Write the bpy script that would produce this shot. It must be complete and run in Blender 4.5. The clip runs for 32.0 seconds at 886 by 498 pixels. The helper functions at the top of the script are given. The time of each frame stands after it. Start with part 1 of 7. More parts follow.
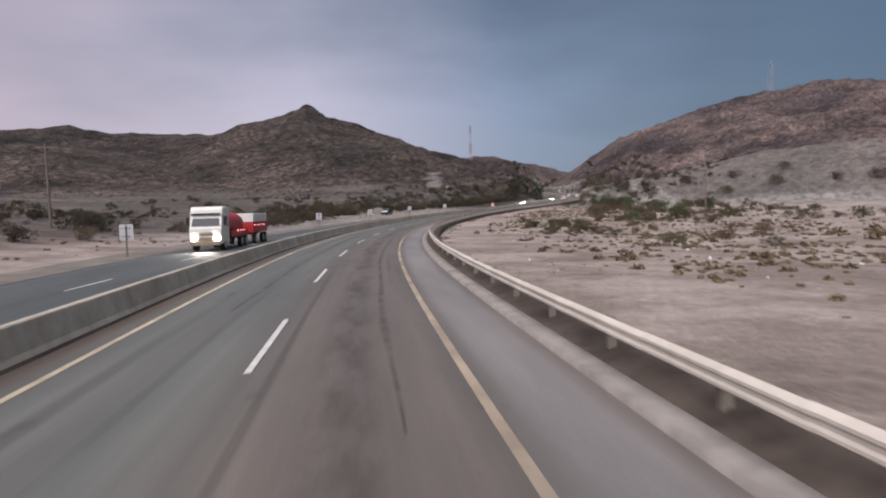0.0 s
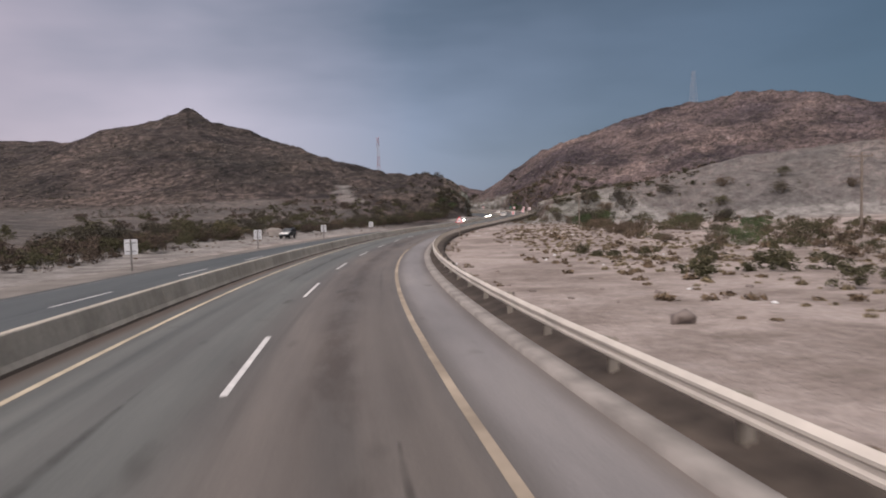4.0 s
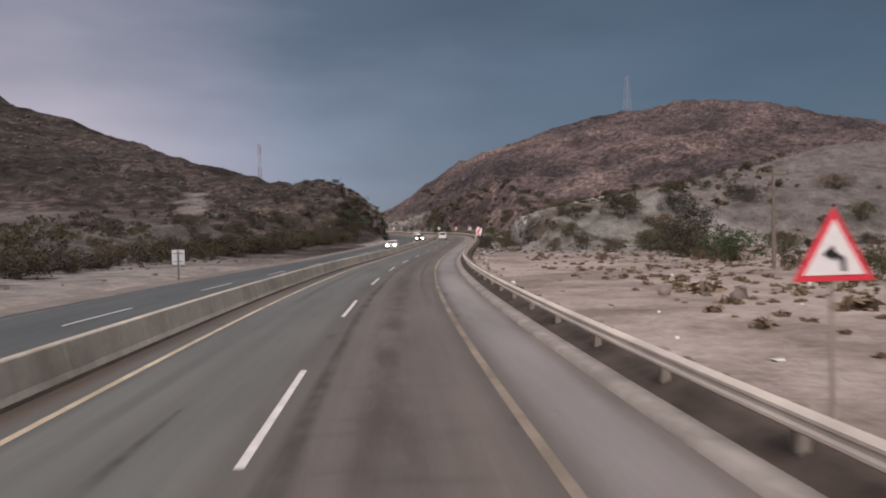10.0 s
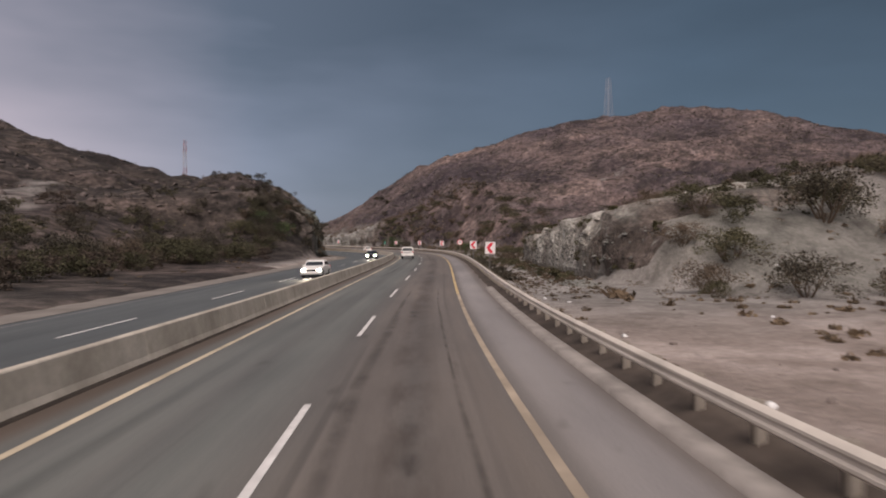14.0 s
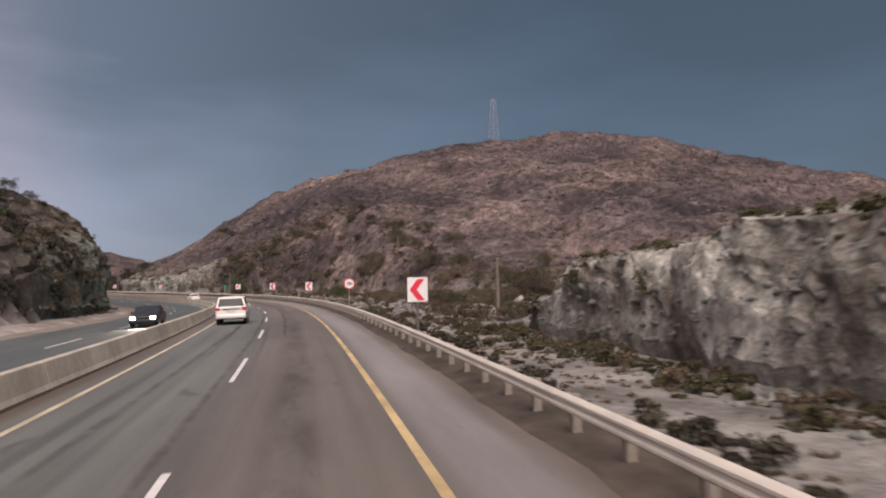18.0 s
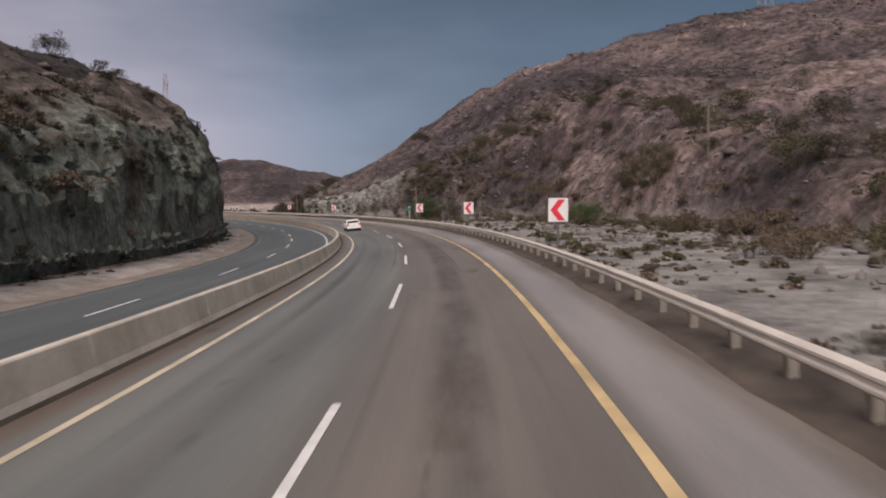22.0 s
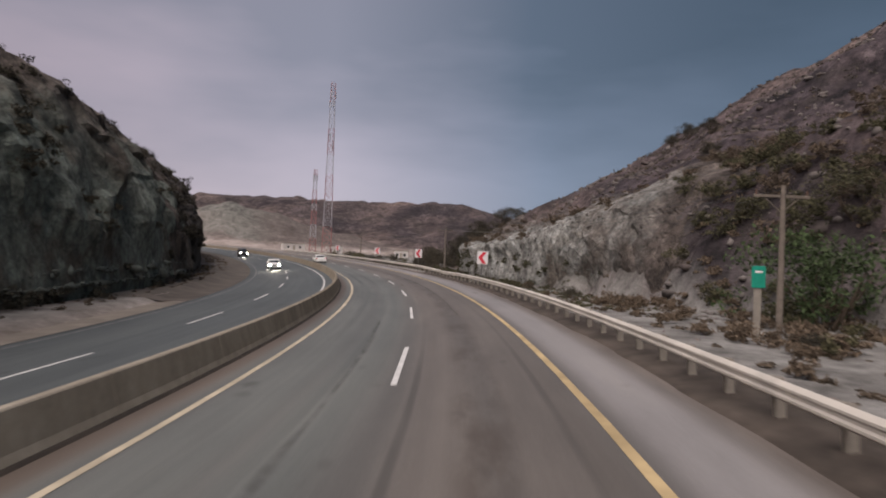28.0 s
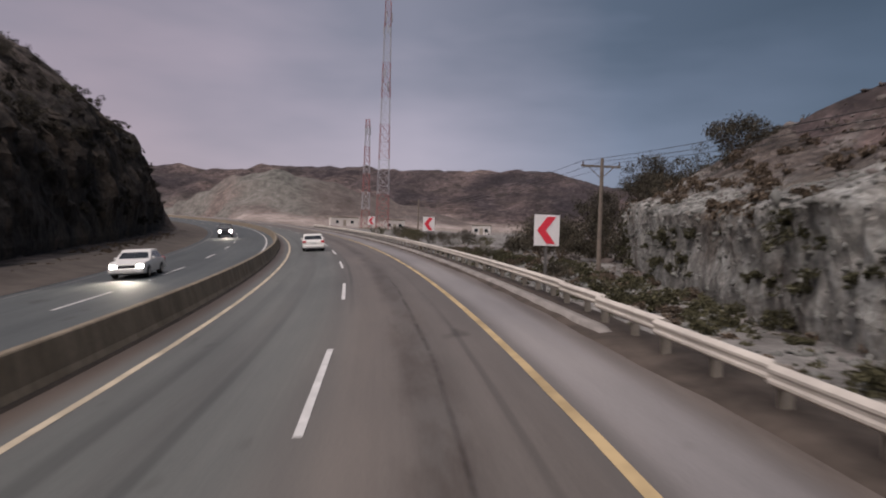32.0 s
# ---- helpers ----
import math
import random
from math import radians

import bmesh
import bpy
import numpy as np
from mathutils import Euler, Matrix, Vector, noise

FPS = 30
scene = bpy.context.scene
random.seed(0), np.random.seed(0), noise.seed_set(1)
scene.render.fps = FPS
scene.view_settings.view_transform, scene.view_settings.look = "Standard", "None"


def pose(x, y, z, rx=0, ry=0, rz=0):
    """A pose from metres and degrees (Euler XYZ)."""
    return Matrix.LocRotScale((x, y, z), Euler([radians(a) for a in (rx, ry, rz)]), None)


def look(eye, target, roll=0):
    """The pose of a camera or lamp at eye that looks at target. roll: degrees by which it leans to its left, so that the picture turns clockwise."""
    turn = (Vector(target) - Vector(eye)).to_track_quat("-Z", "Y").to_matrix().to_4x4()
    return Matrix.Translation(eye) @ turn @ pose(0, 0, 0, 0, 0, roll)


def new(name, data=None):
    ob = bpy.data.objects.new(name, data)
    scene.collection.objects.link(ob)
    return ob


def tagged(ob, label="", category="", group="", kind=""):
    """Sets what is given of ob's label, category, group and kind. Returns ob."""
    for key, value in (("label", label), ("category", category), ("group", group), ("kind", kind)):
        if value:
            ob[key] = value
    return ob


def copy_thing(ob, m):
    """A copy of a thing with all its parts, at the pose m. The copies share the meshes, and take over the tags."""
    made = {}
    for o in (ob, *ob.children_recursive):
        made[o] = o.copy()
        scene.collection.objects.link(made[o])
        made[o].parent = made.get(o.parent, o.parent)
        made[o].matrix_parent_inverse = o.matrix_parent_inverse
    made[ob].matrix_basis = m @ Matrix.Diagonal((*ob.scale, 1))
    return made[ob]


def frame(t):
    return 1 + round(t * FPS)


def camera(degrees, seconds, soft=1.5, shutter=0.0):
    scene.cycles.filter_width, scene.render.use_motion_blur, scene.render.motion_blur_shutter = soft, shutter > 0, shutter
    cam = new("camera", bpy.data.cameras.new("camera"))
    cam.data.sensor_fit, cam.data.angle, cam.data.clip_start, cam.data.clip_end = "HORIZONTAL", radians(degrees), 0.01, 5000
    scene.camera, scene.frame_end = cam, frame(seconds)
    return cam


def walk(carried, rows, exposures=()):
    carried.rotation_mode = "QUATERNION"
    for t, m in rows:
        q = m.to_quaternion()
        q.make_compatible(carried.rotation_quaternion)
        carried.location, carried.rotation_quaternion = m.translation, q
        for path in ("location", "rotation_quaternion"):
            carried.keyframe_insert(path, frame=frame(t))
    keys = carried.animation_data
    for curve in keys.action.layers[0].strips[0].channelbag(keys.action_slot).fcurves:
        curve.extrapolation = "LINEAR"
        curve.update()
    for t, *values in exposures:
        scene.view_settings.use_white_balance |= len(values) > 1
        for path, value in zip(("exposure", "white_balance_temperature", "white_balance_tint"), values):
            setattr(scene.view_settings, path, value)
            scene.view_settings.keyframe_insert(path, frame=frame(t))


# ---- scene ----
# ======== camera and its drive ========
cam = camera(65.64, 32.0, soft=1.9, shutter=0.3)
ROWS = [
    (0.0, -0.08, 0.00, 2.67, -6.95, -4.93, -1.38),
    (0.5, -0.07, 7.64, 2.43, -7.72, -2.05, -0.42),
    (1.0, -0.04, 15.30, 2.20, -9.27, -1.20, -0.71),
    (1.5, 0.06, 22.99, 1.98, -9.16, -0.65, -0.03),
    (2.0, 0.22, 30.69, 1.76, -10.42, -4.32, 0.35),
    (2.5, 0.49, 38.42, 1.55, -10.55, -5.74, 0.18),
    (3.0, 0.87, 46.16, 1.34, -11.77, -3.9, 0.5),
    (3.5, 1.39, 53.92, 1.14, -14.73, -3.80, -1.60),
    (5.5, 5.07, 85.01, 0.42, -16.80, -1.71, -0.91),
    (6.0, 6.43, 92.77, 0.26, -17.16, -1.23, 0.11),
    (6.5, 7.97, 100.53, 0.12, -17.38, -0.76, 0.29),
    (7.0, 9.68, 108.26, -0.02, -17.83, -3.29, -0.40),
    (7.5, 11.57, 115.98, -0.14, -20.65, -1.87, -1.24),
    (8.0, 13.61, 123.66, -0.26, -19.57, -5.20, -0.27),
    (8.5, 15.79, 131.31, -0.36, -21.10, -1.62, -2.25),
    (9.0, 18.10, 138.93, -0.46, -21.64, -2.87, -2.86),
    (9.5, 20.54, 146.51, -0.56, -23.16, -2.30, -1.35),
    (10.0, 23.09, 154.05, -0.65, -24.40, -1.71, -1.42),
    (10.5, 25.74, 161.54, -0.73, -23.54, -5.30, -0.26),
    (11.0, 28.50, 168.99, -0.81, -25.02, -1.27, -0.47),
    (11.5, 31.35, 176.39, -0.89, -25.36, -3.12, -0.28),
    (12.0, 34.30, 183.75, -0.97, -24.25, -2.96, -0.27),
    (12.5, 37.35, 191.05, -1.04, -25.32, -2.39, -1.52),
    (13.0, 40.49, 198.30, -1.11, -23.64, -1.84, -0.29),
    (13.5, 43.72, 205.50, -1.18, -27.30, -1.51, -0.81),
    (14.0, 47.04, 212.63, -1.25, -28.56, -0.36, -0.05),
    (14.5, 50.45, 219.70, -1.32, -27.39, 0.33, 0.01),
    (16.5, 65.06, 247.56, -1.32, -33.85, -1.57, -1.98),
    (17.0, 68.79, 254.42, -1.25, -39.74, -1.42, 3.81),
    (17.5, 72.52, 261.25, -1.19, -40.47, 4.41, 0.25),
    (18.0, 76.25, 268.08, -1.13, -40.00, 3.04, -1.02),
    (18.5, 79.96, 274.91, -1.08, -35.63, 0.42, -1.20),
    (19.0, 83.65, 281.75, -1.01, -36.56, -0.59, -2.45),
    (19.5, 87.31, 288.62, -0.94, -35.08, -1.32, -2.85),
    (20.0, 90.93, 295.51, -0.88, -31.49, -1.09, -0.68),
    (20.5, 94.50, 302.43, -0.82, -27.93, -1.79, -1.04),
    (21.0, 98.01, 309.41, -0.78, -30.09, -2.30, -1.43),
    (21.5, 101.42, 316.42, -0.73, -30.04, -6.00, 0.62),
    (22.0, 104.71, 323.47, -0.70, -22.66, -3.41, -1.35),
    (22.5, 107.88, 330.58, -0.68, -23.24, -2.37, 0.65),
    (23.0, 110.92, 337.76, -0.68, -19.52, 0.61, 1.67),
    (23.5, 113.84, 345.03, -0.67, -20.90, -0.28, 0.80),
    (24.0, 116.64, 352.40, -0.67, -17.74, 0.86, 1.07),
    (24.5, 119.29, 359.87, -0.66, -14.63, 1.31, 0.91),
    (25.0, 121.76, 367.44, -0.65, -13.92, 2.40, 1.02),
    (25.5, 124.04, 375.09, -0.64, -12.07, 1.96, 3.24),
    (27.5, 131.15, 406.58, -0.50, -6.43, 0.33, 3.24),
    (28.0, 132.40, 414.66, -0.46, -5.17, 1.04, 2.32),
    (28.5, 133.44, 422.80, -0.40, -4.11, 1.90, 3.09),
    (29.0, 134.26, 431.01, -0.33, -2.38, 0.60, 4.09),
    (29.5, 134.87, 439.28, -0.26, -2.57, -2.13, 3.32),
    (30.0, 135.25, 447.61, -0.18, -0.10, -0.98, 4.30),
    (30.5, 135.40, 455.98, -0.09, 1.15, -1.50, 3.21),
    (31.0, 135.30, 464.40, 0.02, 1.08, 0.45, 2.10),
    (31.5, 134.96, 472.86, 0.13, 1.77, 0.44, 3.13),
    (32.0, 134.36, 481.35, 0.24, 1.44, -1.29, 1.75),
]
# seconds, stops, kelvin, tint
EXPOSURES = [(0.0, 0.05, 6250, 10), (2.0, 0.05, 6280, 9), (3.5, 0.05, 6500, 11), (6.0, -0.1, 6550, 11), (8.0, -0.22, 6700, 12), (10.0, -0.12, 6650, 12), (14.0, -0.16, 6850, 13), (17.0, 0.04, 6800, 13), (18.0, 0.14, 6950, 15), (19.0, 0.12, 6700, 12), (20.0, -0.12, 6800, 14), (22.0, -0.04, 6700, 12),
             (25.0, -0.05, 6850, 11), (28.0, -0.14, 6550, 10), (30.0, -0.26, 6600, 14), (32.0, -0.32, 6450, 12)]
walk(cam, [(t, pose(x, y, z, 0, 0, yaw) @ pose(0, 0, 0, 90 + pitch) @ pose(0, 0, 0, 0, 0, roll)) for t, x, y, z, yaw, pitch, roll in ROWS], EXPOSURES)

# ======== sky and sun ========
world = bpy.data.worlds.new("evening_sky")
scene.world = world
world.use_nodes = True
SUN_EL, SUN_AZ = 55.0, 214.0  # degrees; azimuth clockwise from +y


def build_sky():
    nt = world.node_tree
    nt.nodes.clear()
    N, L = nt.nodes.new, nt.links.new
    out, bg = N("ShaderNodeOutputWorld"), N("ShaderNodeBackground")
    sky = N("ShaderNodeTexSky")
    sky.sky_type, sky.sun_disc = "NISHITA", False
    sky.sun_elevation, sky.sun_rotation = radians(SUN_EL), radians(SUN_AZ)
    dim = N("ShaderNodeMix"); dim.data_type = "RGBA"; dim.blend_type = "MULTIPLY"; dim.inputs[0].default_value = 1.0
    dim.inputs[7].default_value = (0.1, 0.1, 0.1, 1)
    L(sky.outputs[0], dim.inputs[6])
    tc = N("ShaderNodeTexCoord")
    sep = N("ShaderNodeSeparateXYZ"); L(tc.outputs["Generated"], sep.inputs[0])
    # west to east: pale and rosy on one side of the sky, steel blue on the other
    side = N("ShaderNodeMapRange"); side.inputs[1].default_value, side.inputs[2].default_value = -0.45, 0.72
    L(sep.outputs[0], side.inputs[0])
    low = N("ShaderNodeValToRGB")
    low.color_ramp.elements[0].color = (0.48, 0.39, 0.45, 1)
    low.color_ramp.elements[1].color = (0.07, 0.112, 0.165, 1)
    mid = low.color_ramp.elements.new(0.78); mid.color = (0.115, 0.155, 0.22, 1)
    mid = low.color_ramp.elements.new(0.58); mid.color = (0.22, 0.262, 0.365, 1)
    mid = low.color_ramp.elements.new(0.33); mid.color = (0.5, 0.455, 0.545, 1)
    L(side.outputs[0], low.inputs[0])
    high = N("ShaderNodeValToRGB")
    high.color_ramp.elements[0].color = (0.29, 0.272, 0.33, 1)
    high.color_ramp.elements[1].color = (0.045, 0.072, 0.104, 1)
    mid = high.color_ramp.elements.new(0.78); mid.color = (0.066, 0.095, 0.135, 1)
    mid = high.color_ramp.elements.new(0.55); mid.color = (0.108, 0.142, 0.198, 1)
    mid = high.color_ramp.elements.new(0.32); mid.color = (0.27, 0.275, 0.345, 1)
    L(side.outputs[0], high.inputs[0])
    up = N("ShaderNodeMapRange"); up.inputs[1].default_value, up.inputs[2].default_value = 0.1, 0.32
    warp = N("ShaderNodeTexNoise"); warp.inputs["Scale"].default_value, warp.inputs["Detail"].default_value = 2.2, 4
    stretch = N("ShaderNodeMapping"); stretch.inputs["Scale"].default_value = (1, 1, 3.2)
    L(tc.outputs["Generated"], stretch.inputs[0]); L(stretch.outputs[0], warp.inputs["Vector"])
    add = N("ShaderNodeMath"); add.operation = "MULTIPLY_ADD"; add.inputs[1].default_value, add.inputs[2].default_value = 0.5, -0.25
    L(warp.outputs[0], add.inputs[0])
    add2 = N("ShaderNodeMath"); L(sep.outputs[2], add2.inputs[0]); L(add.outputs[0], add2.inputs[1])
    L(add2.outputs[0], up.inputs[0])
    cloud = N("ShaderNodeMix"); cloud.data_type = "RGBA"
    L(up.outputs[0], cloud.inputs[0]); L(low.outputs[0], cloud.inputs[6]); L(high.outputs[0], cloud.inputs[7])
    both = N("ShaderNodeMix"); both.data_type = "RGBA"; both.inputs[0].default_value = 0.9
    L(dim.outputs[2], both.inputs[6]); L(cloud.outputs[2], both.inputs[7])
    L(both.outputs[2], bg.inputs[0])
    bg.inputs[1].default_value = 1.12
    L(bg.outputs[0], out.inputs[0])


build_sky()
sun = new("sun", bpy.data.lights.new("sun", "SUN"))
sun.data.energy, sun.data.angle, sun.data.color = 4.4, radians(60), (1.0, 0.905, 0.875)
a, b = radians(SUN_AZ), radians(SUN_EL)
sun.matrix_world = look((0, 0, 0), (-math.sin(a) * math.cos(b), -math.cos(a) * math.cos(b), -math.sin(b)))


# ======== materials ========
def material(name, rough=0.9, metal=0.0):
    m = bpy.data.materials.new(name)
    m.use_nodes = True
    bsdf = m.node_tree.nodes["Principled BSDF"]
    bsdf.inputs["Roughness"].default_value, bsdf.inputs["Metallic"].default_value = rough, metal
    bsdf.inputs["Specular IOR Level"].default_value = 0.25
    return m, m.node_tree.nodes, m.node_tree.links, bsdf


def coords(nodes, links, kind="Object", scale=(1, 1, 1)):
    tc, mp = nodes.new("ShaderNodeTexCoord"), nodes.new("ShaderNodeMapping")
    mp.inputs["Scale"].default_value = scale
    links.new(tc.outputs[kind], mp.inputs[0])
    return mp.outputs[0]


def world_coords(nodes, links, scale=(1, 1, 1)):
    geo, mp = nodes.new("ShaderNodeNewGeometry"), nodes.new("ShaderNodeMapping")
    mp.inputs["Scale"].default_value = scale
    links.new(geo.outputs["Position"], mp.inputs[0])
    return mp.outputs[0]


def noise_tex(nodes, links, vec, scale, detail=5, rough=0.6):
    n = nodes.new("ShaderNodeTexNoise")
    n.inputs["Scale"].default_value, n.inputs["Detail"].default_value, n.inputs["Roughness"].default_value = scale, detail, rough
    links.new(vec, n.inputs["Vector"])
    return n.outputs[0]


def ramp(nodes, links, fac, stops):
    r = nodes.new("ShaderNodeValToRGB")
    els = r.color_ramp.elements
    els[0].position, els[0].color = stops[0][0], (*stops[0][1], 1)
    els[1].position, els[1].color = stops[-1][0], (*stops[-1][1], 1)
    for p, c in stops[1:-1]:
        els.new(p).color = (*c, 1)
    links.new(fac, r.inputs[0])
    return r.outputs[0]


def mix(nodes, links, fac, a, b, blend="MIX"):
    m = nodes.new("ShaderNodeMix")
    m.data_type, m.blend_type = "RGBA", blend
    for sock, v in ((m.inputs[0], fac), (m.inputs[6], a), (m.inputs[7], b)):
        if isinstance(v, (int, float)):
            sock.default_value = v
        elif isinstance(v, tuple):
            sock.default_value = (*v, 1)
        else:
            links.new(v, sock)
    return m.outputs[2]


def bump(nodes, links, bsdf, height, strength=0.4, distance=0.05):
    b = nodes.new("ShaderNodeBump")
    b.inputs["Strength"].default_value, b.inputs["Distance"].default_value = strength, distance
    links.new(height, b.inputs["Height"])
    links.new(b.outputs[0], bsdf.inputs["Normal"])


def plain(name, color, rough=0.6, metal=0.0, vary=0.25, scale=3.0, bump_by=0.0, placed=False):
    """A painted, metal or rubber surface with dirt at two scales."""
    m, N, L, bsdf = material(name, rough, metal)
    v = world_coords(N, L) if placed else coords(N, L)
    fine, broad = noise_tex(N, L, v, scale * 9, 4), noise_tex(N, L, v, scale, 3)
    dark = tuple(c * (1 - vary) for c in color)
    c1 = ramp(N, L, broad, [(0.35, dark), (0.65, color)])
    c2 = mix(N, L, 0.25, c1, ramp(N, L, fine, [(0.3, tuple(c * 0.7 for c in color)), (0.7, tuple(min(1, c * 1.1) for c in color))]))
    L.new(c2, bsdf.inputs["Base Color"])
    if bump_by:
        bump(N, L, bsdf, fine, bump_by, 0.01)
    return m


def lamp_material(name, color, strength):
    m = bpy.data.materials.new(name)
    m.use_nodes = True
    b = m.node_tree.nodes["Principled BSDF"]
    b.inputs["Base Color"].default_value = (*color, 1)
    b.inputs["Emission Color"].default_value, b.inputs["Emission Strength"].default_value = (*color, 1), strength
    return m


def ground_material():
    m, N, L, bsdf = material("desert_ground", 0.95)
    v = world_coords(N, L)
    att = N.new("ShaderNodeAttribute"); att.attribute_name = "rocky"
    olive = N.new("ShaderNodeAttribute"); olive.attribute_name = "scrubby"
    broad, middle, fine = noise_tex(N, L, v, 0.05, 5), noise_tex(N, L, v, 0.35, 6, 0.7), noise_tex(N, L, v, 3.0, 5, 0.7)
    # the hillsides weather in lines that run down towards the road
    turn = N.new("ShaderNodeVectorRotate"); turn.rotation_type = "Z_AXIS"; turn.inputs["Angle"].default_value = radians(-123.5)
    L.new(v, turn.inputs["Vector"])
    fall = N.new("ShaderNodeMapping"); fall.inputs["Scale"].default_value = (0.95, 0.55, 0.7); L.new(turn.outputs[0], fall.inputs[0])
    vf = fall.outputs[0]
    scree = noise_tex(N, L, vf, 0.42, 6, 0.7)
    sand = ramp(N, L, broad, [(0.3, (0.255, 0.215, 0.19)), (0.55, (0.345, 0.295, 0.268)), (0.75, (0.42, 0.365, 0.335))])
    sand = mix(N, L, 0.55, sand, ramp(N, L, middle, [(0.32, (0.185, 0.15, 0.125)), (0.5, (0.365, 0.31, 0.28)), (0.7, (0.45, 0.395, 0.365))]))
    grey = N.new("ShaderNodeAttribute"); grey.attribute_name = "gravelly"
    patch = ramp(N, L, noise_tex(N, L, v, 0.13, 5, 0.7), [(0.42, (0.72, 0.69, 0.66)), (0.58, (1.13, 1.11, 1.09))])
    sand = mix(N, L, 1.0, sand, patch, "MULTIPLY")
    sand = mix(N, L, grey.outputs["Fac"], sand, ramp(N, L, middle, [(0.34, (0.1, 0.092, 0.083)), (0.5, (0.22, 0.206, 0.189)), (0.68, (0.335, 0.317, 0.293))]))
    huge = noise_tex(N, L, v, 0.018, 4)
    rock = ramp(N, L, broad, [(0.32, (0.0555, 0.0459, 0.0446)), (0.5, (0.1109, 0.0891, 0.0839)), (0.7, (0.191, 0.1573, 0.1442))])
    rock = mix(N, L, 0.6, rock, ramp(N, L, scree, [(0.38, (0.0266, 0.0231, 0.0231)), (0.5, (0.1026, 0.0821, 0.077)), (0.68, (0.222, 0.189, 0.176))]))
    rock = mix(N, L, 1.0, rock, ramp(N, L, huge, [(0.38, (0.62, 0.62, 0.68)), (0.6, (1.25, 1.2, 1.12))]), "MULTIPLY")
    scrub = ramp(N, L, scree, [(0.36, (0.02, 0.018, 0.0155)), (0.5, (0.06, 0.053, 0.046)), (0.68, (0.15, 0.131, 0.116))])
    scrub = mix(N, L, 1.0, scrub, ramp(N, L, huge, [(0.36, (0.5, 0.52, 0.5)), (0.62, (1.35, 1.25, 1.2))]), "MULTIPLY")
    # pale veins of bare rock that run down the slopes, and dark thickets
    vein = ramp(N, L, noise_tex(N, L, vf, 0.16, 6, 0.72), [(0.57, (0, 0, 0)), (0.68, (0.6, 0.6, 0.6))])
    rock = mix(N, L, vein, rock, (0.235, 0.2, 0.185))
    rock = mix(N, L, olive.outputs["Fac"], rock, scrub)
    thicket = ramp(N, L, noise_tex(N, L, vf, 0.11, 6, 0.72), [(0.53, (0, 0, 0)), (0.62, (0.8, 0.8, 0.8))])
    rock = mix(N, L, thicket, rock, (0.05, 0.043, 0.036))
    # random streaks in the colour that stand in for gully relief and its shading
    gully_shade = ramp(N, L, noise_tex(N, L, vf, 0.045, 6, 0.68), [(0.38, (0.5, 0.5, 0.53)), (0.5, (0.97, 0.97, 0.97)), (0.63, (1.3, 1.27, 1.24))])
    rock = mix(N, L, 1.0, rock, gully_shade, "MULTIPLY")
    # ravine shading put into the colour: hollows darker, spurs lighter
    hol = N.new("ShaderNodeAttribute"); hol.attribute_name = "hollow_shade"
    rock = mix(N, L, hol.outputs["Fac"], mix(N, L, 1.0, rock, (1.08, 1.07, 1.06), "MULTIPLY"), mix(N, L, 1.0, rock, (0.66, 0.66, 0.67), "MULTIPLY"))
    rock = mix(N, L, 1.0, rock, (1.05, 1.0, 1.04), "MULTIPLY")
    speck = ramp(N, L, noise_tex(N, L, vf, 0.55, 3, 0.6), [(0.54, (1, 1, 1)), (0.61, (0.52, 0.53, 0.52))])
    rock = mix(N, L, 1.0, rock, speck, "MULTIPLY")
    rubble = ramp(N, L, noise_tex(N, L, vf, 1.15, 6, 0.75), [(0.36, (0.52, 0.52, 0.53)), (0.5, (1.02, 1.02, 1.02)), (0.64, (1.38, 1.36, 1.35))])
    rock = mix(N, L, 1.0, rock, rubble, "MULTIPLY")
    both = mix(N, L, att.outputs["Fac"], sand, rock)
    cliff = N.new("ShaderNodeAttribute"); cliff.attribute_name = "cliffy"
    stone = ramp(N, L, middle, [(0.34, (0.045, 0.043, 0.038)), (0.5, (0.17, 0.163, 0.145)), (0.68, (0.31, 0.295, 0.265))])
    stone = mix(N, L, 0.4, stone, ramp(N, L, broad, [(0.35, (0.08, 0.082, 0.07)), (0.65, (0.24, 0.22, 0.19))]))
    both = mix(N, L, cliff.outputs["Fac"], both, stone)
    grain = ramp(N, L, fine, [(0.3, (0.72, 0.72, 0.72)), (0.7, (1.15, 1.15, 1.15))])
    L.new(mix(N, L, 1.0, both, grain, "MULTIPLY"), bsdf.inputs["Base Color"])
    hgt = N.new("ShaderNodeMath"); hgt.operation = "ADD"
    L.new(middle, hgt.inputs[0]); L.new(fine, hgt.inputs[1])
    bump(N, L, bsdf, hgt.outputs[0], 0.7, 0.35)
    return m


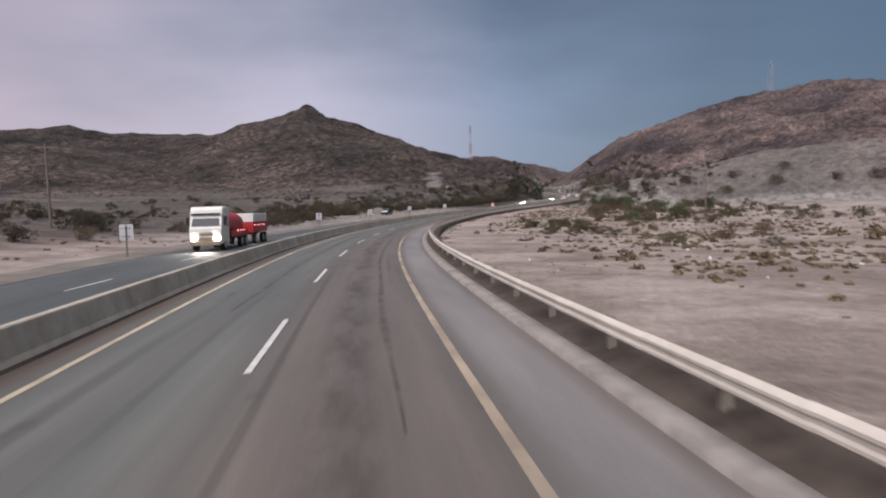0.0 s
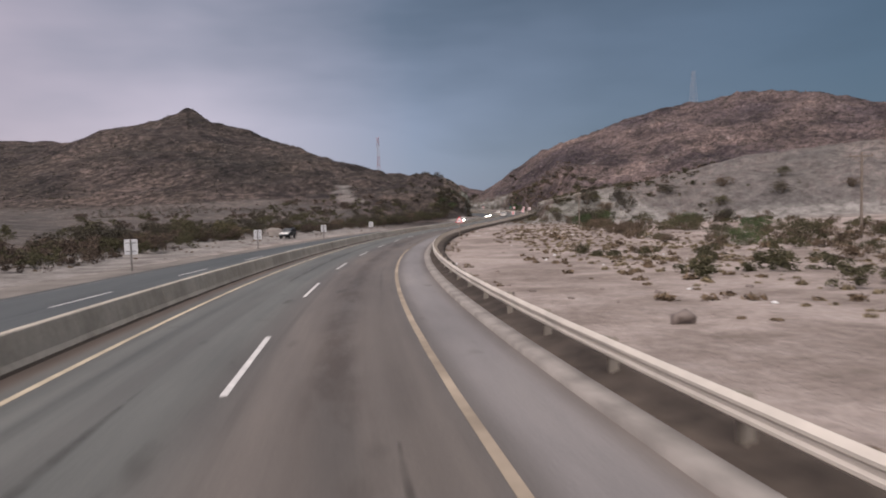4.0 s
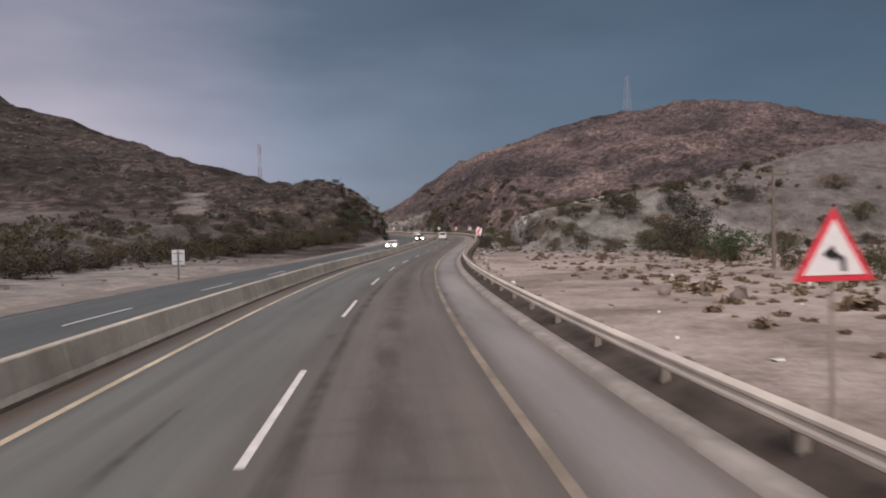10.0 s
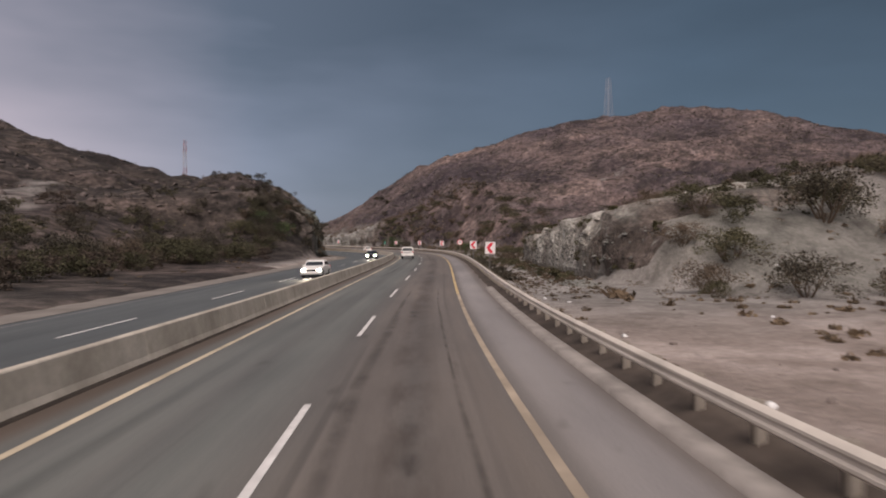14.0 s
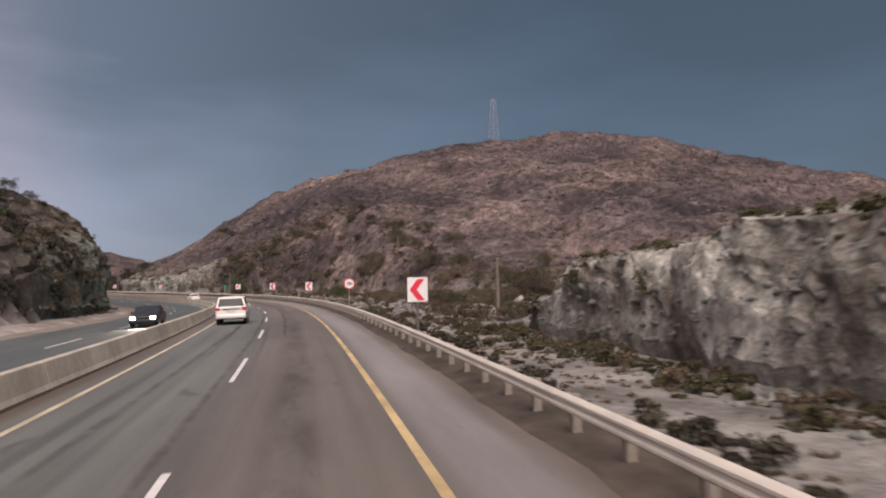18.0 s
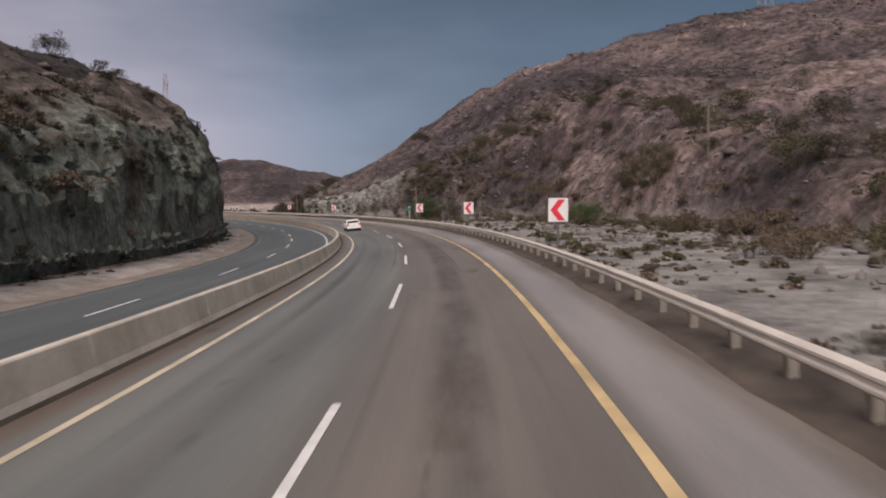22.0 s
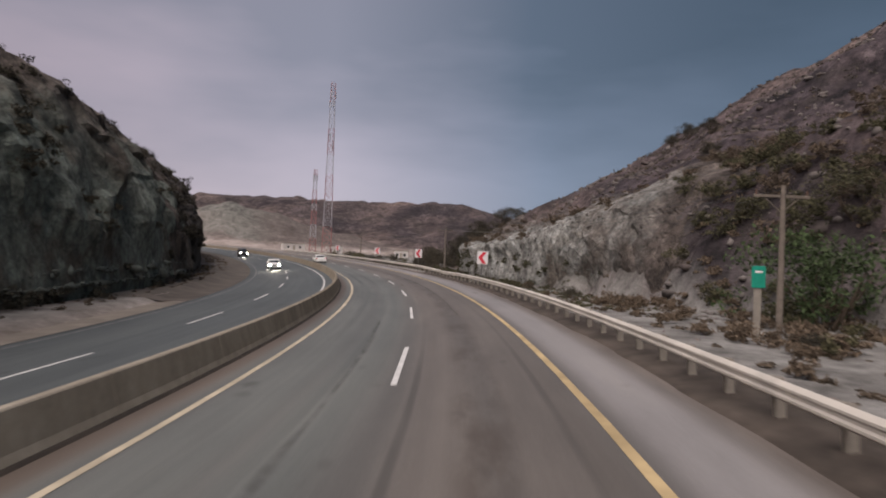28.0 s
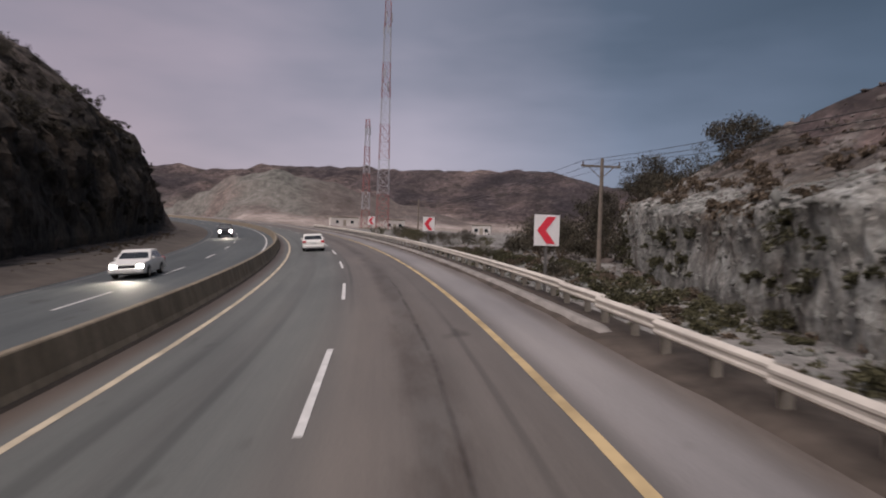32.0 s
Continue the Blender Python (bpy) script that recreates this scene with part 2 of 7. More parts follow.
def cut_material(name, tint, dark=0.16):
    """Blasted rock: grey-green faces, rusty seams, pale fresh breaks."""
    m, N, L, bsdf = material(name, 0.92)
    v = world_coords(N, L)
    vs = world_coords(N, L, (1, 1, 0.85))
    broad, middle, fine = noise_tex(N, L, vs, 0.16, 5, 0.65), noise_tex(N, L, vs, 0.8, 6, 0.7), noise_tex(N, L, v, 5, 5, 0.7)
    g = tint
    c1 = ramp(N, L, broad, [(0.32, tuple(c * (0.4 + 0.5 * dark) for c in g)), (0.5, g), (0.66, tuple(c * 1.45 for c in g))])
    c2 = ramp(N, L, middle, [(0.36, tuple(c * dark for c in g)), (0.48, (g[0] * 1.1, g[1], g[2] * 0.95)), (0.66, tuple(c * 2.2 for c in g))])
    c = mix(N, L, 0.55, c1, c2)
    rust = ramp(N, L, noise_tex(N, L, vs, 0.17, 5), [(0.5, (0, 0, 0)), (0.62, (0.8, 0.8, 0.8))])
    c = mix(N, L, rust, c, (0.1, 0.077, 0.06))
    crack = N.new("ShaderNodeTexVoronoi"); crack.feature = "DISTANCE_TO_EDGE"; crack.inputs["Scale"].default_value = 1.5
    bent = mix(N, L, 0.12, world_coords(N, L, (1, 1, 0.6)), noise_tex(N, L, v, 0.9, 4), "ADD"); L.new(bent, crack.inputs["Vector"])
    c = mix(N, L, 1.0, c, ramp(N, L, crack.outputs[0], [(0.0, (0.72, 0.72, 0.72)), (0.07, (1, 1, 1))]), "MULTIPLY")
    soil = N.new("ShaderNodeAttribute"); soil.attribute_name = "worn"
    earth = ramp(N, L, noise_tex(N, L, v, 0.35, 6, 0.7), [(0.36, (0.028, 0.024, 0.021)), (0.5, (0.085, 0.069, 0.06)), (0.66, (0.18, 0.15, 0.132))])
    c = mix(N, L, soil.outputs["Fac"], c, earth)
    warm = ramp(N, L, noise_tex(N, L, v, 2.2, 5, 0.7), [(0.36, (0.6, 0.6, 0.6)), (0.66, (1.3, 1.28, 1.25))])
    L.new(mix(N, L, 1.0, c, warm, "MULTIPLY"), bsdf.inputs["Base Color"])
    add = N.new("ShaderNodeMath"); L.new(middle, add.inputs[0]); L.new(fine, add.inputs[1])
    bump(N, L, bsdf, add.outputs[0], 0.8, 0.3)
    return m


def asphalt_material(name, far_side=False):
    m, N, L, bsdf = material(name, 0.75 if far_side else 0.66)
    bsdf.inputs["Specular IOR Level"].default_value = 0.45
    uv = N.new("ShaderNodeUVMap"); uv.uv_map = "UVMap"
    def lanes(sx, sy):
        mp = N.new("ShaderNodeMapping"); mp.inputs["Scale"].default_value = (sx, sy, 1)
        L.new(uv.outputs[0], mp.inputs[0]); return mp.outputs[0]
    broad, streak = noise_tex(N, L, lanes(0.25, 0.03), 1.0, 4), noise_tex(N, L, lanes(1.6, 0.022), 1.0, 4, 0.65)
    fine = noise_tex(N, L, lanes(1, 1), 22, 4, 0.7)
    sep = N.new("ShaderNodeSeparateXYZ"); L.new(uv.outputs[0], sep.inputs[0])
    c = ramp(N, L, streak, [(0.3, (0.062, 0.06, 0.056)), (0.5, (0.088, 0.084, 0.079)), (0.7, (0.125, 0.117, 0.108))])
    # the truck lane is browned, the passing lane greyer and greener
    lane = N.new("ShaderNodeMapRange"); lane.interpolation_type = "SMOOTHSTEP"
    lane.inputs[1].default_value, lane.inputs[2].default_value = -3.2, -1.2
    L.new(sep.outputs[0], lane.inputs[0])
    c = mix(N, L, lane.outputs[0], mix(N, L, 0.6, c, (0.088, 0.097, 0.088)), mix(N, L, 0.6, c, (0.1, 0.083, 0.069)))
    shoulder = N.new("ShaderNodeMapRange"); shoulder.interpolation_type = "SMOOTHSTEP"
    shoulder.inputs[1].default_value, shoulder.inputs[2].default_value = 1.3, 2.3
    L.new(sep.outputs[0], shoulder.inputs[0])
    c = mix(N, L, shoulder.outputs[0], c, ramp(N, L, broad, [(0.3, (0.13, 0.122, 0.118)), (0.7, (0.195, 0.182, 0.177))]))
    dirt = N.new("ShaderNodeMapRange"); dirt.interpolation_type = "SMOOTHSTEP"
    dirt.inputs[1].default_value, dirt.inputs[2].default_value = -5.85, -6.5
    L.new(sep.outputs[0], dirt.inputs[0])
    c = mix(N, L, dirt.outputs[0], c, ramp(N, L, broad, [(0.3, (0.055, 0.041, 0.031)), (0.7, (0.1, 0.078, 0.062))]))
    # tyre polish and oil in the two wheel paths
    wave = N.new("ShaderNodeMath"); wave.operation = "COSINE"
    ph = N.new("ShaderNodeMath"); ph.operation = "MULTIPLY_ADD"; ph.inputs[1].default_value, ph.inputs[2].default_value = 3.44, 0.94
    L.new(sep.outputs[0], ph.inputs[0]); L.new(ph.outputs[0], wave.inputs[0])
    polish = N.new("ShaderNodeMapRange"); polish.inputs[1].default_value, polish.inputs[2].default_value = 0.2, 1.0
    polish.inputs[3].default_value, polish.inputs[4].default_value = 0.0, 0.35
    L.new(wave.outputs[0], polish.inputs[0])
    c = mix(N, L, polish.outputs[0], c, (0.06, 0.057, 0.053))
    if far_side:
        c = mix(N, L, 0.5, ramp(N, L, streak, [(0.3, (0.036, 0.042, 0.044)), (0.7, (0.075, 0.08, 0.078))]), (0.05, 0.057, 0.058))
    wander = noise_tex(N, L, lanes(0.0, 0.012), 1.0, 3)
    come_go = noise_tex(N, L, lanes(0.5, 0.03), 1.0, 4)
    for u0, width, dark in ((-1.72, 0.12, 0.66), (-4.75, 0.26, 0.68), (-3.6, 0.16, 0.76), (0.8, 0.1, 0.74)):
        off = N.new("ShaderNodeMath"); off.operation = "MULTIPLY_ADD"; off.inputs[1].default_value, off.inputs[2].default_value = 0.9, -0.45 - u0
        L.new(wander, off.inputs[0])
        add = N.new("ShaderNodeMath"); L.new(sep.outputs[0], add.inputs[0]); L.new(off.outputs[0], add.inputs[1])
        ab = N.new("ShaderNodeMath"); ab.operation = "ABSOLUTE"; L.new(add.outputs[0], ab.inputs[0])
        band = N.new("ShaderNodeMapRange"); band.interpolation_type = "SMOOTHSTEP"
        band.inputs[1].default_value, band.inputs[2].default_value, band.inputs[3].default_value, band.inputs[4].default_value = width * 0.3, width, 1.0, 0.0
        L.new(ab.outputs[0], band.inputs[0])
        vis = N.new("ShaderNodeMapRange"); vis.inputs[1].default_value, vis.inputs[2].default_value = 0.46 + 0.01 * u0, 0.64 + 0.01 * u0
        L.new(come_go, vis.inputs[0])
        both = N.new("ShaderNodeMath"); both.operation = "MULTIPLY"; L.new(band.outputs[0], both.inputs[0]); L.new(vis.outputs[0], both.inputs[1])
        c = mix(N, L, both.outputs[0], c, mix(N, L, 1.0, c, (dark, dark, dark), "MULTIPLY"))
    if not far_side:
        # oily brown middle of the truck lane, with cross cracks and drips
        mid = N.new("ShaderNodeMath"); mid.operation = "ADD"; mid.inputs[1].default_value = 0.35; L.new(sep.outputs[0], mid.inputs[0])
        ab = N.new("ShaderNodeMath"); ab.operation = "ABSOLUTE"; L.new(mid.outputs[0], ab.inputs[0])
        oil = N.new("ShaderNodeMapRange"); oil.interpolation_type = "SMOOTHSTEP"
        oil.inputs[1].default_value, oil.inputs[2].default_value, oil.inputs[3].default_value, oil.inputs[4].default_value = 0.1, 0.75, 1.0, 0.0
        L.new(ab.outputs[0], oil.inputs[0])
        drip = ramp(N, L, noise_tex(N, L, lanes(1.1, 0.28), 1.0, 5, 0.7), [(0.42, (0.12, 0.12, 0.12)), (0.6, (1, 1, 1))])
        both = N.new("ShaderNodeMath"); both.operation = "MULTIPLY"; L.new(oil.outputs[0], both.inputs[0]); L.new(drip, both.inputs[1])
        c = mix(N, L, both.outputs[0], c, (0.056, 0.045, 0.037))
        # a stretch of tar-patched cross cracks
        near = N.new("ShaderNodeMapRange"); near.interpolation_type = "SMOOTHSTEP"
        near.inputs[1].default_value, near.inputs[2].default_value, near.inputs[3].default_value, near.inputs[4].default_value = 20, 36, 1, 0
        off = N.new("ShaderNodeMath"); off.operation = "SUBTRACT"; off.inputs[1].default_value = 140; L.new(sep.outputs[1], off.inputs[0])
        away = N.new("ShaderNodeMath"); away.operation = "ABSOLUTE"; L.new(off.outputs[0], away.inputs[0]); L.new(away.outputs[0], near.inputs[0])
        cross = ramp(N, L, noise_tex(N, L, lanes(0.35, 1.3), 1.0, 3, 0.6), [(0.53, (0, 0, 0)), (0.63, (0.42, 0.42, 0.42))])
        wide = N.new("ShaderNodeMapRange"); wide.interpolation_type = "SMOOTHSTEP"
        wide.inputs[1].default_value, wide.inputs[2].default_value, wide.inputs[3].default_value, wide.inputs[4].default_value = 0.6, 1.6, 1.0, 0.0
        L.new(ab.outputs[0], wide.inputs[0])
        k1 = N.new("ShaderNodeMath"); k1.operation = "MULTIPLY"; L.new(near.outputs[0], k1.inputs[0]); L.new(wide.outputs[0], k1.inputs[1])
        k2 = N.new("ShaderNodeMath"); k2.operation = "MULTIPLY"; L.new(k1.outputs[0], k2.inputs[0]); L.new(cross, k2.inputs[1])
        c = mix(N, L, k2.outputs[0], c, (0.048, 0.041, 0.036))
        dust = N.new("ShaderNodeMapRange"); dust.interpolation_type = "SMOOTHSTEP"
        dust.inputs[1].default_value, dust.inputs[2].default_value = 2.75, 3.65
        L.new(sep.outputs[0], dust.inputs[0])
        c = mix(N, L, dust.outputs[0], c, ramp(N, L, noise_tex(N, L, lanes(1.2, 0.2), 1.0, 5, 0.7), [(0.35, (0.07, 0.056, 0.046)), (0.65, (0.125, 0.105, 0.089))]))
    patches = ramp(N, L, noise_tex(N, L, lanes(0.35, 0.06), 1.0, 5, 0.65), [(0.32, (0.8, 0.8, 0.8)), (0.5, (1, 1, 1)), (0.68, (1.18, 1.17, 1.15))])
    c = mix(N, L, 1.0, c, patches, "MULTIPLY")
    c = mix(N, L, 1.0, c, (1.28, 1.26, 1.24), "MULTIPLY")
    spots = ramp(N, L, noise_tex(N, L, lanes(0.9, 0.35), 1.0, 2), [(0.66, (1, 1, 1)), (0.76, (0.6, 0.58, 0.56))])
    c = mix(N, L, 1.0, c, spots, "MULTIPLY")
    L.new(mix(N, L, 1.0, c, ramp(N, L, fine, [(0.3, (0.82, 0.82, 0.82)), (0.7, (1.12, 1.12, 1.12))]), "MULTIPLY"), bsdf.inputs["Base Color"])
    bump(N, L, bsdf, fine, 0.25, 0.01)
    return m


def concrete_material():
    """Cast concrete, beige on the plain; shade of the pass painted in as brown."""
    m, N, L, bsdf = material("dusty_beige_concrete", 0.85)
    v = world_coords(N, L)
    broad, fine, run = noise_tex(N, L, v, 0.35, 4), noise_tex(N, L, v, 6.0, 4, 0.7), noise_tex(N, L, world_coords(N, L, (1, 1, 0.15)), 1.6, 4)
    c = ramp(N, L, broad, [(0.32, (0.36, 0.32, 0.265)), (0.66, (0.52, 0.47, 0.395))])
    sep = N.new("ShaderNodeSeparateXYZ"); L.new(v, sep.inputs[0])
    # darkens by y alone, standing in for the shade of the cliffs
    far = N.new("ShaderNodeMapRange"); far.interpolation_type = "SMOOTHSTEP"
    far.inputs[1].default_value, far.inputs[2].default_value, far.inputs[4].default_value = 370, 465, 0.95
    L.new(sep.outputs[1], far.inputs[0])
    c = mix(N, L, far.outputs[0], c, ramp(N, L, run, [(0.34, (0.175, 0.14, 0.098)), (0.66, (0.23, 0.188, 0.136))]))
    c = mix(N, L, 1.0, c, ramp(N, L, run, [(0.34, (0.88, 0.875, 0.865)), (0.6, (1.03, 1.03, 1.03))]), "MULTIPLY")
    L.new(mix(N, L, 1.0, c, ramp(N, L, fine, [(0.3, (0.86, 0.86, 0.86)), (0.7, (1.08, 1.08, 1.08))]), "MULTIPLY"), bsdf.inputs["Base Color"])
    bump(N, L, bsdf, fine, 0.2, 0.01)
    return m


GROUND = ground_material()
CUT_GREY = cut_material("green_grey_blasted_rock", (0.145, 0.165, 0.145))
# much darker tint than CUT_GREY, for the far end of the left cutting
CUT_DARK = cut_material("dark_brown_rock", (0.04, 0.035, 0.032), 0.3)
CUT_PALE = cut_material("pale_blasted_rock", (0.34, 0.337, 0.306), 0.4)
CUT_NOSE = cut_material("pale_green_grey_rock", (0.255, 0.258, 0.244), 0.17)
ASPHALT = asphalt_material("worn_asphalt")
ASPHALT_DARK = asphalt_material("dark_asphalt", True)
YELLOW = plain("worn_yellow_road_paint", (0.52, 0.385, 0.205), 0.7, 0, 0.45, 0.6)
YELLOW_FADED = plain("rubbed_yellow_road_paint", (0.38, 0.312, 0.235), 0.8, 0, 0.5, 0.5)
YELLOW_FAINT = plain("almost_gone_yellow_road_paint", (0.25, 0.21, 0.165), 0.85, 0, 0.55, 0.5)
CREAM = plain("sun_bleached_yellow_road_paint", (0.54, 0.455, 0.33), 0.7, 0, 0.45, 0.6)
WHITE = plain("worn_white_road_paint", (0.62, 0.6, 0.57), 0.7, 0, 0.3, 1.5)
WHITE_FADED = plain("faded_white_road_paint", (0.2, 0.2, 0.195), 0.8, 0, 0.5, 1.5)
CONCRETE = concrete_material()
KERB = plain("pale_dusty_kerb_concrete", (0.3, 0.272, 0.245), 0.9, 0, 0.45, 1.0, 0.3)
STEEL = plain("dusty_galvanised_steel", (0.6, 0.545, 0.475), 0.65, 0.0, 0.3, 0.5, 0.0, True)
POST_STEEL = plain("dull_galvanised_post", (0.38, 0.335, 0.28), 0.6, 0.3, 0.3, 2.0)
SIGN_WHITE = plain("white_reflective_sheeting", (0.78, 0.75, 0.73), 0.45, 0, 0.1, 1.0)
SIGN_RED = plain("red_reflective_sheeting", (0.72, 0.05, 0.075), 0.45, 0, 0.12, 1.0)
SIGN_BLACK = plain("black_sign_print", (0.02, 0.02, 0.022), 0.6)
SIGN_BACK = plain("weathered_grey_sign_back", (0.56, 0.57, 0.58), 0.5, 0.2, 0.15, 1.5)
SIGN_POST = plain("dark_grey_sign_post", (0.16, 0.15, 0.14), 0.6, 0.3, 0.3, 2.0)
SIGN_GREEN = plain("green_reflective_sheeting", (0.02, 0.3, 0.2), 0.45)


# ======== the line of the road ========
def knots(kx, ky, xs):
    kx, ky, xs = np.asarray(kx, float), np.asarray(ky, float), np.asarray(xs, float)
    i = np.clip(np.searchsorted(kx, xs) - 1, 0, len(kx) - 2)
    u, m = np.clip((xs - kx[i]) / (kx[1] - kx[0]), 0, 1), np.gradient(ky)
    return ky[i] * (1 + 2 * u) * (1 - u) ** 2 + m[i] * u * (1 - u) ** 2 + ky[i + 1] * u * u * (3 - 2 * u) + m[i + 1] * u * u * (u - 1)


CURVE = [1.57, -0.46, -2.40, -2.85, -1.95, -1.68, -1.68, -0.02, 1.16, 2.67, 3.42, 3.22, 3.47, 2.26, 1.70, 1.79, 1.95, 2.08, 2.18, 2.24, 2.27]  # bends per km, every 45 m
GRADE = [-3.49, -2.58, -1.23, -0.83, -0.72, -0.15, 0.84, 1.45, 1.79, 2.02, 2.20]  # per cent, every 90 m
BANK = [-3.33, -0.52, -0.81, -0.74, -1.04, -1.48, -3.89, -3.97, -3.65, -3.20, -3.11, -3.05, -3.02]  # degrees, every 75 m
SG = np.arange(-40.0, 861, 4.0)


def smooth(a, b, x):
    w = np.clip((x - a) / (b - a), 0, 1)
    return w * w * (3 - 2 * w)


def run(f):
    c = np.concatenate([[0], np.cumsum((f[1:] + f[:-1]) / 2 * 4.0)])
    return c - c[10]


R_TH = run(knots(np.arange(-40, 861, 45.0), CURVE, SG) / 1000)
R_X, R_Y = run(-np.sin(R_TH)), run(np.cos(R_TH))
RISE = 0.016 * smooth(225, 262, SG) - 0.011 * smooth(300, 380, SG)  # the road tips up as it enters the pass
R_Z = run(knots(np.arange(-40, 861, 90.0), GRADE, SG) / 100 + RISE)
R_B = np.radians(knots(np.arange(-40, 861, 75.0), BANK, SG))


def on_road(s, u, z=0.0):
    """Places at s metres along the road, u to the right of its line, z above its banked surface."""
    s, u, z = np.broadcast_arrays(np.asarray(s, float), np.asarray(u, float), np.asarray(z, float))
    th, X, Y, Z, b = (np.interp(s, SG, c) for c in (R_TH, R_X, R_Y, R_Z, R_B))
    w = u * np.cos(b) + z * np.sin(b)
    return np.stack([X + np.cos(th) * w, Y + np.sin(th) * w, Z - u * np.sin(b) + z * np.cos(b)], -1)


def road_pose(s, u, z=0.0, upright=False, turn=0.0):
    """A frame on the road: local x to the right, y along it."""
    th, b = float(np.interp(s, SG, R_TH)), float(np.interp(s, SG, R_B))
    g = 0.0 if upright else math.atan2(np.interp(s + 2, SG, R_Z) - np.interp(s - 2, SG, R_Z), 4.0)
    m = Matrix.Translation(on_road(s, u, z).tolist()) @ Matrix.Rotation(th, 4, "Z")
    if not upright:
        m = m @ Matrix.Rotation(b, 4, "Y") @ Matrix.Rotation(g, 4, "X")
    return m @ Matrix.Rotation(radians(turn), 4, "Z")


SF = np.arange(-40.0, 858, 1.0)
LINE = on_road(SF, 0.0)


def to_road(x, y):
    """s and u of places in the plan."""
    S, U = np.empty(len(x)), np.empty(len(x))
    for k in range(0, len(x), 4000):
        px, py = x[k:k + 4000], y[k:k + 4000]
        j = ((px[:, None] - LINE[None, ::4, 0]) ** 2 + (py[:, None] - LINE[None, ::4, 1]) ** 2).argmin(1) * 4
        best = np.full(len(px), 1e18); at = j.copy()
        for d in range(-4, 5):
            q = np.clip(j + d, 0, len(SF) - 1)
            dist = (px - LINE[q, 0]) ** 2 + (py - LINE[q, 1]) ** 2
            at = np.where(dist < best, q, at); best = np.minimum(best, dist)
        th = np.interp(SF[at], SG, R_TH)
        S[k:k + 4000] = SF[at]
        U[k:k + 4000] = (px - LINE[at, 0]) * np.cos(th) + (py - LINE[at, 1]) * np.sin(th)
    return S, U


# ======== the lie of the land ========
def lattice(ix, iy, seed):
    n = (ix * 374761393 + iy * 668265263 + seed * 1442695041) & 0xFFFFFFFF
    n = ((n ^ (n >> 13)) * 1274126177) & 0xFFFFFFFF
    return ((n ^ (n >> 16)) & 0xFFFF) / 65535.0 - 0.5


def value_noise(x, y, seed=0):
    ix, iy = np.floor(x).astype(np.int64), np.floor(y).astype(np.int64)
    fx, fy = x - ix, y - iy
    fx, fy = fx * fx * fx * (fx * (fx * 6 - 15) + 10), fy * fy * fy * (fy * (fy * 6 - 15) + 10)
    a, b = lattice(ix, iy, seed), lattice(ix + 1, iy, seed)
    c, d = lattice(ix, iy + 1, seed), lattice(ix + 1, iy + 1, seed)
    return (a * (1 - fx) + b * fx) * (1 - fy) + (c * (1 - fx) + d * fx) * fy


def fbm(x, y, octaves=5, seed=0, gain=0.5):
    z, amp = 0.0, 1.0
    for k in range(octaves):
        z = z + amp * value_noise(x * 2 ** k + 17.3 * k, y * 2 ** k - 9.1 * k, seed + k)
        amp *= gain
    return z


def ridged(x, y, octaves=4, seed=0):
    z, amp = 0.0, 1.0
    for k in range(octaves):
        z = z + amp * (0.5 - 2 * np.abs(value_noise(x * 2 ** k + 5.1 * k, y * 2 ** k + 3.7 * k, seed + k)))
        amp *= 0.5
    return z


# crests: places (x, y, height), reach of the slope (0: it grows with the height), its hollowness, scrub and bare rock
LEFT_SPUR = [tuple(on_road(s, -43.0)[:2].tolist()) + (float(np.interp(s, SG, R_Z)) + h,) for s, h in ((345, 8), (365, 9.5), (385, 12.5), (405, 17.5), (425, 22), (443, 21), (462, 21), (480, 19.5), (515, 18), (545, 17), (575, 23), (600, 27), (620, 28), (640, 23), (660, 14), (690, 4))]
MOUND_FRONT = [tuple(on_road(s, 22.0)[:2].tolist()) + (z,) for s, z in ((276, 1.2), (288, 1.6), (300, 0.9), (310, 0.3), (320, -0.7), (328, -2.3), (338, -3.8))]
CRESTS = [
    ([(146, 552, 0), (160, 547, 9), (182, 545, 21.5), (204, 535, 37), (228, 527, 45.5), (262, 525, 57), (300, 533, 70), (345, 530, 79), (372, 505, 80.5), (390, 490, 78.5), (412, 462, 70), (437, 450, 66), (464, 416, 54), (495, 404, 46), (560, 370, 40), (800, 200, 40)], 0, 1.3, 0.0, 1.0),
    ([(-420, 380, 50), (-330, 430, 50), (-227, 479, 49), (-205, 489, 51), (-166, 503, 47), (-117, 517, 46), (-74, 525, 47), (-48, 526, 55), (-36, 526, 66), (-12, 527, 53), (25, 512, 38), (52, 490, 27), (72, 450, 19), (86, 405, 10), (84, 375, 5)], 215, 1.0, 1.0, 1.0),
    (LEFT_SPUR, 75, 1.0, 0.8, 1.0),
    ([(134, 313, -1.5), (132, 305, 1.2), (131, 299, 2.8), (132, 290, 5.6), (137, 280, 8.3), (140, 274, 10.2), (147, 264, 13.6), (156, 258, 14.8), (172, 247, 15.6), (200, 232, 18), (260, 205, 24), (330, 190, 30)], 50, 0.65, 0.45, 0.6),
    ([(-260, 960, 43), (-60, 985, 47), (20, 1000, 48), (60, 1000, 49), (115, 1010, 51), (200, 1010, 52), (245, 1000, 39), (300, 990, 27)], 170, 1.0, 0.2, 1.0),
    ([(-110, 740, 14), (-40, 770, 24), (20, 772, 23), (55, 780, 26), (75, 785, 22), (110, 800, 14)], 60, 1.0, 0.5, 0.7),
    (MOUND_FRONT, 15, 0.7, 0.3, 0.6),
    ([(-700, 250, 60), (-520, 330, 55), (-420, 380, 50)], 200, 1.0, 1.0, 1.0),
]
